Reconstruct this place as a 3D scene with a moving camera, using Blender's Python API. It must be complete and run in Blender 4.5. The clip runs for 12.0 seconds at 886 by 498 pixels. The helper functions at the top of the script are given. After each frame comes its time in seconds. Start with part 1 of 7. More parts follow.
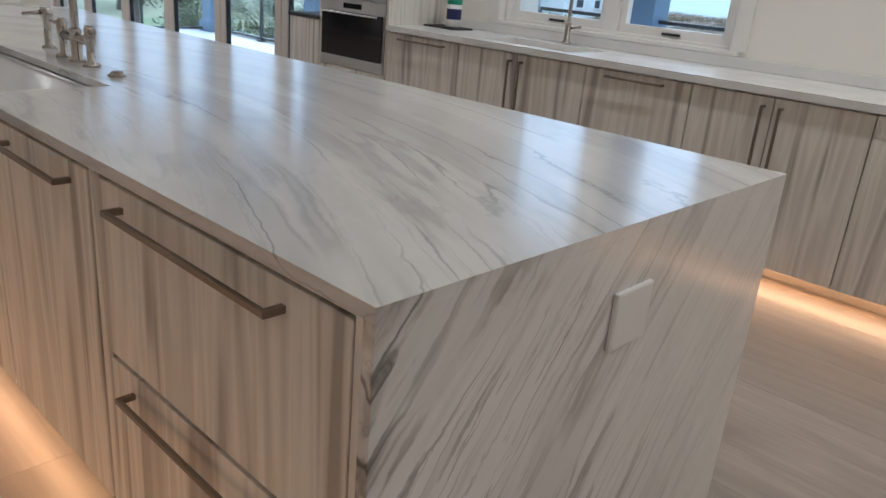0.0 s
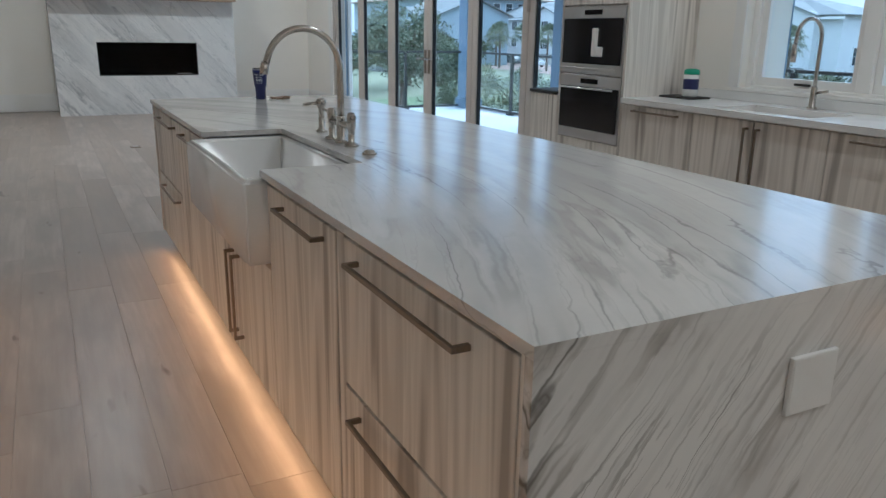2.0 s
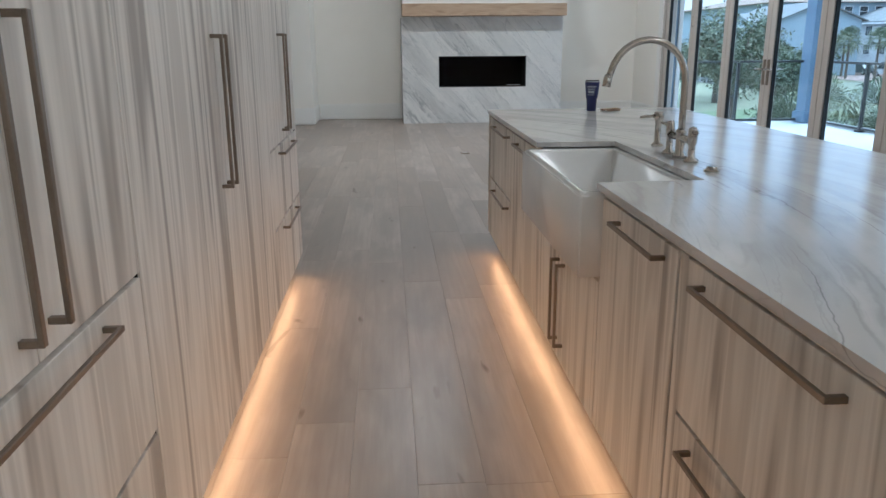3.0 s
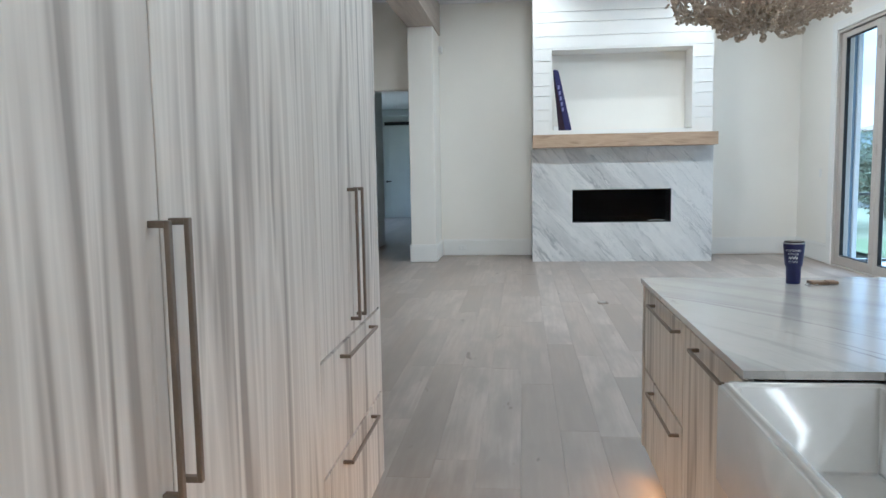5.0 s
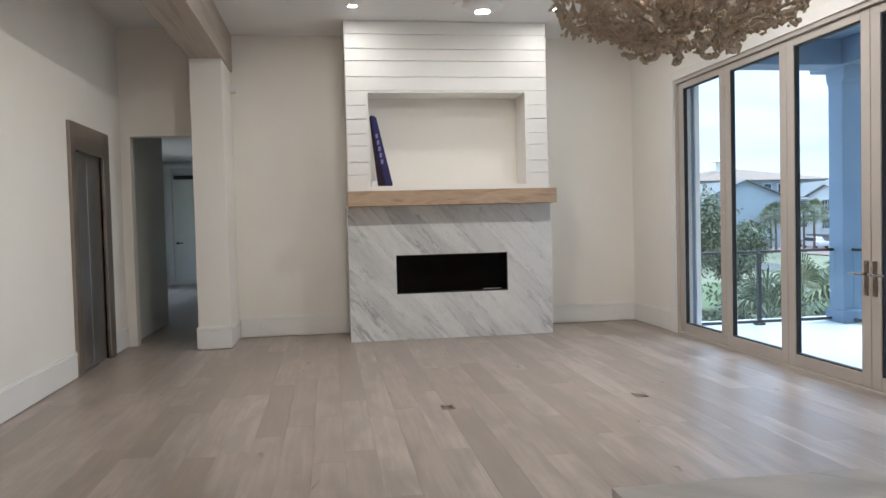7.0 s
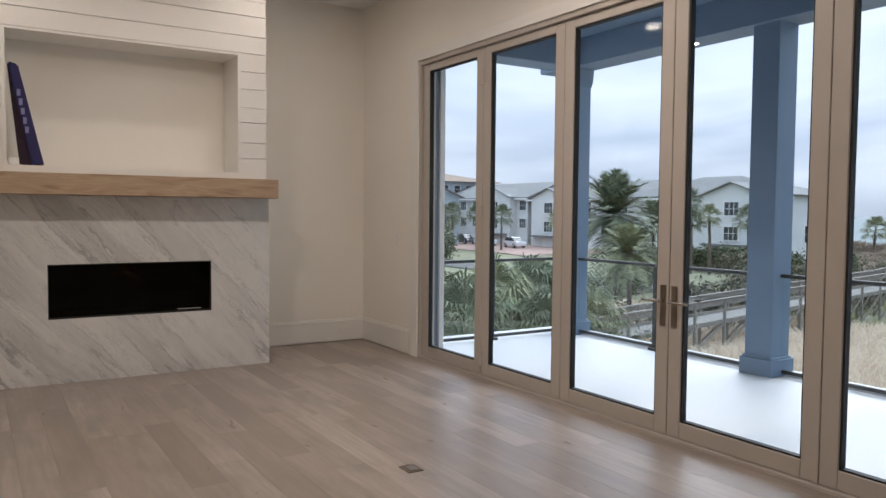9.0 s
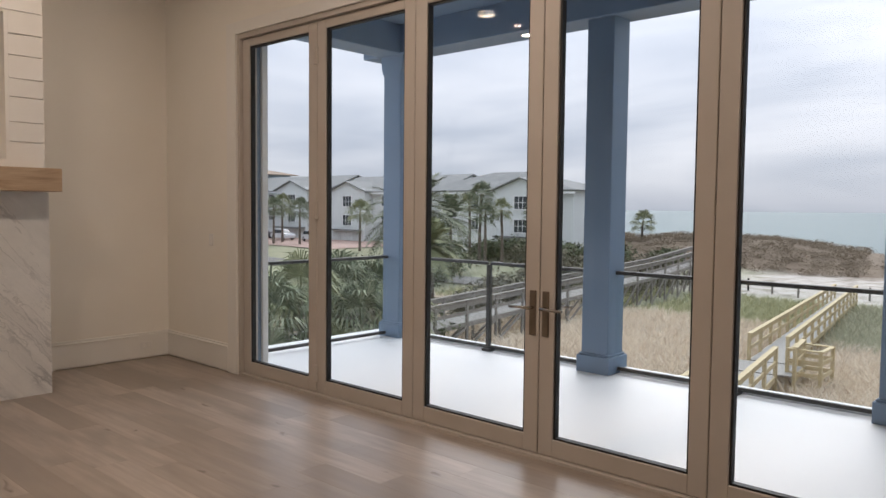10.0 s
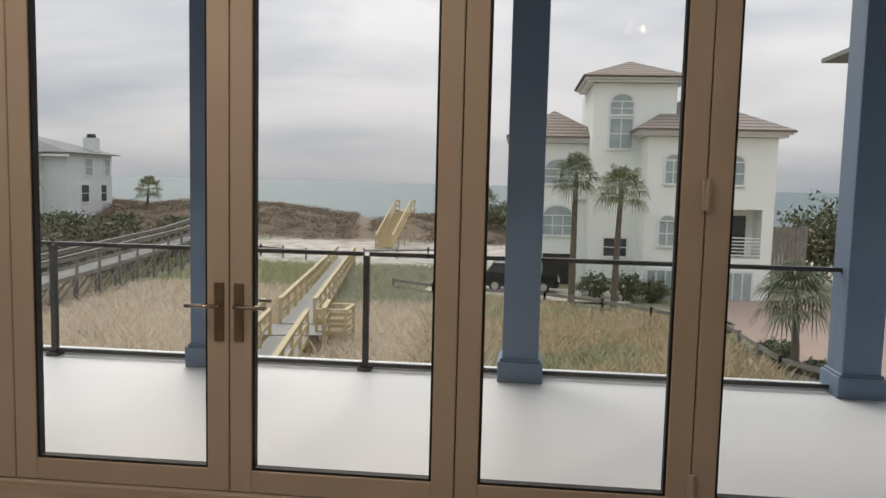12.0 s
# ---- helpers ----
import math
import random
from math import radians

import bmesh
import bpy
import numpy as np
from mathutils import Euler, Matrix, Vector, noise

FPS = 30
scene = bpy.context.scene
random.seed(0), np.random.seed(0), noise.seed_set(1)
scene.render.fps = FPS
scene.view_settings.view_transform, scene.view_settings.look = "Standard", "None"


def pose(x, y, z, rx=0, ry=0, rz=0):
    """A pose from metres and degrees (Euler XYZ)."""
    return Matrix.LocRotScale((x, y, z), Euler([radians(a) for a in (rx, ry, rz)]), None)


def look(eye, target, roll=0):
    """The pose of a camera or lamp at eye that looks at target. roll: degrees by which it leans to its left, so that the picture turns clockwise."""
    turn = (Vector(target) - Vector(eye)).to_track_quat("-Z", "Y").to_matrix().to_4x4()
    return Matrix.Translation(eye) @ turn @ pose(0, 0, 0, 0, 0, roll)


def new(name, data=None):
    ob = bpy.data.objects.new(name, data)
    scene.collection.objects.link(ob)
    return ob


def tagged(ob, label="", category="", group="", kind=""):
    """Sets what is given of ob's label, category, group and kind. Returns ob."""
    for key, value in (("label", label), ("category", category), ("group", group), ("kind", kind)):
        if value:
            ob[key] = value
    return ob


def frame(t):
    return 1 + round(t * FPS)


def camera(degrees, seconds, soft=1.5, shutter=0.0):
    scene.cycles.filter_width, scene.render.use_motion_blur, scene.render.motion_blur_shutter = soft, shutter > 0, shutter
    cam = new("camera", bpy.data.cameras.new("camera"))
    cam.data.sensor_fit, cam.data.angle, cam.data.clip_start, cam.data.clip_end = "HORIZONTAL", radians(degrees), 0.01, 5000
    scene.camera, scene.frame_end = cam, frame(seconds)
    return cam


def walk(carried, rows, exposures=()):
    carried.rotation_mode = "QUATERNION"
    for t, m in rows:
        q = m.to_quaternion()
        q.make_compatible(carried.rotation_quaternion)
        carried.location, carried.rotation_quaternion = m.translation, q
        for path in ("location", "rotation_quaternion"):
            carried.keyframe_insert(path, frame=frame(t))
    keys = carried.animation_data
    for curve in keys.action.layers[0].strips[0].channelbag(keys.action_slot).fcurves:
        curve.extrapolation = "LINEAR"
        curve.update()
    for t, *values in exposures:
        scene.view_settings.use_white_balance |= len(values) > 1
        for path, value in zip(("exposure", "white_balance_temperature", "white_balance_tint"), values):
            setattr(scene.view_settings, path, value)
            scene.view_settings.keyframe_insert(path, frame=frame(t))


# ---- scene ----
cam = camera(61.0, 12.0)
PATH = [
    (0, (-0.047, 0.027, 1.295), (-1.32, 1.407, 0.605), 5.0),
    (0.5, (0.102, 0.077, 1.292), (-1.215, 1.388, 0.553), 2.6),
    (1, (0.167, 0.082, 1.285), (-1.103, 1.409, 0.496), 2.4),
    (1.5, (0.176, 0.052, 1.317), (-1.242, 1.278, 0.62), 1.8),
    (2, (0.16, -0.001, 1.341), (-1.543, 0.89, 0.789), 0.9),
    (2.5, (0.146, -0.069, 1.344), (-1.737, 0.37, 0.832), 0.1),
    (2.7, (0.146, -0.088, 1.343), (-1.763, 0.189, 0.817), -0.2),
    (4.3, (-0.593, 0.064, 1.389), (-2.541, -0.064, 0.951), -0.6),
    (4.5, (-0.736, 0.067, 1.429), (-2.696, -0.115, 1.074), -0.4),
    (5, (-1.164, -0.005, 1.449), (-3.142, -0.213, 1.243), -1.0),
    (5.5, (-1.603, -0.045, 1.474), (-3.598, -0.125, 1.356), -1.1),
    (6, (-2.103, -0.074, 1.524), (-4.102, -0.057, 1.459), -0.6),
    (6.5, (-2.606, -0.098, 1.536), (-4.598, 0.068, 1.48), -1.1),
    (8.5, (-4.778, 0.151, 1.631), (-6.619, 0.925, 1.515), -0.1),
    (9, (-5.207, 0.193, 1.646), (-6.899, 1.255, 1.548), 0.5),
    (9.5, (-5.648, 0.256, 1.669), (-7.142, 1.581, 1.569), 0.6),
    (10, (-6.066, 0.378, 1.676), (-7.414, 1.851, 1.565), 0.6),
    (10.5, (-6.462, 0.409, 1.681), (-7.602, 2.047, 1.549), 0.4),
    (11, (-6.832, 0.536, 1.664), (-7.686, 2.338, 1.516), 0.1),
    (11.5, (-7.194, 0.728, 1.68), (-7.717, 2.651, 1.513), 0.5),
    (12, (-7.508, 0.814, 1.662), (-7.7, 2.797, 1.486), 1.4),
]
walk(cam, [(t, look(eye, target, roll)) for t, eye, target, roll in PATH],
     exposures=[(0, 0.93, 4800, 5), (0.5, 0.98, 4700, 3), (1.0, 1.02, 4620, 2), (1.5, 0.94, 4480, 1), (2.0, 0.74, 4550, 1), (2.5, 0.84, 4600, 2), (4.5, 1.23, 4250, -3), (5.0, 1.38, 4400, -1), (5.5, 1.3, 4550, 2), (6.5, 1.1, 4850, 5), (8.5, 0.48, 5450, 9), (9.0, 0.36, 5650, 12), (9.5, 0.22, 6400, 16), (10, 0.17, 6250, 16), (10.5, -0.07, 6050, 17), (11, -0.03, 6850, 16), (12, -0.15, 6850, 15)])

# ---------------------------------------------------------------- world and light
world = bpy.data.worlds.new("overcast_sky")
scene.world = world
world.use_nodes = True
wt = world.node_tree
wt.nodes.clear()


def wnode(kind, **kw):
    n = wt.nodes.new(kind)
    for k, v in kw.items():
        if k in n.inputs:
            n.inputs[k].default_value = v
    return n


SUN_EL, SUN_AZ = radians(43), radians(-22)
sky = wnode("ShaderNodeTexSky")
sky.sky_type = "NISHITA"
sky.sun_disc = False
sky.sun_elevation, sky.sun_rotation = SUN_EL, SUN_AZ
tc = wnode("ShaderNodeTexCoord")
mp = wnode("ShaderNodeMapping")
mp.inputs["Scale"].default_value = (1.0, 1.0, 4.8)
wt.links.new(tc.outputs["Generated"], mp.inputs["Vector"])
cl = wnode("ShaderNodeTexNoise", Scale=1.5, Detail=4.0, Roughness=0.5, Distortion=0.35)
wt.links.new(mp.outputs["Vector"], cl.inputs["Vector"])
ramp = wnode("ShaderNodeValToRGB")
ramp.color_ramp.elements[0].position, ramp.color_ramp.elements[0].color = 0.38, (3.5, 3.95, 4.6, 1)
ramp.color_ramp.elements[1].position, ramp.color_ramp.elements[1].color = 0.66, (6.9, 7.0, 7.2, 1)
wt.links.new(cl.outputs["Fac"], ramp.inputs["Fac"])
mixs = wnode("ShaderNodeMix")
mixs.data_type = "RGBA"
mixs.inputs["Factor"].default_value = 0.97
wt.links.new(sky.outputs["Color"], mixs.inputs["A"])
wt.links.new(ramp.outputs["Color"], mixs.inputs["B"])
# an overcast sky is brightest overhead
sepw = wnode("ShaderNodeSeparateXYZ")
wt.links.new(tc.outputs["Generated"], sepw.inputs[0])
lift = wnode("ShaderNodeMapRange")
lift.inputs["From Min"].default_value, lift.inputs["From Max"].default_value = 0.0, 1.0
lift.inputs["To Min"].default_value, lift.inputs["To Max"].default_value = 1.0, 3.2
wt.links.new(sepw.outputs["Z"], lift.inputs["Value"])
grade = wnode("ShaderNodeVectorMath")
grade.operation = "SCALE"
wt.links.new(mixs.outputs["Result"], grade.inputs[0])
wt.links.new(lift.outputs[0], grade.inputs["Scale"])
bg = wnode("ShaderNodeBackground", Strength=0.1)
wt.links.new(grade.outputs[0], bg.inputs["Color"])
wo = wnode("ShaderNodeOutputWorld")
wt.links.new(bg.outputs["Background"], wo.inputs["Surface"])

sun_data = bpy.data.lights.new("sun", "SUN")
sun_data.energy, sun_data.angle, sun_data.color = 2.1, radians(45), (1.0, 0.96, 0.9)
sun = new("sun", sun_data)
sun.matrix_basis = look((-14, 34, 34), (0, 0, 0))


def area_lamp(name, x, y, z, sx, sy, power, color, rx=0.0):
    d = bpy.data.lights.new(name, "AREA")
    d.shape = "RECTANGLE"
    d.size, d.size_y, d.energy, d.color = sx, sy, power, color
    ob = new(name, d)
    ob.matrix_basis = pose(x, y, z, rx, 0, 0)
    return ob


def disk_lamp(name, x, y, z, r, power, color):
    d = bpy.data.lights.new(name, "AREA")
    d.shape = "DISK"
    d.size, d.energy, d.color = 2 * r, power, color
    ob = new(name, d)
    ob.matrix_basis = pose(x, y, z)
    return ob


CEIL = 4.2
WARM = (1.0, 0.80, 0.60)
LED = (1.0, 0.46, 0.17)
# the last four, over the kitchen, are unseen and added to brighten it
DOWNLIGHTS = [(x, y) for x in (-12.42, -9.3) for y in (0.28, 2.85)] + [(-3.3, 2.85), (-0.6, 2.85), (1.3, 2.85), (1.3, 0.6)]
for x, y in DOWNLIGHTS:
    disk_lamp("downlight_lamp", x, y, CEIL - 0.02, 0.05, 6 if x < -12 else 35 if x < -9 else 14 if x < 0 else 13 if y > 1 else 5, WARM)
# warm strips under the plinths of the cabinets
area_lamp("plinth_strip_lamp", -2.68, 0.605, 0.098, 3.95, 0.02, 3.2, LED, -78)
area_lamp("plinth_strip_lamp", -2.15, -0.67, 0.098, 4.1, 0.02, 3.2, LED, 78)
area_lamp("plinth_strip_lamp", -1.5, 3.665, 0.070, 4.9, 0.02, 4.5, LED, -78)


def bulb_lamp(x, y, z, r, power, color):
    d = bpy.data.lights.new("bulb_lamp", "POINT")
    d.energy, d.shadow_soft_size, d.color = power, r, color
    ob = new("bulb_lamp", d)
    ob.matrix_basis = pose(x, y, z)


bulb_lamp(-6.5, 1.6, 3.0, 0.015, 16, (1.0, 0.78, 0.55))

# ---------------------------------------------------------------- mesh helpers


def box(bm, x0, x1, y0, y1, z0, z1, bev=0.0, seg=1):
    m = Matrix.Translation(((x0 + x1) / 2, (y0 + y1) / 2, (z0 + z1) / 2)) @ Matrix.Diagonal((abs(x1 - x0), abs(y1 - y0), abs(z1 - z0), 1))
    vs = bmesh.ops.create_cube(bm, size=1.0, matrix=m)["verts"]
    if bev:
        es = list({e for v in vs for e in v.link_edges})
        bmesh.ops.bevel(bm, geom=es, offset=bev, segments=seg, affect="EDGES", profile=0.5)
    return bm


def ring(bm, axis, d0, d1, o, i):
    """A flat frame across one axis: outer and inner rectangles (a0, a1, b0, b1), from depth d0 to d1."""
    def at(a, b, d):
        return {"x": (d, a, b), "y": (a, d, b)}[axis]
    def four(r, d):
        return [bm.verts.new(at(a, b, d)) for a, b in ((r[0], r[2]), (r[1], r[2]), (r[1], r[3]), (r[0], r[3]))]
    of, ob_, nf, nb = four(o, d0), four(o, d1), four(i, d0), four(i, d1)
    fs = []
    for k in range(4):
        j = (k + 1) % 4
        fs += [bm.faces.new((of[k], of[j], nf[j], nf[k])), bm.faces.new((ob_[k], nb[k], nb[j], ob_[j])), bm.faces.new((of[k], ob_[k], ob_[j], of[j])), bm.faces.new((nf[k], nf[j], nb[j], nb[k]))]
    bmesh.ops.recalc_face_normals(bm, faces=fs)
    return bm


def rod(bm, p0, p1, r0, r1=None, n=12):
    p0, p1 = Vector(p0), Vector(p1)
    d = p1 - p0
    m = Matrix.Translation((p0 + p1) / 2) @ d.to_track_quat("Z", "Y").to_matrix().to_4x4()
    bmesh.ops.create_cone(bm, cap_ends=True, segments=n, radius1=r0, radius2=r0 if r1 is None else r1, depth=d.length, matrix=m)
    return bm


def tube(bm, pts, radii, n=8):
    """A round tube along points, with a radius for each."""
    pts = [Vector(p) for p in pts]
    if not isinstance(radii, (list, tuple)):
        radii = [radii] * len(pts)
    rings, ref = [], None
    for i, p in enumerate(pts):
        d = (pts[min(i + 1, len(pts) - 1)] - pts[max(i - 1, 0)]).normalized()
        if ref is None:
            ref = d.orthogonal().normalized()
        ref = (ref - d * ref.dot(d)).normalized()
        side = d.cross(ref)
        rings.append([bm.verts.new(p + radii[i] * (math.cos(a) * ref + math.sin(a) * side)) for a in [2 * math.pi * k / n for k in range(n)]])
    for a, b in zip(rings, rings[1:]):
        for k in range(n):
            bm.faces.new((a[k], a[(k + 1) % n], b[(k + 1) % n], b[k]))
    bm.faces.new(rings[0][::-1])
    bm.faces.new(rings[-1])
    return bm


def spin(bm, profile, n=24, cx=0.0, cy=0.0):
    """A turned shape from (radius, height) pairs, closed at both ends."""
    rings = [[bm.verts.new((cx + r * math.cos(2 * math.pi * k / n), cy + r * math.sin(2 * math.pi * k / n), z)) for k in range(n)] for r, z in profile]
    for a, b in zip(rings, rings[1:]):
        for k in range(n):
            bm.faces.new((a[k], a[(k + 1) % n], b[(k + 1) % n], b[k]))
    bm.faces.new(rings[0][::-1])
    bm.faces.new(rings[-1])
    return bm


def prism(bm, pts, y0, y1):
    """An outline in x and z, drawn out along y."""
    a = [bm.verts.new((x, y0, z)) for x, z in pts]
    b = [bm.verts.new((x, y1, z)) for x, z in pts]
    n = len(pts)
    for k in range(n):
        bm.faces.new((a[k], a[(k + 1) % n], b[(k + 1) % n], b[k]))
    bm.faces.new(a[::-1])
    bm.faces.new(b)
    bmesh.ops.recalc_face_normals(bm, faces=bm.faces[:])
    return bm


def mesh_of(name, bm, material, smooth=False):
    me = bpy.data.meshes.new(name)
    if smooth:
        for f in bm.faces:
            f.smooth = True
    bm.to_mesh(me)
    bm.free()
    me.materials.append(material)
    return me


def part(name, bm, material, parent=None, label="", smooth=False):
    ob = new(name, mesh_of(name, bm, material, smooth))
    if parent is not None:
        ob.parent = parent
    return tagged(ob, label)


def thing(name, label, category, at=(0, 0, 0), turn=0.0, group="", kind=""):
    ob = new(name)
    ob.empty_display_size = 0.1
    ob.matrix_basis = pose(*at, 0, 0, turn)
    return tagged(ob, label, category, group, kind)


def structure(name, bm, material, label, category="", smooth=False):
    return tagged(part(name, bm, material, None, label, smooth), label, category, "", "structure")


def pane_clear(ob):
    ob.visible_shadow = False
    return ob


# ---------------------------------------------------------------- materials


class Mat:
    def __init__(self, name, rough=0.5, metal=0.0, color=(0.8, 0.8, 0.8)):
        self.m = bpy.data.materials.new(name)
        self.m.use_nodes = True
        self.t = self.m.node_tree
        self.b = self.t.nodes["Principled BSDF"]
        self.b.inputs["Roughness"].default_value = rough
        self.b.inputs["Metallic"].default_value = metal
        self.b.inputs["Base Color"].default_value = (*color, 1)

    def node(self, kind, **kw):
        n = self.t.nodes.new(kind)
        for k, v in kw.items():
            n.inputs[k].default_value = v
        return n

    def link(self, a, b):
        self.t.links.new(a, b)

    def coords(self, scale=(1, 1, 1), rnd=0.0):
        co = self.node("ShaderNodeTexCoord")
        out = co.outputs["Object"]
        if rnd:
            oi = self.node("ShaderNodeObjectInfo")
            mul = self.node("ShaderNodeMath")
            mul.operation = "MULTIPLY"
            mul.inputs[1].default_value = rnd
            self.link(oi.outputs["Random"], mul.inputs[0])
            add = self.node("ShaderNodeVectorMath")
            add.operation = "ADD"
            self.link(out, add.inputs[0])
            self.link(mul.outputs[0], add.inputs[1])
            out = add.outputs[0]
        mpn = self.node("ShaderNodeMapping")
        mpn.inputs["Scale"].default_value = scale
        self.link(out, mpn.inputs["Vector"])
        return mpn.outputs["Vector"]

    def noise(self, vec, scale, detail=4.0, rough=0.55, dist=0.0):
        n = self.node("ShaderNodeTexNoise", Scale=scale, Detail=detail, Roughness=rough, Distortion=dist)
        self.link(vec, n.inputs["Vector"])
        return n.outputs["Fac"]

    def ramp(self, fac, stops):
        r = self.node("ShaderNodeValToRGB")
        el = r.color_ramp.elements
        while len(el) < len(stops):
            el.new(0.5)
        for e, (p, c) in zip(el, stops):
            e.position, e.color = p, (*c, 1)
        self.link(fac, r.inputs["Fac"])
        return r.outputs["Color"]

    def mix(self, fac, a, b, blend="MIX"):
        n = self.node("ShaderNodeMix")
        n.data_type, n.blend_type = "RGBA", blend
        for v, k in ((fac, "Factor"), (a, "A"), (b, "B")):
            sock = n.inputs[k] if k == "Factor" else [i for i in n.inputs if i.name == k and i.type == "RGBA"][0]
            if isinstance(v, (int, float)):
                sock.default_value = v
            elif isinstance(v, tuple):
                sock.default_value = (*v, 1)
            else:
                self.link(v, sock)
        return [o for o in n.outputs if o.type == "RGBA"][0]

    def math(self, op, a, b=0.0):
        n = self.node("ShaderNodeMath")
        n.operation = op
        for i, v in enumerate((a, b)):
            if isinstance(v, (int, float)):
                n.inputs[i].default_value = v
            else:
                self.link(v, n.inputs[i])
        return n.outputs[0]

    def color(self, out):
        self.link(out, self.b.inputs["Base Color"])
        return self

    def bump(self, fac, strength=0.2, dist=0.01):
        n = self.node("ShaderNodeBump", Strength=strength, Distance=dist)
        self.link(fac, n.inputs["Height"])
        self.link(n.outputs["Normal"], self.b.inputs["Normal"])
        return self

    def roughness(self, fac, lo, hi):
        n = self.node("ShaderNodeMapRange")
        n.inputs["To Min"].default_value, n.inputs["To Max"].default_value = lo, hi
        self.link(fac, n.inputs["Value"])
        self.link(n.outputs[0], self.b.inputs["Roughness"])
        return self


def mottled(name, c0, c1, scale=3.0, rough=0.6, bump=0.1, fine=60.0, metal=0.0, rnd=0.0, dist=0.004):
    """Paint, plaster, stone: two colours in soft patches, with a fine relief."""
    m = Mat(name, rough, metal)
    co = m.coords(rnd=rnd)
    big, small = m.noise(co, scale, 5), m.noise(co, fine, 3)
    both = m.math("ADD", m.math("MULTIPLY", big, 0.75), m.math("MULTIPLY", small, 0.25))
    m.color(m.ramp(both, [(0.32, c0), (0.68, c1)]))
    m.bump(small, bump, dist)
    m.roughness(big, max(0.02, rough - 0.06), min(1, rough + 0.08))
    return m.m


def streaked_wood(name, light, mid, dark, axis, across=13.0, along=0.3, rough=0.5, rnd=7.0, fine=90.0, knots=False, detail=3.5, wave=0.25, streak=0.45):
    """Wood with its grain along one axis (0, 1 or 2)."""
    m = Mat(name, rough)

    def sc(a, b):
        v = [a, a, a]
        v[axis] = b
        return tuple(v)

    wide = m.noise(m.coords(sc(across, along), rnd), 1.0, detail, 0.5, wave)
    narrow = m.noise(m.coords(sc(fine, along * 4), rnd), 1.0, 4, 0.6)
    col = m.ramp(wide, [(0.34, dark), (0.43, mid), (0.53, light), (0.62, mid)])
    col = m.mix(m.ramp(narrow, [(0.35, (streak, streak, streak)), (0.6, (0, 0, 0))]), col, dark)
    if knots:
        k = m.noise(m.coords(sc(5.5, 2.2), rnd), 1.0, 2, 0.4, 0.6)
        col = m.mix(m.ramp(k, [(0.70, (0, 0, 0)), (0.76, (0.75, 0.75, 0.75))]), col, tuple(c * 0.45 for c in dark))
    m.color(col)
    m.bump(narrow, 0.18, 0.002)
    m.roughness(wide, rough - 0.08, rough + 0.1)
    return m.m


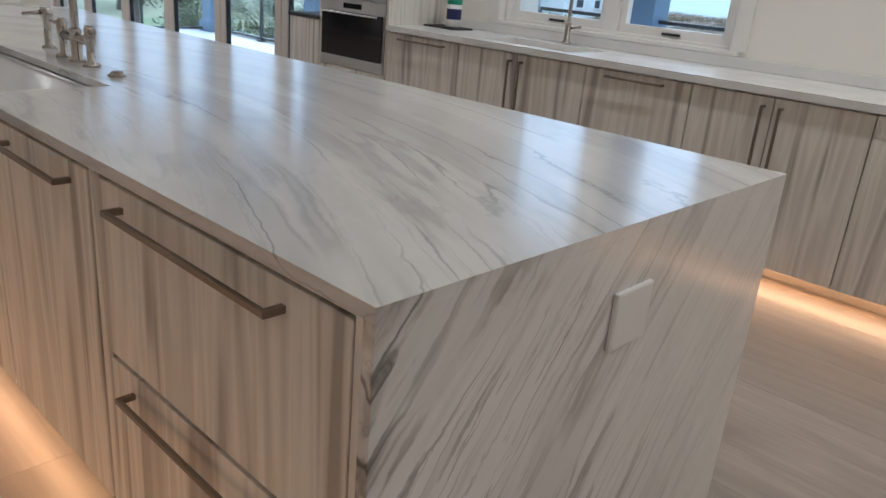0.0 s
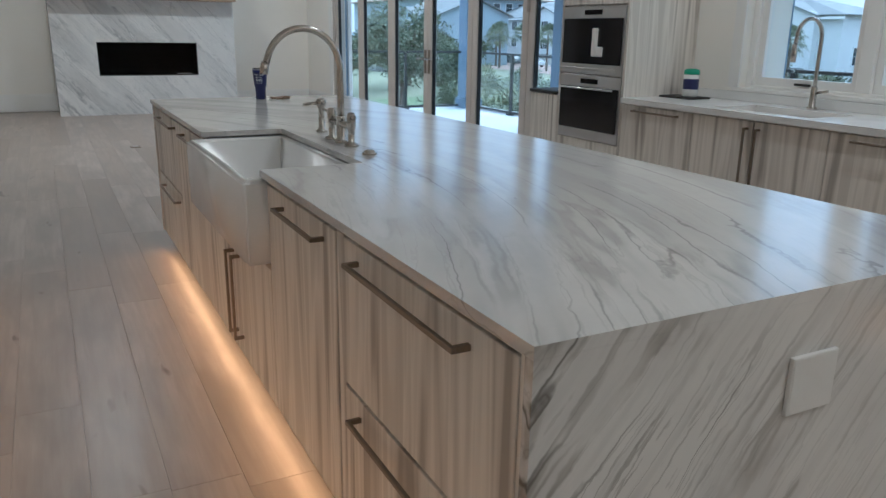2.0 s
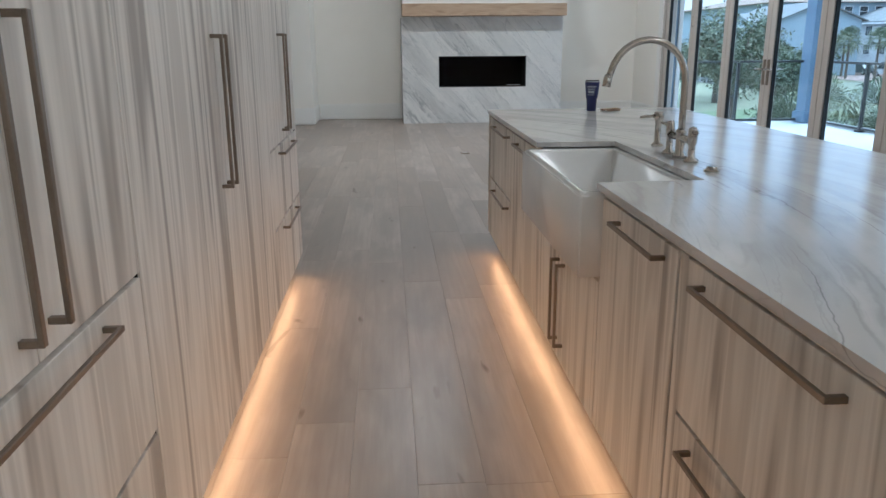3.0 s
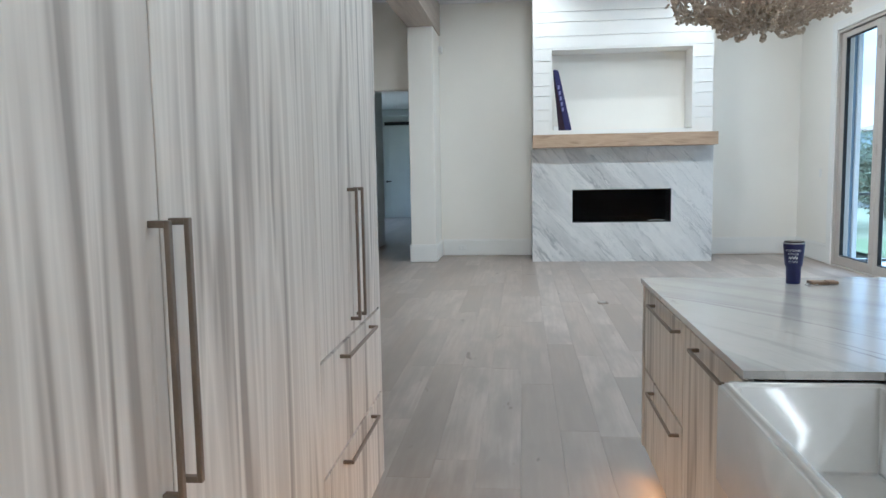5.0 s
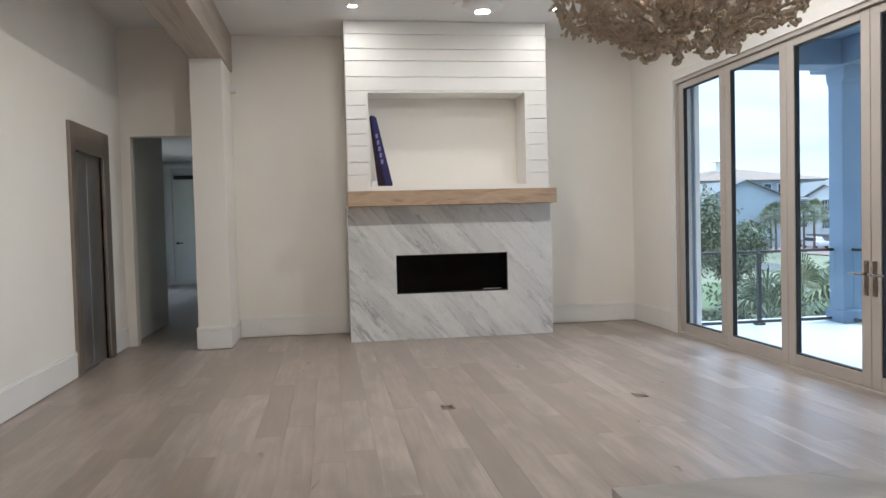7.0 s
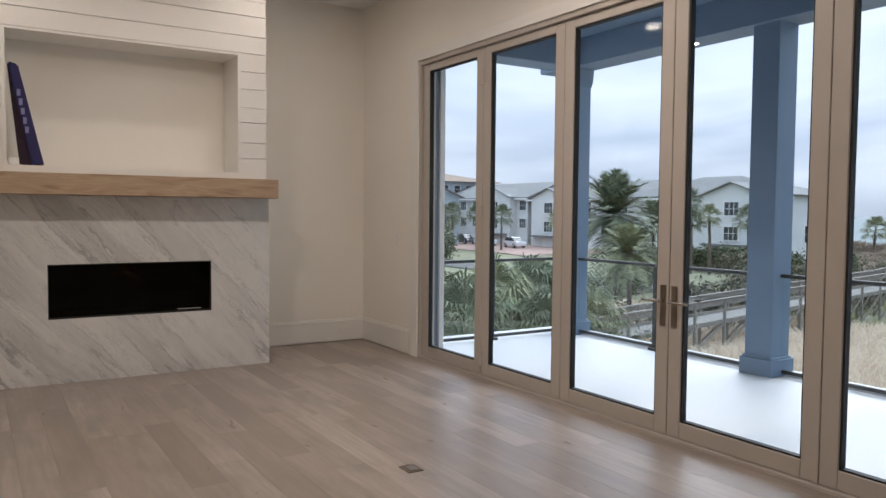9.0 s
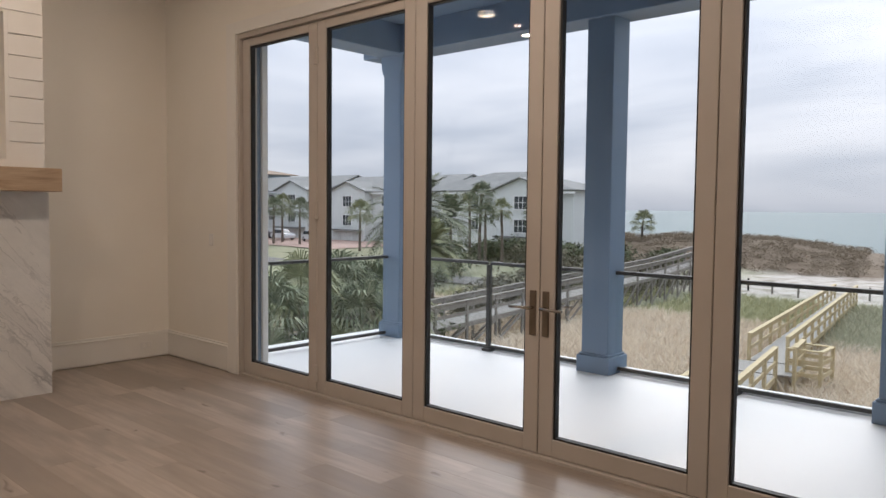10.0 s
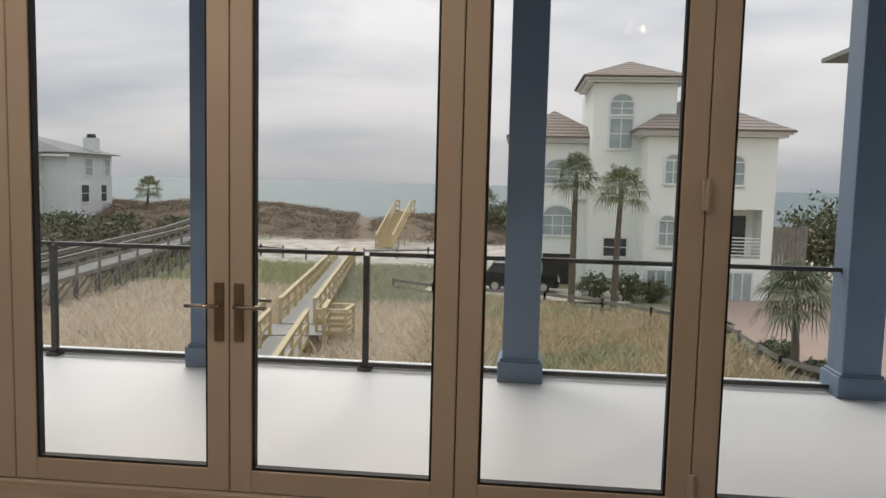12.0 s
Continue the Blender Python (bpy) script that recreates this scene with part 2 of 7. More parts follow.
def marble(name, along, across, vein=(0.22, 0.205, 0.19), base=0.66, amount=1.0, fade=None, depth=0.7, dense=0.0, bend=None, jagged=0.03, lines=0.8, often=1.0, gap=0.44, fine_k=1.0, low=0.15, warped=0.10):
    """White quartzite: soft grey bands and thin broken veins that run along one way, fewer where the slab is plain."""
    m = Mat(name, 0.14)
    co = m.coords()
    warp = m.node("ShaderNodeTexNoise", Scale=1.3, Detail=2.0)
    m.link(co, warp.inputs["Vector"])
    sub = m.node("ShaderNodeVectorMath")
    sub.operation = "MULTIPLY_ADD"
    m.link(warp.outputs["Color"], sub.inputs[0])
    sub.inputs[1].default_value = (warped, warped, warped)
    m.link(co, sub.inputs[2])
    jag = m.node("ShaderNodeTexNoise", Scale=11.0, Detail=3.0, Roughness=0.6)
    m.link(co, jag.inputs["Vector"])
    wob = m.node("ShaderNodeVectorMath")
    wob.operation = "MULTIPLY_ADD"
    m.link(jag.outputs["Color"], wob.inputs[0])
    wob.inputs[1].default_value = (jagged, jagged, jagged)
    m.link(sub.outputs[0], wob.inputs[2])
    sub = wob
    third = Vector(along).cross(Vector(across))

    def dotted(v, k):
        d = m.node("ShaderNodeVectorMath")
        d.operation = "DOT_PRODUCT"
        m.link(sub.outputs[0], d.inputs[0])
        d.inputs[1].default_value = v
        return m.math("MULTIPLY", d.outputs["Value"], k)

    if bend:
        # veins that swing round along the slab: across = y - a u + b u u, with u = x - x0
        x0, a, b = bend
        sx = m.node("ShaderNodeSeparateXYZ")
        m.link(sub.outputs[0], sx.inputs[0])
        u = m.math("SUBTRACT", sx.outputs[0], x0)
        swing = m.math("ADD", m.math("SUBTRACT", sx.outputs[1], m.math("MULTIPLY", u, a)), m.math("MULTIPLY", m.math("MULTIPLY", u, u), b))

    def frame_of(ka, kc, shift=0.0):
        c = m.node("ShaderNodeCombineXYZ")
        m.link(m.math("ADD", dotted(along, ka), shift), c.inputs[0])
        m.link(m.math("MULTIPLY", swing, kc * 0.85) if bend else dotted(across, kc), c.inputs[1])
        m.link(dotted(tuple(third), kc), c.inputs[2])
        return c.outputs[0]

    n1 = m.noise(frame_of(0.7, 6.5), 1.0, 3.0, 0.5, 0.15)
    n2 = m.noise(frame_of(1.0, 15.0 + 50 * dense, 4.3), 1.0, 3.0, 0.55, 0.15)
    breaks = m.noise(frame_of(2.2, 4.0, 9.1), 1.0, 3, 0.6)
    cloud = m.noise(frame_of(0.4, 1.8, 2.7), 1.0, 2.5, 0.5)
    mott = m.noise(co, 7.0, 5, 0.65)
    thin = m.ramp(m.math("ABSOLUTE", m.math("SUBTRACT", n1, 0.47)), [(0.0, (1, 1, 1)), (0.010, (0.85, 0.85, 0.85)), (0.022, (0.2, 0.2, 0.2)), (0.05, (0, 0, 0))])
    hair = m.ramp(m.math("ABSOLUTE", m.math("SUBTRACT", n2, 0.52)), [(0.0, (0.8, 0.8, 0.8)), (0.026, (0, 0, 0))])
    gate = m.ramp(breaks, [(0.42 - dense, (0.05, 0.05, 0.05)), (0.60 - dense, (1, 1, 1))])
    keep = (1.0, 1.0, 1.0)
    where = m.ramp(cloud, [(0.40 - dense, (0.05, 0.05, 0.05)), (0.56 - dense, (amount, amount, amount))])
    if fade:
        axis, a, b = fade
        sp = m.node("ShaderNodeSeparateXYZ")
        m.link(sub.outputs[0], sp.inputs[0])
        mr = m.node("ShaderNodeMapRange")
        mr.inputs["From Min"].default_value, mr.inputs["From Max"].default_value = a, b
        mr.inputs["To Min"].default_value = 0.0
        m.link(sp.outputs[axis], mr.inputs["Value"])
        spread_ = m.ramp(mr.outputs[0], [(0.0, (0.07, 0.07, 0.07)), (1.0, (1, 1, 1))])
        where = m.mix(1.0, where, spread_, "MULTIPLY")
        keep = m.ramp(mr.outputs[0], [(0.0, (low, low, low)), (1.0, (1, 1, 1))])
    white, grey = (base * 1.02, base, base * 0.965), (base * depth, base * (depth - 0.01), base * (depth - 0.028))
    band = m.ramp(n1, [(0.33, (1, 1, 1)), (0.46, (0.35, 0.35, 0.35)), (0.54, (0, 0, 0))])
    fine = m.ramp(n2, [(0.34, (0.5, 0.5, 0.5)), (0.5, (0, 0, 0))])
    band = m.mix(1.0, band, keep, "MULTIPLY")
    col = m.mix(m.mix(1.0, band, m.ramp(cloud, [(0.34, (0.35, 0.35, 0.35)), (0.6, (1, 1, 1))]), "MULTIPLY"), white, grey)
    col = m.mix(m.mix(1.0, fine, where, "MULTIPLY"), col, tuple(0.82 * c for c in grey))
    col = m.mix(m.ramp(mott, [(0.35, (0.28, 0.28, 0.28)), (0.6, (0, 0, 0))]), col, (base * 0.84, base * 0.83, base * 0.82))
    col = m.mix(m.mix(1.0, m.mix(1.0, thin, gate, "MULTIPLY"), where, "MULTIPLY"), col, vein)
    col = m.mix(m.mix(1.0, m.mix(1.0, hair, gate, "MULTIPLY"), where, "MULTIPLY"), col, tuple(0.6 * v + 0.15 for v in vein))
    n3 = m.noise(frame_of(0.45, 8.5 * often, 6.6), 1.0, 2.0, 0.45, 0.1)
    cut = m.noise(frame_of(1.3, 3.0, 15.2), 1.0, 2, 0.5)
    crack = m.ramp(m.math("ABSOLUTE", m.math("SUBTRACT", n3, 0.5)), [(0.0, (lines, lines, lines)), (0.007 * often * fine_k, (lines * 0.7, lines * 0.7, lines * 0.7)), (0.016 * often * fine_k, (0, 0, 0))])
    open_ = m.ramp(cut, [(gap, (0, 0, 0)), (gap + 0.12, (1, 1, 1))])
    crack = m.mix(1.0, m.mix(1.0, crack, open_, "MULTIPLY"), keep, "MULTIPLY")
    col = m.mix(crack, col, tuple(0.42 * v for v in vein))
    m.color(col)
    m.roughness(mott, 0.12, 0.22)
    return m.m


def glass(name, tint=(0.97, 0.985, 0.98), gloss=1.0):
    """A clear pane: light goes straight through, with a mirror's share at the surface."""
    mt = bpy.data.materials.new(name)
    mt.use_nodes = True
    t = mt.node_tree
    t.nodes.clear()
    tr = t.nodes.new("ShaderNodeBsdfTransparent")
    tr.inputs[0].default_value = (*tint, 1)
    gl = t.nodes.new("ShaderNodeBsdfGlossy")
    gl.inputs["Roughness"].default_value = 0.02
    lw = t.nodes.new("ShaderNodeLayerWeight")
    lw.inputs["Blend"].default_value = 0.5
    pw = t.nodes.new("ShaderNodeMath")
    pw.operation = "POWER"
    pw.inputs[1].default_value = 4.0
    fr = t.nodes.new("ShaderNodeMath")
    fr.operation = "MULTIPLY_ADD"
    fr.inputs[1].default_value, fr.inputs[2].default_value = 0.45 * gloss, 0.018 * gloss
    t.links.new(lw.outputs["Facing"], pw.inputs[0])
    t.links.new(pw.outputs[0], fr.inputs[0])
    mx = t.nodes.new("ShaderNodeMixShader")
    out = t.nodes.new("ShaderNodeOutputMaterial")
    t.links.new(fr.outputs[0], mx.inputs[0])
    t.links.new(tr.outputs[0], mx.inputs[1])
    t.links.new(gl.outputs[0], mx.inputs[2])
    t.links.new(mx.outputs[0], out.inputs["Surface"])
    return mt


def glow(name, color, strength):
    m = Mat(name, 0.5)
    m.b.inputs["Emission Color"].default_value = (*color, 1)
    m.b.inputs["Emission Strength"].default_value = strength
    return m.m


M_WALL = mottled("wall_paint", (0.83, 0.795, 0.73), (0.865, 0.835, 0.77), 1.2, 0.75, 0.08, 140)
M_CEIL = mottled("ceiling_paint", (0.78, 0.77, 0.75), (0.82, 0.81, 0.79), 1.0, 0.85, 0.05, 120)
M_TRIM = mottled("trim_paint", (0.80, 0.785, 0.75), (0.84, 0.825, 0.79), 2.0, 0.42, 0.04, 90)
M_CAB = streaked_wood("cabinet_laminate", (0.82, 0.775, 0.705), (0.66, 0.615, 0.55), (0.40, 0.36, 0.315), 2, 8.5, 0.5, 0.46, 7.0, 80.0, False, 2.4, 1.3, 0.13)
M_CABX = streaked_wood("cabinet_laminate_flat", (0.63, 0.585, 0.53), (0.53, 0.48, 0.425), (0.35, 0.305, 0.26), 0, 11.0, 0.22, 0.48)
M_TOP = marble("quartzite_top", (-0.905, 0.425, 0), (0.425, 0.905, 0), base=0.64, amount=0.36, fade=(0, -4.6, -1.5), depth=0.66, dense=0.05, bend=(-4.3, 0.77, 0.181), jagged=0.02, lines=0.5, fine_k=0.5, low=0.8, warped=0.035)
M_END = marble("quartzite_end", (0, 0.62, 0.785), (0, 0.785, -0.62), vein=(0.22, 0.195, 0.165), base=0.79, amount=0.8, fade=(1, 1.6, 0.8), depth=0.73, dense=0.09, jagged=0.022, lines=0.8, often=1.7, gap=0.38)
M_FIRE = marble("quartzite_hearth", (0, 0.66, -0.75), (0, 0.75, 0.66), (0.36, 0.36, 0.37), base=0.76, amount=0.75, depth=0.74, dense=0.06, jagged=0.05, lines=0.3)
M_COUNTER = mottled("white_quartz", (0.74, 0.73, 0.71), (0.80, 0.79, 0.77), 4, 0.2, 0.02, 60)
M_BRASS = mottled("brushed_bronze", (0.22, 0.18, 0.14), (0.30, 0.25, 0.20), 8, 0.38, 0.05, 200, 0.85)
M_NICKEL = mottled("polished_nickel", (0.42, 0.39, 0.355), (0.50, 0.47, 0.43), 6, 0.18, 0.0, 100, 1.0)
M_STEEL = mottled("brushed_steel", (0.48, 0.47, 0.46), (0.56, 0.55, 0.54), 5, 0.32, 0.05, 220, 1.0)
M_CLAY = mottled("white_fireclay", (0.80, 0.79, 0.77), (0.85, 0.84, 0.82), 3, 0.16, 0.02, 40)
M_BLACKGLASS = mottled("black_glass", (0.006, 0.006, 0.007), (0.010, 0.010, 0.011), 3, 0.06, 0.0, 40)
M_BLACK = mottled("black_metal", (0.012, 0.012, 0.012), (0.022, 0.021, 0.02), 6, 0.55, 0.1, 120)
M_SOOT = mottled("sooty_black_steel", (0.006, 0.006, 0.006), (0.011, 0.010, 0.010), 6, 0.8, 0.1, 120)
M_GASKET_SHADE = mottled("gasket_and_gap_shade_black", (0.008, 0.008, 0.008), (0.015, 0.014, 0.013), 6, 0.6, 0.05, 120)
M_DOORFRAME = mottled("taupe_aluminium", (0.47, 0.43, 0.385), (0.52, 0.475, 0.43), 2.0, 0.42, 0.05, 160)
M_PANE = glass("door_glass", gloss=0.6)
M_SMOKED = glass("smoked_fire_glass", (0.32, 0.31, 0.30), 0.5)
M_RAILGLASS = glass("rail_glass", (0.965, 0.98, 0.975))
M_MANTEL = streaked_wood("mantel_oak", (0.48, 0.355, 0.235), (0.42, 0.30, 0.195), (0.27, 0.18, 0.11), 1, 9.0, 1.2, 0.6, 3.0, 80, True, 3.5, 1.4, 0.35)
M_BEAM = streaked_wood("beam_oak", (0.47, 0.41, 0.345), (0.42, 0.36, 0.30), (0.33, 0.28, 0.23), 0, 8.0, 0.4, 0.6, 3.0, 60)
M_BLUE = mottled("blue_paint", (0.155, 0.22, 0.315), (0.185, 0.255, 0.355), 1.6, 0.5, 0.06, 70)
M_DECK = mottled("white_deck_coating", (0.73, 0.735, 0.73), (0.80, 0.805, 0.80), 0.9, 0.45, 0.08, 80)
M_RAIL = mottled("bronze_rail_metal", (0.055, 0.055, 0.052), (0.085, 0.083, 0.078), 5, 0.4, 0.05, 120, 0.4)
M_CHAND = mottled("bleached_coral_beads", (0.42, 0.345, 0.26), (0.66, 0.575, 0.46), 22, 0.8, 0.5, 160)
M_NAVY = mottled("navy_enamel", (0.010, 0.014, 0.085), (0.014, 0.020, 0.11), 4, 0.28, 0.02, 100)
M_WHITEINK = mottled("white_ink", (0.75, 0.77, 0.8), (0.82, 0.84, 0.86), 5, 0.5, 0.0, 80)
M_PLASTIC = mottled("white_plastic", (0.76, 0.75, 0.73), (0.82, 0.81, 0.79), 4, 0.35, 0.02, 80)
M_LAMPGLOW = glow("lamp_glow", (1.0, 0.86, 0.68), 14)
M_BULB = glow("candle_bulb_glow", (1.0, 0.82, 0.6), 3.5)
M_LEDGLOW = glow("led_strip_glow", (1.0, 0.55, 0.24), 2.2)
M_LIFT = mottled("lift_steel", (0.40, 0.385, 0.37), (0.42, 0.405, 0.39), 3, 0.3, 0.02, 220, 0.9)
M_LIFTCASE = mottled("bronze_toned_metal", (0.27, 0.225, 0.185), (0.34, 0.285, 0.24), 3, 0.33, 0.05, 200, 0.75)
M_HALLPAINT = mottled("hall_paint", (0.76, 0.76, 0.70), (0.82, 0.82, 0.76), 1.2, 0.7, 0.06, 120)

# ---------------------------------------------------------------- the room
WX, EX = -13.94, 2.6          # west wall (hearth) and east end
NY, KY = 4.46, 4.25           # north wall faces: living room, kitchen
SY = -2.76                    # south wall of the living room
TE = -4.385                    # west end of the tall cabinets
GX0, GX1, GTOP = -12.53, -5.40, 3.32


def wall_y(name, x0, x1, y0, y1, holes, label, mat=M_WALL, top=CEIL):
    """A wall that runs along x, with openings (x0, x1, z0, z1) right through it."""
    bm = bmesh.new()
    xs = x0
    for hx0, hx1, hz0, hz1 in sorted(holes):
        if hx0 > xs:
            box(bm, xs, hx0, y0, y1, 0, top)
        if hz0 > 0:
            box(bm, hx0, hx1, y0, y1, 0, hz0)
        if hz1 < top:
            box(bm, hx0, hx1, y0, y1, hz1, top)
        xs = hx1
    if xs < x1:
        box(bm, xs, x1, y0, y1, 0, top)
    return structure(name, bm, mat, label, "wall")


def wall_x(name, x0, x1, y0, y1, holes, label, mat=M_WALL, top=CEIL):
    bm = bmesh.new()
    ys = y0
    for hy0, hy1, hz0, hz1 in sorted(holes):
        if hy0 > ys:
            box(bm, x0, x1, ys, hy0, 0, top)
        if hz0 > 0:
            box(bm, x0, x1, hy0, hy1, 0, hz0)
        if hz1 < top:
            box(bm, x0, x1, hy0, hy1, hz1, top)
        ys = hy1
    if ys < y1:
        box(bm, x0, x1, ys, y1, 0, top)
    return structure(name, bm, mat, label, "wall")


wall_y("wall_north", WX, -5.2, NY, NY + 0.22, [(GX0, GX1, 0, GTOP)], "off-white painted wall round the folding glass doors")
wall_y("wall_north_kitchen", -5.2, EX, KY, KY + 0.43, [(-3.60, -1.90, 1.0, 2.55)], "off-white painted kitchen wall with a window")
wall_x("wall_west", WX - 0.2, WX, -1.5, NY + 0.22, [], "off-white painted wall behind the fireplace")
wall_y("wall_south", -13.6, TE, SY - 0.2, SY, [(-12.72, -11.72, 0, 2.42)], "off-white painted wall with the lift doors")
wall_y("wall_south_kitchen", TE, EX, -1.42, -1.27, [], "off-white painted wall behind the tall cabinets")
wall_x("wall_return", TE, TE + 0.14, SY, -1.42, [], "off-white painted return wall beside the tall cabinets")
wall_x("wall_east", EX, EX + 0.2, -1.42, KY + 0.43, [], "off-white painted end wall of the kitchen")
wall_x("wall_hall", -13.8, -13.6, SY - 0.2, -1.76, [(-2.64, -1.76, 0, 2.78)], "off-white painted wall with the hall opening")

bm = bmesh.new()
box(bm, WX - 0.2, EX + 0.2, SY - 0.2, NY + 0.22, CEIL, CEIL + 0.2)
structure("ceiling", bm, M_CEIL, "smooth white painted flat ceiling", "ceiling")
bm = bmesh.new()
box(bm, -25, EX + 0.2, -5.1, NY + 0.22, -0.34, -0.03)
structure("floor_base", bm, M_DECK, "pale subfloor under the oak boards", "floor")

# pilaster at the end of the beam
bm = bmesh.new()
box(bm, -13.94, -13.05, -1.76, -1.36, 0, 3.69, 0.006)
structure("pilaster", bm, M_WALL, "off-white painted pilaster below the ceiling beam", "pilaster")
bm = bmesh.new()
box(bm, -13.94, TE, -1.765, -1.335, 3.69, CEIL, 0.006)
structure("ceiling_beam", bm, M_BEAM, "long greige wooden ceiling beam on a pilaster", "beam")

# hall behind the opening
wall_y("wall_hall_left", -15.9, -13.8, -2.95, -2.75, [], "pale painted hall side wall", M_HALLPAINT, 3.4)
wall_x("wall_hall_step", -16.1, -15.9, -4.9, -2.75, [], "pale painted hall step", M_HALLPAINT, 3.4)
# the opening is out of view, added and sized to brighten the hall
wall_y("wall_hall_far_left", -24.8, -15.9, -5.1, -4.9, [(-22.9, -19.9, 0.6, 2.7)], "pale painted hall wall with daylight", M_HALLPAINT, 3.4)
wall_y("wall_hall_right", -24.8, -14.14, -1.5, -1.3, [], "pale painted hall side wall", M_HALLPAINT, 3.4)
wall_x("wall_hall_end", -25, -24.8, -5.1, -1.3, [], "pale painted hall end wall", M_HALLPAINT, 3.4)
bm = bmesh.new()
box(bm, -25, -13.8, -5.1, -1.3, 3.4, 3.5)
structure("ceiling_hall", bm, M_CEIL, "white hall ceiling", "ceiling")

hall_door = thing("door_1", "tall white panelled hall door, closed, with a dark closer", "door", (-24.78, -3.75, 0), kind="structure")
bm = bmesh.new()
box(bm, 0, 0.05, -0.55, 0.75, 0.02, 3.05, 0.004)
part("leaf", bm, M_HALLPAINT, hall_door)
for z0, z1 in ((0.25, 1.25), (1.45, 2.85)):
    bm = bmesh.new()
    box(bm, 0.05, 0.065, -0.38, 0.58, z0, z1, 0.006)
    part("panel", bm, M_HALLPAINT, hall_door)
bm = bmesh.new()
for a in ((-0.72, -0.58, 0.0, 3.2), (0.78, 0.92, 0.0, 3.2), (-0.72, 0.92, 3.2, 3.34)):
    box(bm, 0, 0.06, a[0], a[1], a[2], a[3], 0.004)
part("door_frame", bm, M_TRIM, hall_door)
bm = bmesh.new()
rod(bm, (0.06, -0.46, 1.15), (0.13, -0.46, 1.15), 0.03)
rod(bm, (0.12, -0.46, 1.15), (0.12, -0.32, 1.15), 0.013)
part("door_handle", bm, M_BLACK, hall_door)
bm = bmesh.new()
box(bm, 0.05, 0.16, -0.5, 0.3, 2.9, 3.0, 0.01)
part("door_closer", bm, M_BLACK, hall_door)

# baseboards, with a bead along the top
BASE_RUNS = [("y", WX, GX0 - 0.17, NY, -1), ("x", -1.33, 0.165, WX, 1), ("x", 2.905, NY, WX, 1), ("y", -11.56, TE - 0.02, SY, 1), ("y", -13.6, -12.92, SY, 1),
             ("x", -1.78, -1.34, -13.05, 1), ("y", -13.94, -13.03, -1.36, 1), ("y", 0.2, EX, KY, -1)]
for axis, a, b, at, side in BASE_RUNS:
    bm = bmesh.new()
    for off, z0, z1 in ((0.018, 0.013, 0.245), (0.024, 0.245, 0.262), (0.012, 0.262, 0.285)):
        lo, hi = sorted((at, at + side * off))
        if axis == "y":
            box(bm, a, b, lo, hi, z0, z1, 0.002)
        else:
            box(bm, lo, hi, a, b, z0, z1, 0.002)
    structure("baseboard", bm, M_TRIM, "tall off-white painted baseboard", "baseboard")


def outlet(at, turn, label="white double socket plate on the baseboard"):
    o = thing("wall_outlet", label, "outlet", at, turn, "sockets")
    bm = bmesh.new()
    box(bm, -0.06, 0.06, -0.006, 0, -0.036, 0.036, 0.003)
    part("plate", bm, M_PLASTIC, o)
    for x in (-0.026, 0.026):
        bm = bmesh.new()
        box(bm, x - 0.016, x + 0.016, -0.009, -0.006, -0.022, 0.022, 0.002)
        part("socket", bm, M_TRIM, o)


outlet((WX + 0.019, -1.01, 0.145), 90)
outlet((WX + 0.019, 4.19, 0.145), 90)
sw = thing("light_switch", "white rocker switch plate on the wall", "switch", (-13.02, NY, 1.32))
bm = bmesh.new()
box(bm, -0.04, 0.04, -0.007, 0, -0.06, 0.06, 0.003)
part("plate", bm, M_PLASTIC, sw)
bm = bmesh.new()
box(bm, -0.017, 0.017, -0.011, -0.007, -0.034, 0.034, 0.002)
part("rocker", bm, M_TRIM, sw)

# ---- lift doors in the south wall
lift = thing("elevator_door", "brushed steel lift doors, closed, in a bronze-toned casing", "elevator", (-12.22, SY, 0))
for x0, x1, z0, z1 in ((-0.72, -0.5, 0, 2.72), (0.5, 0.68, 0, 2.72), (-0.5, 0.5, 2.42, 2.72)):
    bm = bmesh.new()
    box(bm, x0, x1, -0.16, 0.035, z0, z1, 0.004)
    part("casing", bm, M_LIFTCASE, lift, "bronze-toned metal casing")
for x0, x1 in ((-0.5, -0.003), (0.003, 0.5)):
    bm = bmesh.new()
    box(bm, x0, x1, -0.05, -0.02, 0.01, 2.42, 0.003)
    part("door_leaf", bm, M_LIFT, lift, "brushed steel leaf")
bm = bmesh.new()
box(bm, -0.5, 0.5, -0.19, -0.0, -0.028, 0.008)
part("threshold", bm, M_STEEL, lift)
bm = bmesh.new()
box(bm, -0.5, 0.5, -0.5, -0.19, 0, 2.6)
part("shaft_backing", bm, M_BLACK, lift)

# ---- hearth
FX = -13.05
fire = thing("fireplace", "white veined quartzite fireplace surround with a long black firebox", "fireplace", (FX, 1.535, 0))
Y0, Y1, B0, B1, BZ0, BZ1 = -1.37, 1.37, -0.75, 0.755, 0.61, 1.125
bm = bmesh.new()
ring(bm, "x", -0.88, 0, (Y0, Y1, 0, 1.77), (B0, B1, BZ0, BZ1))
part("stone_surround", bm, M_FIRE, fire)
bm = bmesh.new()
box(bm, -0.45, -0.40, B0, B1, BZ0, BZ1)
box(bm, -0.40, -0.012, B0, B0 + 0.01, BZ0, BZ1)
box(bm, -0.40, -0.012, B1 - 0.01, B1, BZ0, BZ1)
box(bm, -0.40, -0.012, B0 + 0.01, B1 - 0.01, BZ0, BZ0 + 0.012)
box(bm, -0.40, -0.012, B0 + 0.01, B1 - 0.01, BZ1 - 0.012, BZ1)
part("firebox", bm, M_SOOT, fire, "black steel firebox")
bm = bmesh.new()
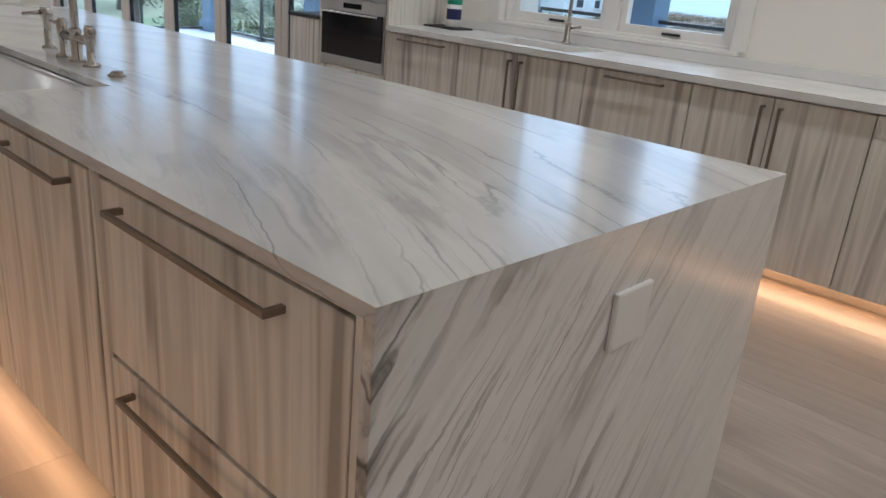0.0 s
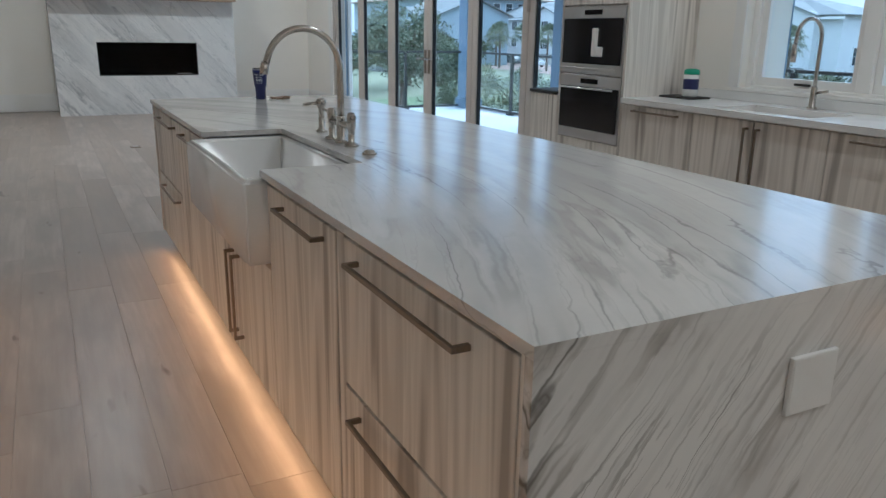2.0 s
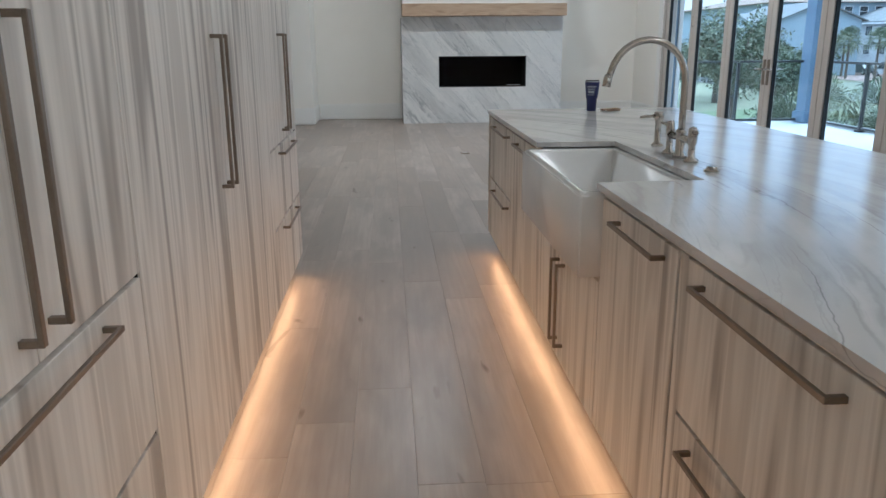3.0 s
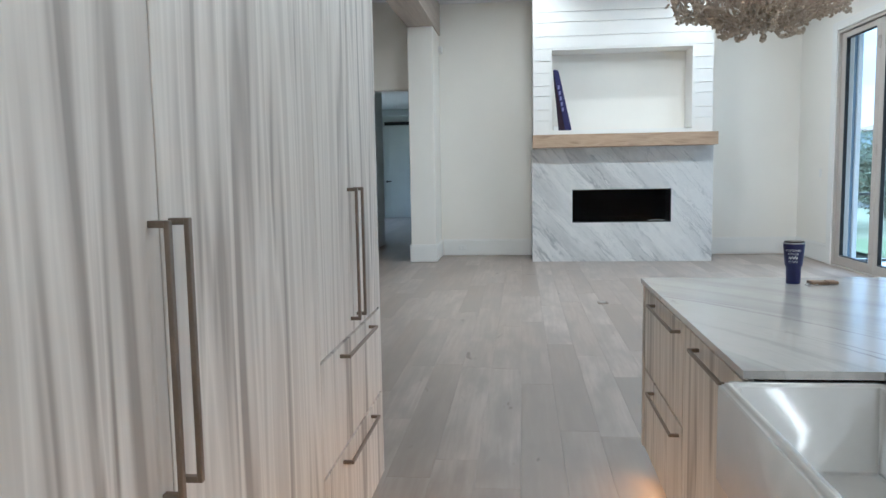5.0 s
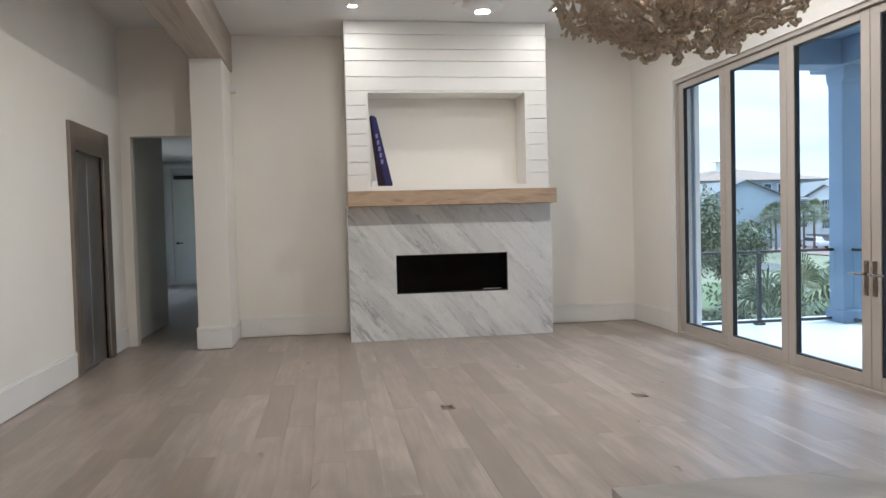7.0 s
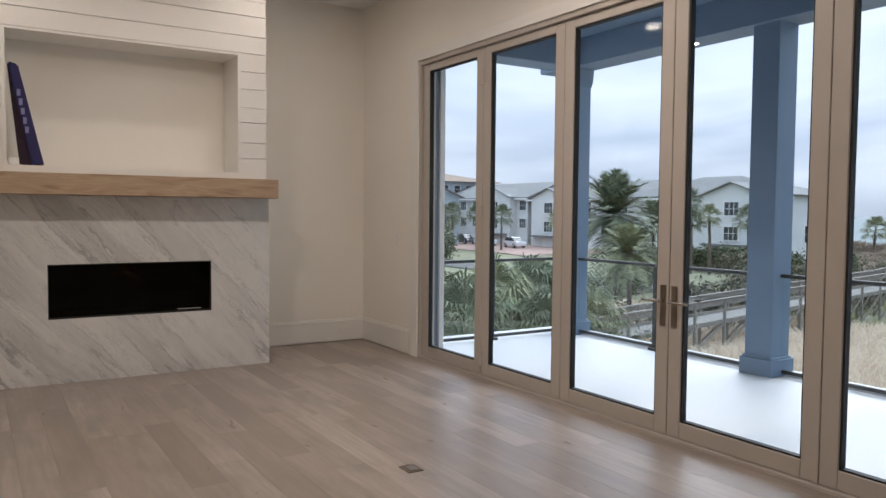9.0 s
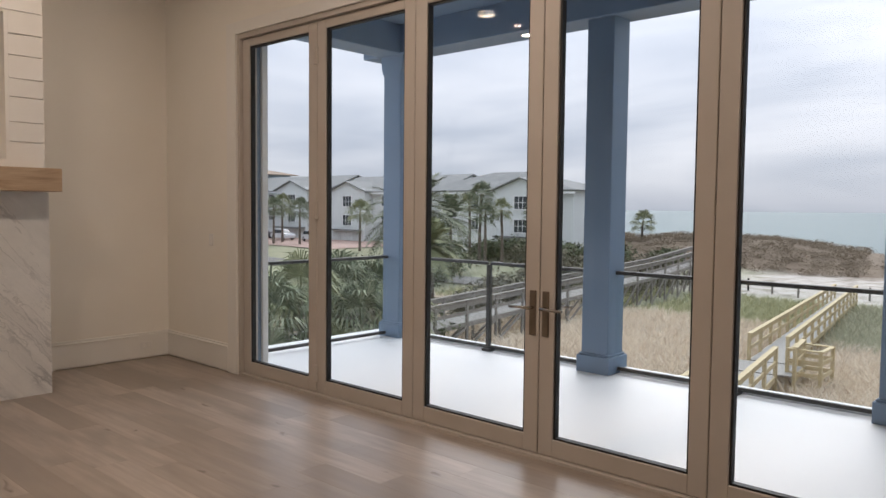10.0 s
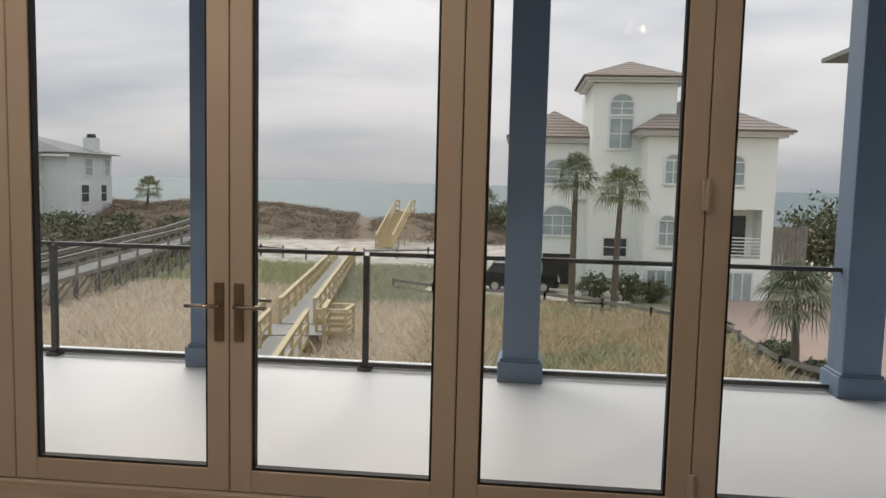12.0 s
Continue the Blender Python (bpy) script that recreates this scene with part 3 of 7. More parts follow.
box(bm, -0.05, -0.044, B0 + 0.012, B1 - 0.012, BZ0 + 0.014, BZ1 - 0.014)
pane_clear(part("fire_glass", bm, M_SMOKED, fire, "smoked fire glass"))
bm = bmesh.new()
box(bm, -0.30, -0.14, B0 + 0.12, B1 - 0.12, BZ0 + 0.012, BZ0 + 0.05, 0.01)
part("burner_tray", bm, M_SOOT, fire)
bm = bmesh.new()
box(bm, -0.04, -0.035, 0.42, 0.66, BZ0 + 0.025, BZ0 + 0.034)
part("badge", bm, M_STEEL, fire)
rs = random.Random(5)
for k in range(18):
    bm = bmesh.new()
    y = -0.6 + k * 0.071
    r = 0.018 + 0.014 * rs.random()
    bmesh.ops.create_icosphere(bm, subdivisions=1, radius=r, matrix=Matrix.Translation((-0.22 + 0.05 * (rs.random() - 0.5), y, BZ0 + 0.05 + r * 0.6)))
    part("fire_stone", bm, M_SOOT, fire)

mantel = thing("mantel_shelf", "thick knotty oak mantel beam over the stone surround", "mantel", (FX, 1.53, 1.772))
bm = bmesh.new()
box(bm, 0.305, 0.345, -1.36, 1.36, 0, 0.193, 0.005, 2)
part("front_board", bm, M_MANTEL, mantel)
bm = bmesh.new()
box(bm, -0.02, 0.304, -1.359, 1.359, 0.152, 0.1925, 0.003)
part("top_board", bm, M_MANTEL, mantel)
bm = bmesh.new()
box(bm, -0.02, 0.304, -1.359, 1.359, 0.0005, 0.04, 0.003)
part("bottom_board", bm, M_MANTEL, mantel)
for s in (-1, 1):
    bm = bmesh.new()
    box(bm, -0.02, 0.304, s * 1.34 - 0.018, s * 1.34 + 0.018, 0.041, 0.151, 0.003)
    part("end_board", bm, M_MANTEL, mantel)

breast = thing("chimney_breast", "white shiplap chimney breast with a recessed niche", "chimney breast", (FX - 0.02, 1.535, 1.967), kind="structure")
N0, N1, NZ0, NZ1 = -1.06, 1.045, 0.075, 1.295
SIDE_Z = [0.0, 0.225, 0.39, 0.60, 0.755, 0.95, 1.13, 1.32]
TOP_Z = [1.32, 1.50, 1.71, 1.865, 2.055, 2.233]
bm = bmesh.new()
ring(bm, "x", -0.50, -0.02, (-1.35, 1.35, 0, 2.233), (N0, N1, NZ0, NZ1))
part("backing", bm, M_TRIM, breast)
bm = bmesh.new()
box(bm, -0.87, -0.501, -1.35, 1.35, 0, 2.233)
part("niche_back", bm, M_WALL, breast)
for z0, z1 in zip(SIDE_Z, SIDE_Z[1:]):
    for y0, y1 in ((-1.35, N0 - 0.03), (N1 + 0.03, 1.35)):
        bm = bmesh.new()
        box(bm, -0.02, 0, y0, y1, z0 + 0.004, z1 - 0.004, 0.002)
        part("shiplap_board", bm, M_TRIM, breast)
for z0, z1 in zip(TOP_Z, TOP_Z[1:]):
    bm = bmesh.new()
    box(bm, -0.02, 0, -1.35, 1.35, z0 + 0.004, z1 - 0.004, 0.002)
    part("shiplap_board", bm, M_TRIM, breast)
bm = bmesh.new()
ring(bm, "x", -0.02, 0.004, (N0 - 0.03, N1 + 0.03, 0.003, NZ1 + 0.022), (N0, N1, NZ0, NZ1))
part("niche_trim", bm, M_TRIM, breast)

roll = thing("folded_banner", "folded navy and dark purple fabric leaning in the niche", "fabric", (FX - 0.2, 0.56, 2.046))
M_PURPLE = mottled("dark_purple_cloth", (0.030, 0.018, 0.032), (0.05, 0.03, 0.05), 14, 0.9, 0.4, 120)
M_ROYAL = mottled("royal_blue_cloth", (0.018, 0.018, 0.085), (0.03, 0.028, 0.12), 12, 0.8, 0.4, 120)
for nm, x0, w, mt, y0 in (("sleeve", -0.03, 0.10, M_ROYAL, 0.13), ("lining", -0.10, 0.12, M_PURPLE, 0.03)):
    bm = bmesh.new()
    a = [bm.verts.new(v) for v in ((x0, y0, 0), (x0, y0 + w, 0), (x0, -0.02 + w * 0.45, 0.93), (x0, -0.06, 0.95))]
    b = [bm.verts.new(v.co + Vector((0.055, 0, 0))) for v in a]
    bm.faces.new(a[::-1])
    bm.faces.new(b)
    for k in range(4):
        bm.faces.new((a[k], a[(k + 1) % 4], b[(k + 1) % 4], b[k]))
    bmesh.ops.recalc_face_normals(bm, faces=bm.faces[:])
    bmesh.ops.bevel(bm, geom=bm.edges[:], offset=0.014, segments=2, affect="EDGES")
    part(nm, bm, mt, roll)
bm = bmesh.new()
for k in range(5):
    box(bm, 0.0255, 0.028, 0.075 - k * 0.016, 0.105 - k * 0.016, 0.30 + k * 0.085, 0.36 + k * 0.085)
part("print", bm, mottled("pale_print", (0.2, 0.19, 0.4), (0.26, 0.25, 0.48), 6, 0.7), roll)
bm = bmesh.new()
box(bm, -0.0, 0.07, -0.06, 0.02, 0, 0.07, 0.012, 2)
part("clip", bm, M_PLASTIC, roll)

# ---- floor boxes
for y in (0.865, 2.555):
    fb = thing("floor_outlet", "small bronze floor socket plate in the oak boards", "outlet", (-9.33, y, 0), 0, "floor sockets")
    bm = bmesh.new()
    box(bm, -0.07, 0.07, -0.055, 0.055, -0.005, 0.006, 0.003)
    part("plate", bm, M_BRASS, fb)
    bm = bmesh.new()
    box(bm, -0.045, 0.045, -0.03, 0.03, 0.006, 0.010, 0.002)
    part("lid", bm, M_LIFT, fb, "dull metal flap")

# ---- downlights, the unseen added ones over the kitchen included
for x, y in DOWNLIGHTS:
    dl = thing("recessed_downlight", "small lit round recessed downlight in the ceiling", "downlight", (x, y, CEIL), 0, "downlights")
    bm = bmesh.new()
    spin(bm, [(0.055, -0.008), (0.082, -0.007), (0.085, 0.0), (0.055, 0.0)], 24)
    part("trim_ring", bm, M_TRIM, dl)
    bm = bmesh.new()
    spin(bm, [(0.001, -0.013), (0.052, -0.012), (0.054, -0.0085), (0.001, -0.0085)], 20)
    part("lens", bm, M_LAMPGLOW, dl)

# ---- low ceiling fan with a light
fan = thing("ceiling_fan", "white flush ceiling fan with a lit disc below", "fan", (-11.75, 1.75, CEIL))
bm = bmesh.new()
spin(bm, [(0.09, 0.0), (0.10, -0.03), (0.10, -0.05), (0.20, -0.075), (0.245, -0.13), (0.235, -0.19), (0.17, -0.225), (0.12, -0.235)], 36)
part("housing", bm, M_PLASTIC, fan, smooth=True)
bm = bmesh.new()
spin(bm, [(0.085, -0.234), (0.085, -0.243), (0.06, -0.250), (0.01, -0.253)], 28)
part("light_disc", bm, M_LAMPGLOW, fan, "lit diffuser", True)
for k in range(3):
    bm = bmesh.new()
    box(bm, 0.2, 0.34, -0.055, 0.055, -0.165, -0.153, 0.005)
    bmesh.ops.rotate(bm, verts=bm.verts[:], cent=(0, 0, 0), matrix=Matrix.Rotation(radians(35 + 120 * k), 3, "Z"))
    part("blade", bm, M_PLASTIC, fan)
up = disk_lamp("fan_uplight_lamp", -11.75, 1.75, CEIL - 0.066, 0.19, 3.2, (1.0, 0.56, 0.24))
up.matrix_basis = pose(-11.75, 1.75, CEIL - 0.066, 180)
disk_lamp("fan_lamp", -11.75, 1.75, CEIL - 0.275, 0.1, 5, WARM)

# ---- chandelier of beaded coral-like strands
ch = thing("chandelier", "wide basket chandelier of bleached coral-like beaded strands", "chandelier", (-6.5, 1.59, 2.33))
rs = random.Random(11)


def strand(bm, pts, r):
    """A knobbly strand through points."""
    ps, rr = [], []
    for a, b in zip(pts, pts[1:]):
        for k in range(5):
            p = Vector(a).lerp(Vector(b), k / 5)
            ps.append(p + Vector((rs.uniform(-1, 1), rs.uniform(-1, 1), rs.uniform(-1, 1))) * 0.011)
            rr.append(r * rs.choice((0.65, 1.0, 1.5)))
    ps.append(Vector(pts[-1]))
    rr.append(r * 0.7)
    tube(bm, ps, rr, 5)


def knob(bm, p, r):
    bmesh.ops.create_icosphere(bm, subdivisions=1, radius=r, matrix=Matrix.Translation(p) @ Euler((rs.random() * 3, rs.random() * 3, 0)).to_matrix().to_4x4() @ Matrix.Diagonal((1, rs.uniform(0.5, 0.9), rs.uniform(0.8, 1.4), 1)))


for tier, (count, rt, zt, rb, zb) in enumerate(((30, 0.56, 0.34, 0.27, 0.075), (24, 0.47, 0.50, 0.17, 0.06), (18, 0.36, 0.72, 0.10, 0.16), (14, 0.25, 0.93, 0.05, 0.3))):
    for k in range(count):
        a = 2 * math.pi * (k + rs.uniform(-0.3, 0.3)) / count
        c, s = math.cos(a), math.sin(a)
        j = rs.uniform(0.90, 1.05)
        tip = rs.uniform(0.0, 0.15)
        sag = rs.uniform(-0.03, 0.02)
        pts = [((rt * j + 0.055) * c, (rt * j + 0.055) * s, zt + tip), (rt * j * c, rt * j * s, zt * 0.72), (rt * 0.93 * j * c, rt * 0.93 * j * s, zt * 0.42 + sag),
               (rt * 0.72 * c, rt * 0.72 * s, zt * 0.16 + zb + sag), (rb * c, rb * s, zb + sag * 0.5)]
        bm = bmesh.new()
        strand(bm, pts, 0.0105)
        for p in pts:
            for q in range(8):
                knob(bm, Vector(p) + Vector((rs.uniform(-1, 1), rs.uniform(-1, 1), rs.uniform(-1, 1))) * 0.032, rs.uniform(0.008, 0.016))
        part("strand", bm, M_CHAND, ch)
for k in range(9):
    a = 2 * math.pi * k / 9
    c, s = math.cos(a), math.sin(a)
    bm = bmesh.new()
    loop = [Vector((0.22 * c, 0.22 * s, 0.06)) + Vector((c * 0.07 * math.cos(q), s * 0.07 * math.cos(q), 0.05 * math.sin(q) - 0.02)) for q in [i * 0.7 for i in range(9)]]
    strand(bm, loop, 0.014)
    part("loop", bm, M_CHAND, ch)
for z, r in ((0.36, 0.6), (0.72, 0.41)):
    bm = bmesh.new()
    tube(bm, [(r * math.cos(2 * math.pi * k / 40), r * math.sin(2 * math.pi * k / 40), z) for k in range(41)], 0.009, 6)
    part("ring", bm, M_CHAND, ch)
bm = bmesh.new()
rod(bm, (0, 0, 0.3), (0, 0, CEIL - 2.35), 0.012)
part("stem", bm, M_BRASS, ch)
bm = bmesh.new()
spin(bm, [(0.02, CEIL - 2.39), (0.07, CEIL - 2.365), (0.075, CEIL - 2.33), (0.02, CEIL - 2.33)], 24)
part("canopy", bm, M_BRASS, ch)
for k in range(4):
    a = math.pi / 4 + k * math.pi / 2
    bm = bmesh.new()
    bmesh.ops.create_icosphere(bm, subdivisions=2, radius=0.028, matrix=Matrix.Translation((0.16 * math.cos(a), 0.16 * math.sin(a), 0.68)) @ Matrix.Diagonal((1, 1, 1.5, 1)))
    part("bulb", bm, M_BULB, ch, "lit candle bulb", True)

# ---------------------------------------------------------------- folding glass doors
bm = bmesh.new()
box(bm, GX0 - 0.16, GX0, NY - 0.022, NY, 0, GTOP + 0.115, 0.003)
box(bm, GX1, GX1 + 0.16, NY - 0.022, NY, 0, GTOP + 0.115, 0.003)
box(bm, GX0, GX1, NY - 0.022, NY, GTOP, GTOP + 0.115, 0.003)
structure("trim_doors", bm, M_TRIM, "off-white flat casing round the glass doors", "trim")
bm = bmesh.new()
box(bm, GX0, GX0 + 0.035, NY, NY + 0.2, 0.0, GTOP, 0.002)
box(bm, GX1 - 0.035, GX1, NY, NY + 0.2, 0.0, GTOP, 0.002)
box(bm, GX0 + 0.035, GX1 - 0.035, NY, NY + 0.2, GTOP - 0.045, GTOP, 0.002)
box(bm, GX0 + 0.035, GX1 - 0.035, NY, NY + 0.2, -0.029, 0.022, 0.002)
structure("door_frame", bm, M_DOORFRAME, "taupe metal outer frame of the folding doors", "door frame")
JOINTS = [GX0 + 0.038, -11.335, -10.14, -8.955, -7.78, -6.615, GX1 - 0.038]


for k, (x0, x1) in enumerate(zip(JOINTS, JOINTS[1:])):
    leaf = thing("folding_door_%d" % (k + 1), "closed taupe metal folding door leaf with one tall clear pane", "door", (0, NY, 0), 0, "folding door leaves", "structure")
    leaf.name = "door_%d" % (k + 2)
    a, b = x0 + 0.003, x1 - 0.003
    st = 0.115
    y0, y1 = 0.035, 0.105
    for nm, q in (("stile", (a, a + st, 0.026, GTOP - 0.05)), ("stile", (b - st, b, 0.026, GTOP - 0.05)), ("top_rail", (a + st, b - st, 3.195, GTOP - 0.05)), ("bottom_rail", (a + st, b - st, 0.026, 0.143))):
        bm = bmesh.new()
        box(bm, q[0], q[1], y0, y1, q[2], q[3], 0.004)
        part(nm, bm, M_DOORFRAME, leaf)
    bm = bmesh.new()
    ring(bm, "y", y0 + 0.012, y1 - 0.012, (a + st, b - st, 0.143, 3.195), (a + st + 0.013, b - st - 0.013, 0.156, 3.182))
    part("gasket", bm, M_GASKET_SHADE, leaf, "black rubber gasket")
    bm = bmesh.new()
    box(bm, a + st + 0.01, b - st - 0.01, 0.066, 0.074, 0.145, 3.185)
    pane_clear(part("pane", bm, M_PANE, leaf))
    bm = bmesh.new()
    box(bm, x1 - 0.0028, x1 + 0.0028, y0 + 0.02, y0 + 0.05, 0.03, GTOP - 0.05)
    if k < 5:
        part("joint_seal", bm, M_GASKET_SHADE, leaf)
    else:
        bm.free()
    if k in (0, 4):
        for z in (0.12, 1.56, 2.9):
            bm = bmesh.new()
            box(bm, x1 - 0.022, x1 + 0.022, y0 - 0.02, y0, z, z + 0.15, 0.004)
            rod(bm, (x1, y0 - 0.022, z), (x1, y0 - 0.022, z + 0.15), 0.011)
            part("hinge", bm, M_DOORFRAME, leaf)
    if k in (2, 3):
        hx = x1 - 0.052 if k == 2 else x0 + 0.052
        sd = -1 if k == 2 else 1
        bm = bmesh.new()
        box(bm, hx - 0.026, hx + 0.026, y0 - 0.01, y0, 0.825, 1.127, 0.003)
        part("handle_plate", bm, M_BRASS, leaf, "dark bronze handle plate")
        bm = bmesh.new()
        rod(bm, (hx, y0 - 0.01, 1.012), (hx, y0 - 0.06, 1.012), 0.011)
        rod(bm, (hx - sd * 0.01, y0 - 0.058, 1.012), (hx + sd * 0.16, y0 - 0.058, 1.01), 0.0105)
        part("handle_lever", bm, M_NICKEL, leaf, "satin nickel lever", True)
        bm = bmesh.new()
        rod(bm, (hx, y1, 1.02), (hx, y1 + 0.05, 1.02), 0.01)
        rod(bm, (hx, y1 + 0.048, 1.02), (hx + sd * 0.13, y1 + 0.048, 1.02), 0.0095)
        part("outer_lever", bm, M_NICKEL, leaf, "satin nickel lever", True)

# ---------------------------------------------------------------- kitchen cabinets


def handle_h(parent, x0, x1, y, z, face=-1):
    """A square bar handle along x, standing off a front at y."""
    bm = bmesh.new()
    lo, hi = sorted((y + face * 0.038, y + face * 0.028))
    box(bm, x0, x1, lo, hi, z - 0.006, z + 0.006, 0.0015)
    for x in (x0, x1 - 0.012):
        p, q = sorted((y, y + face * 0.029))
        box(bm, x, x + 0.012, p, q, z - 0.006, z + 0.006, 0.001)
    part("handle", bm, M_BRASS, parent, "slim bronze bar handle")


def handle_v(parent, x, y, z0, z1, face=-1):
    bm = bmesh.new()
    lo, hi = sorted((y + face * 0.038, y + face * 0.028))
    box(bm, x - 0.007, x + 0.007, lo, hi, z0, z1, 0.0015)
    for z in (z0, z1 - 0.012):
        p, q = sorted((y, y + face * 0.029))
        box(bm, x - 0.007, x + 0.007, p, q, z, z + 0.012, 0.001)
    part("handle", bm, M_BRASS, parent, "slim bronze bar handle")


def front(parent, nm, x0, x1, yf, z0, z1, face=-1):
    """A cabinet front 20 mm thick, its outer face at yf."""
    bm = bmesh.new()
    lo, hi = sorted((yf, yf - face * 0.02))
    box(bm, x0 + 0.003, x1 - 0.003, lo, hi, z0 + 0.003, z1 - 0.003, 0.0015)
    return part(nm, bm, M_CAB, parent)


def carcass(parent, x0, x1, y0, y1, z0, z1):
    bm = bmesh.new()
    box(bm, x0, x1, y0, y1, z0, z1)
    return part("body", bm, M_CAB, parent)


OAK = "pale streaked oak laminate"
IF = 0.575                                     # island front plane
IX0, IX1, IY0, IY1, IT = -4.80, -0.635, 0.560, 1.803, 0.925


def island_unit(nm, label, x0, x1, zones, z0=0.112):
    """zones: (kind, z0, z1, handle)"""
    u = thing(nm, label, "cabinet", (0, 0, 0), 0, "island cabinets")
    carcass(u, x0 + 0.001, x1 - 0.001, IF + 0.021, 1.16, z0, 0.60 if nm == "sink_cabinet" else 0.88)
    for kind, a, b, h in zones:
        if kind == "doors":
            mid = (x0 + x1) / 2
            for s, (p, q) in ((-1, (x0, mid)), (1, (mid, x1))):
                f = front(u, "door", p, q, IF, a, b)
                handle_v(f, mid + s * 0.045, IF, h[0], h[1])
        else:
            f = front(u, kind, x0, x1, IF, a, b)
            handle_h(f, h[0], h[1], IF, h[2])
    return u


island_unit("drawer_cabinet", OAK + " island cabinet with two deep drawers", -1.45, -0.69, [("drawer", 0.51, 0.885, (-1.355, -0.835, 0.842)), ("drawer", 0.112, 0.505, (-1.355, -0.84, 0.455))])
island_unit("pull_out_cabinet", OAK + " island pull-out cabinet beside the sink", -2.125, -1.50, [("door", 0.112, 0.885, (-1.95, -1.58, 0.842))])
island_unit("sink_cabinet", OAK + " two-door cabinet under the apron sink", -3.145, -2.13, [("doors", 0.112, 0.605, (0.19, 0.53))])
island_unit("pull_out_cabinet", OAK + " island pull-out cabinet beside the sink", -3.905, -3.15, [("door", 0.112, 0.885, (-3.68, -3.27, 0.845))])
island_unit("drawer_cabinet", OAK + " island cabinet with two deep drawers", -4.755, -3.91, [("drawer", 0.50, 0.885, (-4.50, -3.96, 0.845)), ("drawer", 0.112, 0.495, (-4.50, -3.96, 0.45))])

isl = thing("kitchen_island", OAK + " kitchen island with a recessed lit plinth", "kitchen island", (0, 0, 0))
for nm, q in (("end_panel", (-4.795, -4.757, IF - 0.006, 1.79, 0.112, 0.901)), ("filler_strip", (-1.499, -1.451, IF + 0.004, IF + 0.02, 0.112, 0.885)), ("corner_post", (-0.689, -0.660, IF, IF + 0.6, 0.0, 0.901)), ("top_rail", (-4.755, -3.15, IF + 0.004, IF + 0.02, 0.886, 0.901)), ("top_rail", (-2.125, -0.69, IF + 0.004, IF + 0.02, 0.886, 0.901)), ("back_panel", (-4.755, -0.69, 1.17, 1.19, 0.0, 0.882))):
    bm = bmesh.new()
    box(bm, *q, 0.0015)
    part(nm, bm, M_CAB, isl)
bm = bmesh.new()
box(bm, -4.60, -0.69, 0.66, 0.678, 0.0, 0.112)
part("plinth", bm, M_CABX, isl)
bm = bmesh.new()
box(bm, -4.60, -0.69, 0.640, 0.656, 0.100, 0.108)
part("led_strip", bm, M_LEDGLOW, isl, "warm lit strip under the fronts")

top = thing("island_worktop", "polished white veined quartzite island worktop with a waterfall end", "worktop", (0, 0, 0))
SX0, SX1, SYB = -3.125, -2.15, 0.905          # cut-out of the sink
bm = bmesh.new()
box(bm, IX0, SX0, IY0, IY1, 0.903, IT)
box(bm, SX1, IX1, IY0, IY1, 0.903, IT)
box(bm, SX0, SX1, SYB, IY1, 0.903, IT)
bmesh.ops.remove_doubles(bm, verts=bm.verts[:], dist=1e-5)
slab = part("slab", bm, M_TOP, top)
slab.data.materials.append(M_END)
for f in slab.data.polygons:
    f.material_index = 1 if f.normal.x > 0.9 and f.center.x > -0.7 else 0
bm = bmesh.new()
box(bm, IX1 - 0.0215, IX1, IY0, IY1, 0.0, 0.9028)
part("waterfall_end", bm, M_END, top)

# apron sink
def tray(bm, x0, x1, y0, y1, z0, z1, t):
    """An open box with walls and a bottom of thickness t."""
    def loop(a, z):
        return [bm.verts.new(p) for p in ((x0 + a, y0 + a, z), (x1 - a, y0 + a, z), (x1 - a, y1 - a, z), (x0 + a, y1 - a, z))]
    rings = [loop(0, z0), loop(0, z1), loop(t, z1), loop(t, z0 + t)]
    for a, b in zip(rings, rings[1:]):
        for k in range(4):
            bm.faces.new((a[k], a[(k + 1) % 4], b[(k + 1) % 4], b[k]))
    bm.faces.new(rings[0][::-1])
    bm.faces.new(rings[3])
    bmesh.ops.bevel(bm, geom=[e for e in bm.edges if len(e.link_faces) == 2], offset=0.012, segments=3, affect="EDGES")
    bmesh.ops.recalc_face_normals(bm, faces=bm.faces[:])


sink = thing("apron_sink", "white fireclay apron-front sink set into the island", "sink", (-2.638, 0.50, 0.62))
bm = bmesh.new()
L, D, H = 0.508, 0.435, 0.275
tray(bm, -L, L, 0, D, 0, H, 0.038)
part("basin", bm, M_CLAY, sink, "rounded white apron-front basin", True)
bm = bmesh.new()
spin(bm, [(0.045, 0.05), (0.045, 0.055), (0.03, 0.053), (0.01, 0.052)], 20, 0.0, 0.24)
part("drain", bm, M_STEEL, sink)

# bridge faucet, soap dispenser, air switch
fc = thing("kitchen_faucet", "polished nickel bridge faucet with a high arched spout", "faucet", (-2.62, 1.0, IT))
bm = bmesh.new()
arc = [(0, -0.14 + 0.14 * math.cos(a), 0.28 + 0.145 * math.sin(a)) for a in [math.pi * k / 14 for k in range(13)]]
tube(bm, [(0, 0, 0.05), (0, 0, 0.16), (0, 0, 0.24)] + arc + [(0, -0.285, 0.29)], 0.0125, 12)
part("spout", bm, M_NICKEL, fc, smooth=True)
bm = bmesh.new()
tube(bm, [(0, -0.284, 0.305), (0, -0.288, 0.285), (0, -0.291, 0.262)], [0.013, 0.016, 0.015], 12)
part("spray_head", bm, M_NICKEL, fc, smooth=True)
bm = bmesh.new()
rod(bm, (-0.11, 0, 0.075), (0.11, 0, 0.075), 0.014)
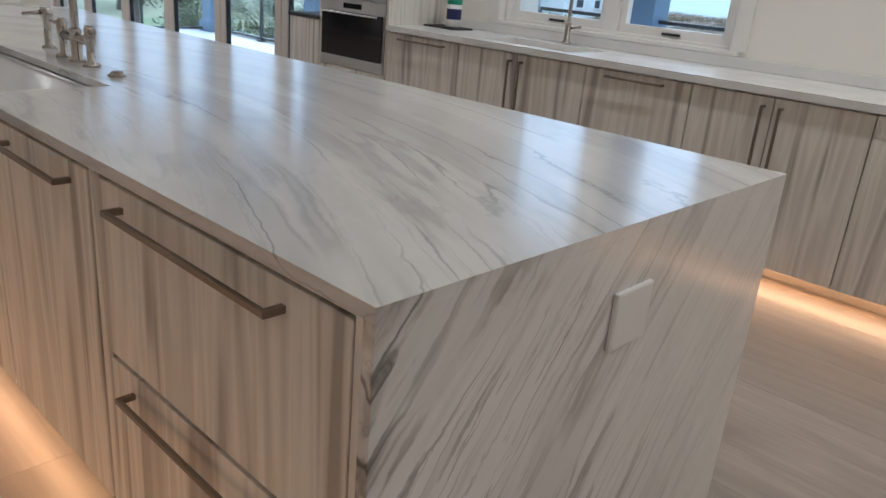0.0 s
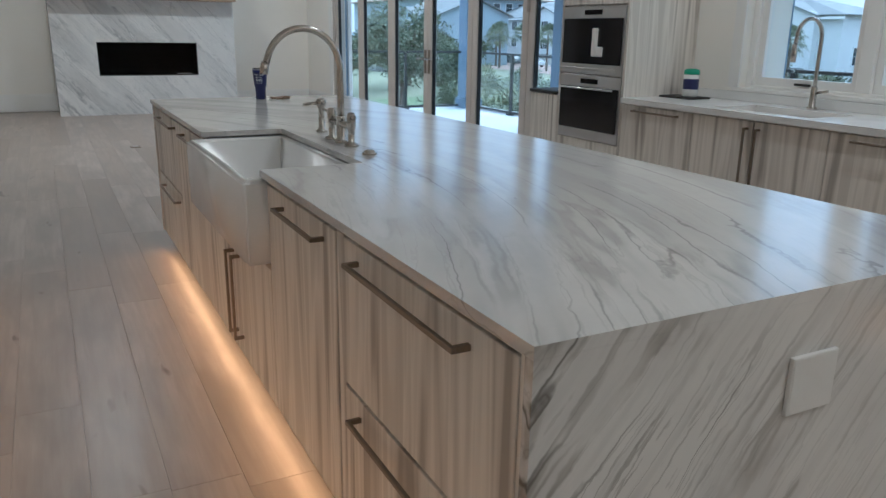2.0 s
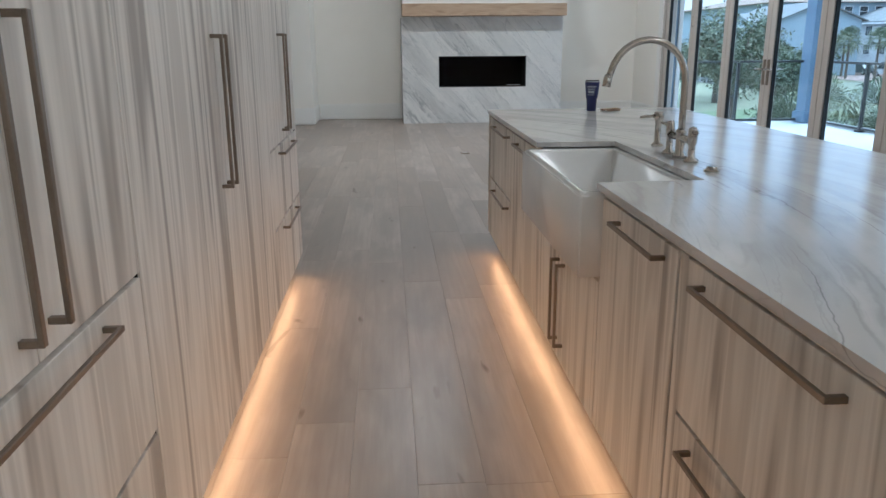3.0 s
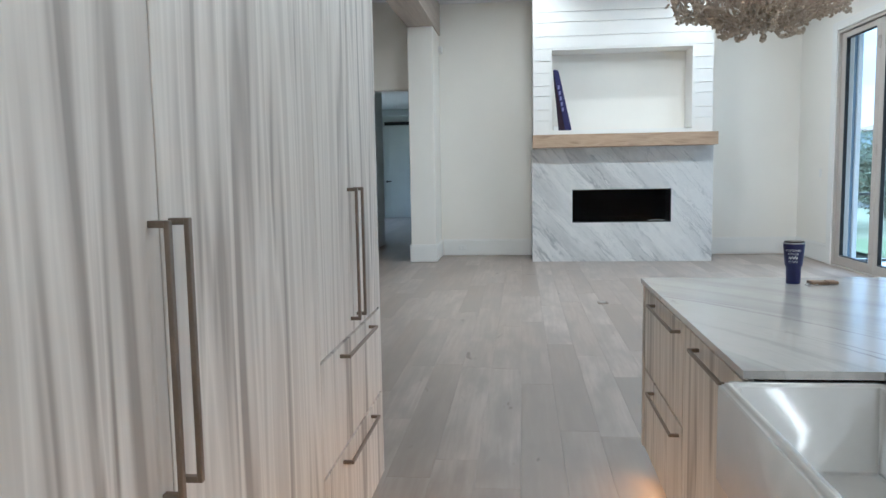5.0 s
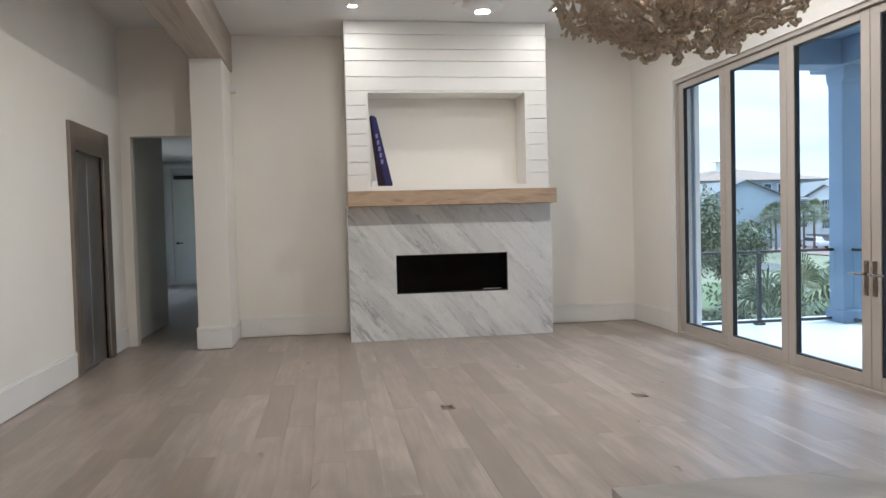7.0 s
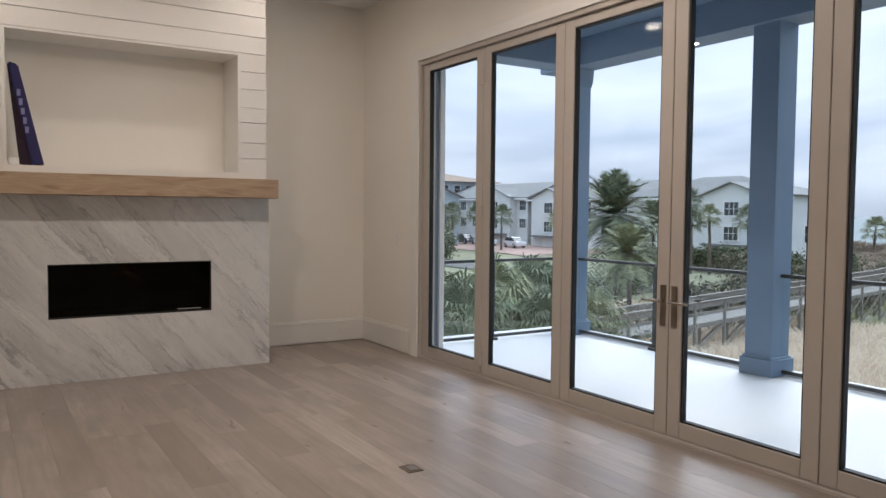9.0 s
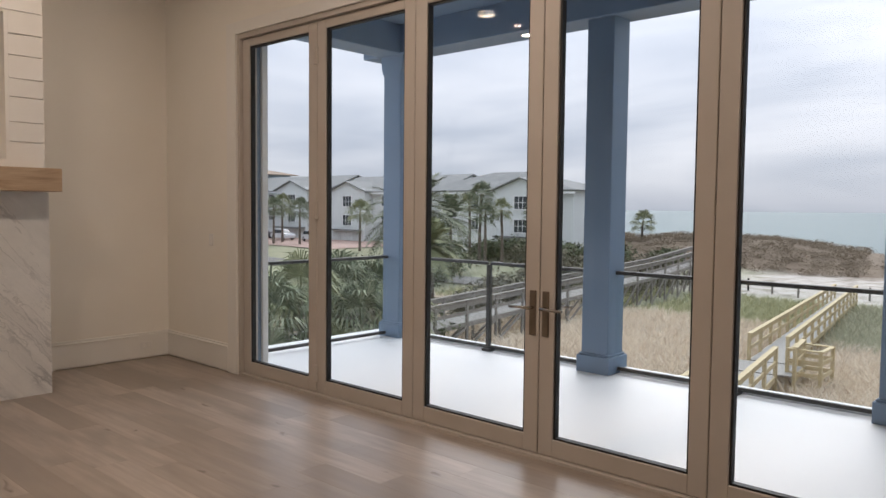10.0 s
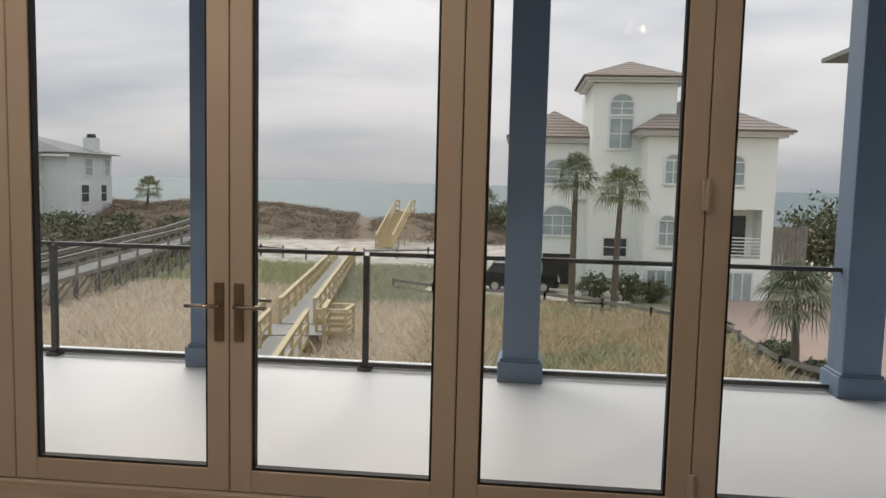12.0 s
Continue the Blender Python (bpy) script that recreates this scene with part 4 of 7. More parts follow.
part("bridge", bm, M_NICKEL, fc, smooth=True)
for s in (-1, 1):
    bm = bmesh.new()
    spin(bm, [(0.027, 0), (0.027, 0.008), (0.013, 0.016), (0.012, 0.06), (0.017, 0.07), (0.017, 0.115), (0.012, 0.125)], 18, s * 0.11, 0)
    pl = part("pillar", bm, M_NICKEL, fc, smooth=True)
    bm = bmesh.new()
    rod(bm, (s * 0.11, 0, 0.105), (s * 0.175, -0.01, 0.112), 0.008, 0.006)
    part("lever", bm, M_NICKEL, pl, smooth=True)
bm = bmesh.new()
spin(bm, [(0.026, 0.0), (0.026, 0.012), (0.018, 0.02), (0.018, 0.09), (0.022, 0.1), (0.013, 0.106)], 18)
part("stem_base", bm, M_NICKEL, fc, smooth=True)
sd = thing("soap_dispenser", "polished nickel pump soap dispenser on the worktop", "soap dispenser", (-2.955, 1.033, IT))
bm = bmesh.new()
spin(bm, [(0.024, 0), (0.024, 0.008), (0.013, 0.014), (0.012, 0.10), (0.02, 0.108), (0.021, 0.135), (0.016, 0.14)], 18)
part("body", bm, M_NICKEL, sd, smooth=True)
bm = bmesh.new()
rod(bm, (0, 0, 0.125), (0.01, -0.08, 0.118), 0.007)
part("nozzle", bm, M_NICKEL, sd, smooth=True)
bt = thing("air_switch", "small round nickel push button on the worktop", "switch", (-2.31, 0.992, IT))
bm = bmesh.new()
spin(bm, [(0.026, 0), (0.026, 0.005), (0.019, 0.007), (0.018, 0.014), (0.014, 0.016)], 20)
part("button", bm, M_NICKEL, bt, smooth=True)

# pop-out socket on the waterfall end
po = thing("island_outlet", "square white socket cover on the quartzite end", "outlet", (IX1, 1.164, 0.748))
bm = bmesh.new()
box(bm, 0.0006, 0.010, -0.06, 0.06, -0.056, 0.056, 0.002, 2)
part("cover", bm, M_PLASTIC, po)
bm = bmesh.new()
box(bm, 0.010, 0.0112, -0.057, 0.057, -0.053, 0.053, 0.0005)
part("lid", bm, M_PLASTIC, po)

# tumbler and keys
cup = thing("tumbler", "navy blue steel tumbler with white print and a steel rim", "cup", (-4.62, 1.195, IT))
bm = bmesh.new()
spin(bm, [(0.028, 0), (0.030, 0.003), (0.032, 0.075), (0.037, 0.082), (0.0445, 0.17), (0.0445, 0.178), (0.042, 0.178)], 32)
part("body", bm, M_NAVY, cup, smooth=True)
bm = bmesh.new()
spin(bm, [(0.0425, 0.1785), (0.0445, 0.179), (0.0445, 0.1835), (0.042, 0.184)], 32)
part("rim", bm, M_STEEL, cup, "thin bare steel rim", True)
bm = bmesh.new()
spin(bm, [(0.042, 0.1842), (0.0425, 0.188), (0.038, 0.190), (0.02, 0.189)], 32)
part("lid", bm, M_BLACKGLASS, cup, "dark clear plastic lid", True)


def words(text, parent, size, m, material, depth=0.0004):
    cu = bpy.data.curves.new("lettering", "FONT")
    cu.body, cu.size, cu.extrude, cu.align_x, cu.align_y = text, size, depth, "CENTER", "CENTER"
    tmp = bpy.data.objects.new("tmp_text", cu)
    scene.collection.objects.link(tmp)
    bpy.context.view_layer.update()
    me = bpy.data.meshes.new_from_object(tmp.evaluated_get(bpy.context.evaluated_depsgraph_get()))
    bpy.data.objects.remove(tmp)
    me.materials.clear()
    me.materials.append(material)
    ob = new("lettering", me)
    ob.parent = parent
    ob.matrix_basis = m
    return ob


for text, z, size in (("CUSTOMER", 0.150, 0.0125), ("SERVICE", 0.135, 0.0125)):
    r = 0.0382 + (z - 0.082) * 0.0852 + 0.0012
    ob = words(text, cup, size, Matrix.Identity(4), M_WHITEINK)
    for v in ob.data.vertices:
        x, y, d = v.co
        a = radians(-22) + x / r
        v.co = ((r + d) * math.cos(a), (r + d) * math.sin(a), z + y)
bm = bmesh.new()
for z, h, w in ((0.114, 0.009, 0.9), (0.1, 0.0025, 1.0)):
    for k in range(10):
        a0, a1 = radians(-22) + w * (k / 10 - 0.5), radians(-22) + w * ((k + 0.8) / 10 - 0.5)
        r = 0.0385 + (z - 0.082) * 0.0852 + 0.0013
        vs = [bm.verts.new((r * math.cos(a), r * math.sin(a), zz + 0.004 * math.sin(k * 2.1))) for a, zz in ((a0, z), (a1, z), (a1, z + h), (a0, z + h))]
        bm.faces.new(vs)
part("script_print", bm, M_WHITEINK, cup)
ky = thing("key_fob", "tan leather key fob with keys on the worktop", "keys", (-4.60, 1.30, IT))
M_TAN = mottled("tan_leather", (0.20, 0.13, 0.075), (0.30, 0.20, 0.12), 20, 0.7, 0.3, 140)
bm = bmesh.new()
box(bm, -0.03, 0.03, -0.045, 0.035, 0.0, 0.014, 0.005, 2)
box(bm, -0.012, 0.045, 0.02, 0.065, 0.004, 0.018, 0.005, 2)
part("fob", bm, M_TAN, ky)
bm = bmesh.new()
tube(bm, [(0.03 + 0.02 * math.cos(a), -0.04 + 0.02 * math.sin(a), 0.004) for a in [k * 0.5 for k in range(13)]], 0.002, 6)
part("ring", bm, M_STEEL, ky)
for k in range(2):
    bm = bmesh.new()
    box(bm, 0.03, 0.08, -0.055 - k * 0.018, -0.045 - k * 0.018, 0.001 + k * 0.002, 0.003 + k * 0.002)
    part("key", bm, M_STEEL, ky)

# ---- tall cabinets along the south side
TF, TZ = -0.625, 2.85
tall = [("tall_cabinet", OAK + " tall cabinet, doors above two drawers", -4.36, -3.385, True, (-3.865, -4.13, -3.63)), ("panelled_fridge", OAK + " tall two-door panelled refrigerator", -3.385, -1.495, False, None),
        ("tall_cabinet", OAK + " tall cabinet, doors above two drawers", -1.495, -0.53, True, (-1.01, -1.27, -0.76))]
for nm, lab, x0, x1, drawers, hh in tall:
    u = thing(nm, lab, "cabinet" if drawers else "refrigerator", (0, 0, 0), 0, "tall cabinets")
    carcass(u, x0 + 0.001, x1 - 0.001, -1.265, TF - 0.021, 0.112, TZ)
    mid = hh[0] if drawers else -2.40
    zb = 0.865 if drawers else 0.112
    for s, (p, q) in ((-1, (x0, mid)), (1, (mid, x1))):
        f = front(u, "door", p, q, TF, zb, TZ, 1)
        z0, z1 = (0.915, 1.395) if drawers else (0.89, 1.375)
        handle_v(f, mid + s * (0.05 if drawers else 0.038), TF, z0, z1, 1)
    # black strips stand in for the shade in the joints between fronts
    for k, xg in enumerate((x0, mid)):
        bm = bmesh.new()
        box(bm, xg - 0.003, xg + 0.003, TF - 0.02, TF - 0.006, zb if k else 0.114, TZ - 0.004)
        part("gap_shade_strip", bm, M_GASKET_SHADE, u)
    if drawers:
        for a, b, hz in ((0.49, 0.86, 0.825), (0.112, 0.485, 0.45)):
            f = front(u, "drawer", x0, x1, TF, a, b, 1)
            handle_h(f, hh[1], hh[2], TF, hz, 1)
fr = thing("tall_cabinet_surround", OAK + " end panel and plinth of the tall cabinets", "cabinet panel", (0, 0, 0))
bm = bmesh.new()
box(bm, -4.382, -4.362, -1.265, TF - 0.001, 0.112, TZ, 0.0015)
part("end_panel", bm, M_CAB, fr)
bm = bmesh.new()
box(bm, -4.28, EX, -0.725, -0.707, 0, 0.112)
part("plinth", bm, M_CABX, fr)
bm = bmesh.new()
box(bm, -4.28, -0.1, -0.705, -0.69, 0.100, 0.108)
part("led_strip", bm, M_LEDGLOW, fr, "warm lit strip under the fronts")
bm = bmesh.new()
box(bm, -0.529, EX, -1.265, TF, 0.112, TZ)
part("side_panel", bm, M_CAB, fr)
bm = bmesh.new()
box(bm, -4.382, EX, -1.267, TF + 0.0, TZ + 0.002, CEIL - 0.002)
structure("bulkhead", bm, M_WALL, "off-white painted bulkhead above the tall cabinets", "wall")

# ---- back counter under the window
BF = 3.60


def base_unit(label, x0, x1, kind, h):
    u = thing("base_cabinet", label, "cabinet", (0, 0, 0), 0, "counter cabinets")
    carcass(u, x0 + 0.001, x1 - 0.001, BF + 0.021, KY - 0.003, 0.078, 0.883)
    if kind == "pair":
        mid = (x0 + x1) / 2 if h is None else h
        for s, (p, q) in ((-1, (x0, mid)), (1, (mid, x1))):
            f = front(u, "door", p, q, BF, 0.078, 0.88)
            handle_v(f, mid + s * 0.042, BF, 0.49, 0.84)
    else:
        f = front(u, "door", x0, x1, BF, 0.078, 0.88)
        handle_h(f, h[0], h[1], BF, 0.845)


base_unit(OAK + " base cabinet beside the ovens", -4.03, -3.36, "one", (-3.90, -3.48))
base_unit(OAK + " two-door cabinet under the window sink", -3.36, -2.40, "pair", -2.885)
base_unit(OAK + " panelled dishwasher front under the counter", -2.40, -1.77, "one", (-2.26, -1.92))
base_unit(OAK + " two-door base cabinet", -1.77, -0.925, "pair", -1.36)
base_unit(OAK + " two-door base cabinet", -0.925, 0.05, "pair", None)
base_unit(OAK + " base cabinet at the counter's end", 0.05, 0.95, "pair", None)
bp = thing("counter_plinth", "recessed oak laminate plinth with a lit strip", "plinth", (0, 0, 0))
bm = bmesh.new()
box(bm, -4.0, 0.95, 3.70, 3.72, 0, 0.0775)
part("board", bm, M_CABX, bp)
bm = bmesh.new()
box(bm, -4.0, 0.95, 3.683, 3.698, 0.066, 0.075)
part("led_strip", bm, M_LEDGLOW, bp, "warm lit strip under the fronts")
ct = thing("back_counter", "white quartz counter under the kitchen window", "worktop", (0, 0, 0))
bm = bmesh.new()
bx0, bx1, by0, by1 = -3.28, -2.58, 3.68, 4.06
for q in ((-4.028, bx0, 3.575, KY - 0.002), (bx1, 0.97, 3.575, KY - 0.002), (bx0, bx1, 3.575, by0), (bx0, bx1, by1, KY - 0.002)):
    box(bm, q[0], q[1], q[2], q[3], 0.888, 0.925)
bmesh.ops.remove_doubles(bm, verts=bm.verts[:], dist=1e-5)
part("slab", bm, M_COUNTER, ct)
bm = bmesh.new()
box(bm, -4.028, 0.97, KY - 0.022, KY - 0.002, 0.9255, 0.985, 0.002)
part("upstand", bm, M_COUNTER, ct)
us = thing("undermount_sink", "white undermount prep sink in the back counter", "sink", (0, 0, 0))
bm = bmesh.new()
for q in ((bx0 - 0.01, bx0, by0, by1, 0.70, 0.888), (bx1, bx1 + 0.01, by0, by1, 0.70, 0.888), (bx0, bx1, by0 - 0.01, by0, 0.70, 0.888), (bx0, bx1, by1, by1 + 0.01, 0.70, 0.888), (bx0, bx1, by0, by1, 0.69, 0.70)):
    box(bm, *q)
part("basin", bm, M_CLAY, us)
f2 = thing("prep_faucet", "polished nickel gooseneck prep faucet at the window", "faucet", (-2.94, 4.15, 0.925))
bm = bmesh.new()
arc = [(0, -0.11 + 0.11 * math.cos(a), 0.42 + 0.11 * math.sin(a)) for a in [math.pi * k / 12 for k in range(12)]]
tube(bm, [(0, 0, 0.0), (0, 0, 0.2), (0, 0, 0.36)] + arc + [(0, -0.225, 0.37)], 0.012, 12)
part("spout", bm, M_NICKEL, f2, smooth=True)
bm = bmesh.new()
rod(bm, (0, -0.225, 0.385), (0, -0.227, 0.28), 0.015, 0.018)
part("spray_head", bm, M_NICKEL, f2, smooth=True)
bm = bmesh.new()
spin(bm, [(0.03, 0), (0.03, 0.012), (0.02, 0.02), (0.019, 0.13), (0.014, 0.14)], 18)
part("base", bm, M_NICKEL, f2, smooth=True)
bm = bmesh.new()
rod(bm, (0.018, 0, 0.1), (0.1, -0.01, 0.115), 0.008)
part("lever", bm, M_NICKEL, f2, smooth=True)

# kitchen window
kw = thing("window_1", "white framed kitchen window with two casement sashes", "window", (0, 0, 0), kind="structure")
WX0, WX1, WZ0, WZ1 = -3.60, -1.90, 1.0, 2.55
for nm, q in (("window_frame", (WX0, WX0 + 0.05, KY + 0.06, KY + 0.2, WZ0, WZ1)), ("window_frame", (WX1 - 0.05, WX1, KY + 0.06, KY + 0.2, WZ0, WZ1)), ("window_frame", (WX0 + 0.05, WX1 - 0.05, KY + 0.06, KY + 0.2, WZ1 - 0.05, WZ1)),
              ("window_frame", (WX0 + 0.05, WX1 - 0.05, KY + 0.06, KY + 0.2, WZ0, WZ0 + 0.03)), ("mullion", (-2.785, -2.695, KY + 0.06, KY + 0.2, WZ0 + 0.03, WZ1 - 0.05)),
              ("window_sill", (WX0 - 0.05, WX1 + 0.05, KY - 0.02, KY + 0.06, WZ0 - 0.0125, WZ0 + 0.012))):
    bm = bmesh.new()
    box(bm, *q, 0.003)
    part(nm, bm, M_TRIM, kw)
for x0, x1 in ((-3.55, -2.785), (-2.695, -1.95)):
    bm = bmesh.new()
    ring(bm, "y", KY + 0.09, KY + 0.14, (x0, x1, 1.03, 2.5), (x0 + 0.05, x1 - 0.05, 1.085, 2.45))
    part("sash", bm, M_TRIM, kw)
    bm = bmesh.new()
    box(bm, x0 + 0.045, x1 - 0.045, KY + 0.112, KY + 0.118, 1.08, 2.455)
    pane_clear(part("pane", bm, M_PANE, kw))
    bm = bmesh.new()
    box(bm, (x0 + x1) / 2 - 0.06, (x0 + x1) / 2 + 0.06, KY + 0.075, KY + 0.089, 1.045, 1.06, 0.003)
    part("crank_handle", bm, M_BLACK, kw, "dark folding crank")
bm = bmesh.new()
for q in ((WX0 - 0.09, WX0, WZ0 + 0.012, WZ1 + 0.09), (WX1, WX1 + 0.09, WZ0 + 0.012, WZ1 + 0.09), (WX0, WX1, WZ1, WZ1 + 0.09)):
    box(bm, q[0], q[1], KY - 0.016, KY - 0.0005, q[2], q[3], 0.003)
part("casing", bm, M_TRIM, kw)

# ovens in their tower
tw = thing("oven_tower", OAK + " tall oven housing beside the counter", "cabinet", (0, 0, 0))
for nm, q in (("side_panel", (-4.80, -4.775, BF, KY - 0.003, 0.09, TZ)), ("side_panel", (-4.055, -4.031, BF, KY - 0.003, 0.09, TZ)), ("drawer", (-4.773, -4.057, BF, BF + 0.02, 0.09, 0.575)), ("door", (-4.773, -4.057, BF, BF + 0.02, 1.555, TZ)), ("body", (-4.773, -4.057, BF + 0.03, KY - 0.003, 0.09, TZ))):
    bm = bmesh.new()
    box(bm, *q, 0.0015)
    part(nm, bm, M_CAB, tw)


def oven(label, z0, z1, category, spout=False):
    o = thing("built_in_oven", label, category, (-4.415, BF - 0.004, z0), 0, "built-in ovens")
    w, h = 0.355, z1 - z0
    bm = bmesh.new()
    box(bm, -w, w, 0.0, 0.025, 0, h, 0.002)
    part("steel_front", bm, M_STEEL, o)
    bm = bmesh.new()
    box(bm, -w + 0.02, w - 0.02, -0.012, 0.0, 0.075, h - 0.085, 0.002)
    part("glass_door", bm, M_BLACKGLASS, o, "black glass door")
    bm = bmesh.new()
    box(bm, -0.1, 0.1, -0.003, 0.0, h - 0.06, h - 0.025)
    part("display", bm, M_BLACKGLASS, o)
    bm = bmesh.new()
    box(bm, -w + 0.04, w - 0.04, -0.05, -0.035, 0.04 if spout else h - 0.1, 0.052 if spout else h - 0.088, 0.003)
    for x in (-w + 0.07, w - 0.085):
        box(bm, x, x + 0.015, -0.036, -0.012 if not spout else 0.0, 0.04 if spout else h - 0.1, 0.052 if spout else h - 0.088)
    part("handle", bm, M_STEEL, o)
    # a white L of solid boxes imitates paper reflected in the black glass
    if spout:
        bm = bmesh.new()
        box(bm, 0.03, 0.09, -0.03, -0.012, 0.13, 0.33, 0.006)
        box(bm, 0.09, 0.15, -0.03, -0.012, 0.13, 0.2, 0.006)
        part("paper_reflection", bm, M_PLASTIC, o, "white L-shaped reflection of paper, modelled on the glass")


oven("stainless built-in oven with a black glass door", 0.58, 1.055, "oven")
oven("stainless built-in coffee machine with a black glass front", 1.062, 1.545, "coffee machine", True)
lc = thing("low_cabinet", OAK + " low cabinet with a dark top", "cabinet", (0, 0, 0))
bm = bmesh.new()
box(bm, -5.18, -4.803, BF + 0.021, KY - 0.003, 0.09, 0.885)
part("body", bm, M_CAB, lc)
front(lc, "door", -5.18, -4.803, BF, 0.09, 0.885)
bm = bmesh.new()
box(bm, -5.19, -4.803, BF - 0.01, KY - 0.003, 0.888, 0.912, 0.002)
part("top", bm, M_BLACK, lc, "thin dark top")
tr = thing("tray", "dark flat tray on the back counter", "tray", (-3.86, 4.02, 0.925))
bm = bmesh.new()
box(bm, -0.16, 0.14, -0.1, 0.1, 0, 0.012, 0.004)
part("plate", bm, M_BLACK, tr)
jr = thing("wipes_canister", "white and blue plastic canister with a green lid on the tray", "canister", (-3.83, 4.03, 0.938))
bm = bmesh.new()
spin(bm, [(0.05, 0), (0.052, 0.004), (0.052, 0.15), (0.048, 0.155)], 24)
part("body", bm, M_PLASTIC, jr, smooth=True)
bm = bmesh.new()
spin(bm, [(0.0526, 0.05), (0.0528, 0.051), (0.0528, 0.12), (0.0526, 0.121)], 24)
part("label_band", bm, M_NAVY, jr, "navy printed label", True)
bm = bmesh.new()
spin(bm, [(0.053, 0.15), (0.054, 0.153), (0.053, 0.18), (0.03, 0.19)], 24)
part("lid", bm, mottled("green_plastic", (0.02, 0.22, 0.13), (0.03, 0.28, 0.16), 5, 0.4), jr, "green lid", True)

# ---------------------------------------------------------------- porch
DZ, RY, RX = -0.14, 7.77, -13.74
bm = bmesh.new()
for q in ((-14.1, GX0), (GX1, -3.62), (-1.88, 2.8)):
    box(bm, q[0], q[1], NY + 0.222, NY + 0.262, -4.9, CEIL + 0.4)
box(bm, -3.62, -1.88, NY + 0.222, NY + 0.262, -4.9, 0.98)
box(bm, -3.62, -1.88, NY + 0.222, NY + 0.262, 2.57, CEIL + 0.4)
box(bm, GX0, GX1, NY + 0.222, NY + 0.262, GTOP, CEIL + 0.4)
box(bm, GX0, GX1, NY + 0.222, NY + 0.262, -4.9, -0.02)
structure("wall_exterior", bm, M_BLUE, "blue painted outer wall of the house", "wall")
bm = bmesh.new()
box(bm, GX0 - 0.2, GX0 + 0.03, NY + 0.264, NY + 0.33, DZ, CEIL - 0.2, 0.004)
structure("trim_exterior", bm, M_DECK, "white outer door trim", "trim")
bm = bmesh.new()
box(bm, -14.06, 2.8, NY + 0.264, 7.98, DZ - 0.3, DZ, 0.01)
structure("porch_floor", bm, M_DECK, "white coated porch deck", "deck")
bm = bmesh.new()
box(bm, -14.06, 2.8, 7.82, 7.98, DZ + 0.002, DZ + 0.045, 0.006)
box(bm, -14.06, -13.90, NY + 0.264, 7.82, DZ + 0.002, DZ + 0.045, 0.006)
structure("porch_kerb", bm, M_DECK, "low white kerb along the deck's edge", "kerb")
bm = bmesh.new()
box(bm, -14.4, 2.8, NY + 0.264, 8.26, 4.12, 4.3)
structure("porch_ceiling", bm, M_BLUE, "blue painted porch ceiling", "ceiling")
for q in ((-14.2, 2.8, 7.55, 7.99), (-13.88, -13.44, NY + 0.264, 7.55)):
    bm = bmesh.new()
    box(bm, q[0], q[1], q[2], q[3], 3.74, 4.12, 0.008)
    structure("porch_beam", bm, M_BLUE, "blue painted porch beam", "beam")


def porch_column(x, y, flare=False):
    c = thing("porch_column", "square blue painted porch column with a plinth", "column", (x, y, DZ), 0, "porch columns")
    bm = bmesh.new()
    box(bm, -0.165, 0.165, -0.165, 0.165, 0.2, 3.885, 0.006)
    part("shaft", bm, M_BLUE, c)
    bm = bmesh.new()
    box(bm, -0.205, 0.205, -0.205, 0.205, 0, 0.19, 0.006)
    box(bm, -0.185, 0.185, -0.185, 0.185, 0.19, 0.215, 0.006)
    part("plinth", bm, M_BLUE, c)
    if not flare:
        return
    bm = bmesh.new()
    a = [(0.165, 3.62), (0.20, 3.70), (0.22, 3.885), (-0.22, 3.885), (-0.20, 3.70), (-0.165, 3.62)]
    prism(bm, a, -0.17, 0.17)
    part("capital", bm, M_BLUE, c)


COLS = [(-13.66, RY), (-10.395, RY), (-7.435, RY), (-4.46, RY), (-1.45, RY)]
for x, y in COLS:
    porch_column(x, y, x < -13)
POSTS = [(-12.03, RY), (-8.90, RY), (-5.94, RY), (-2.95, RY), (RX, 6.37)]
for x, y in POSTS:
    p = thing("rail_post", "dark bronze metal balustrade post", "post", (x, y, DZ), 0, "balustrade posts")
    bm = bmesh.new()
    box(bm, -0.028, 0.028, -0.028, 0.028, 0.012, 1.10, 0.004)
    part("upright", bm, M_RAIL, p)
    bm = bmesh.new()
    box(bm, -0.065, 0.065, -0.065, 0.065, 0, 0.035, 0.006)
    part("foot", bm, M_RAIL, p)
SPANS = []
stops = sorted([(x, 0.165) for x, y in COLS] + [(x, 0.028) for x, y in POSTS if y == RY])
for (xa, wa), (xb, wb) in zip(stops, stops[1:]):
    SPANS.append(("x", xa + wa, xb - wb))
SPANS += [("y", NY + 0.27, 6.37 - 0.028), ("y", 6.37 + 0.028, RY - 0.165)]
for axis, a, b in SPANS:
    g = thing("balustrade_panel", "clear glass balustrade panel between dark bronze rails", "balustrade", (0, 0, 0), 0, "balustrade panels")
    mid = RY if axis == "x" else RX
    for nm, h, z0, z1, mt in (("top_rail", 0.032, 0.955, 0.995, M_RAIL), ("bottom_rail", 0.02, -0.105, -0.065, M_RAIL), ("glass_pane", 0.005, -0.065, 0.955, M_RAILGLASS)):
        bm = bmesh.new()
        if axis == "x":
            box(bm, a, b, mid - h, mid + h, z0, z1, 0.0 if nm == "glass_pane" else 0.005)
        else:
            box(bm, mid - h, mid + h, a, b, z0, z1, 0.0 if nm == "glass_pane" else 0.005)
        ob = part(nm, bm, mt, g)
        if nm == "glass_pane":
            pane_clear(ob)
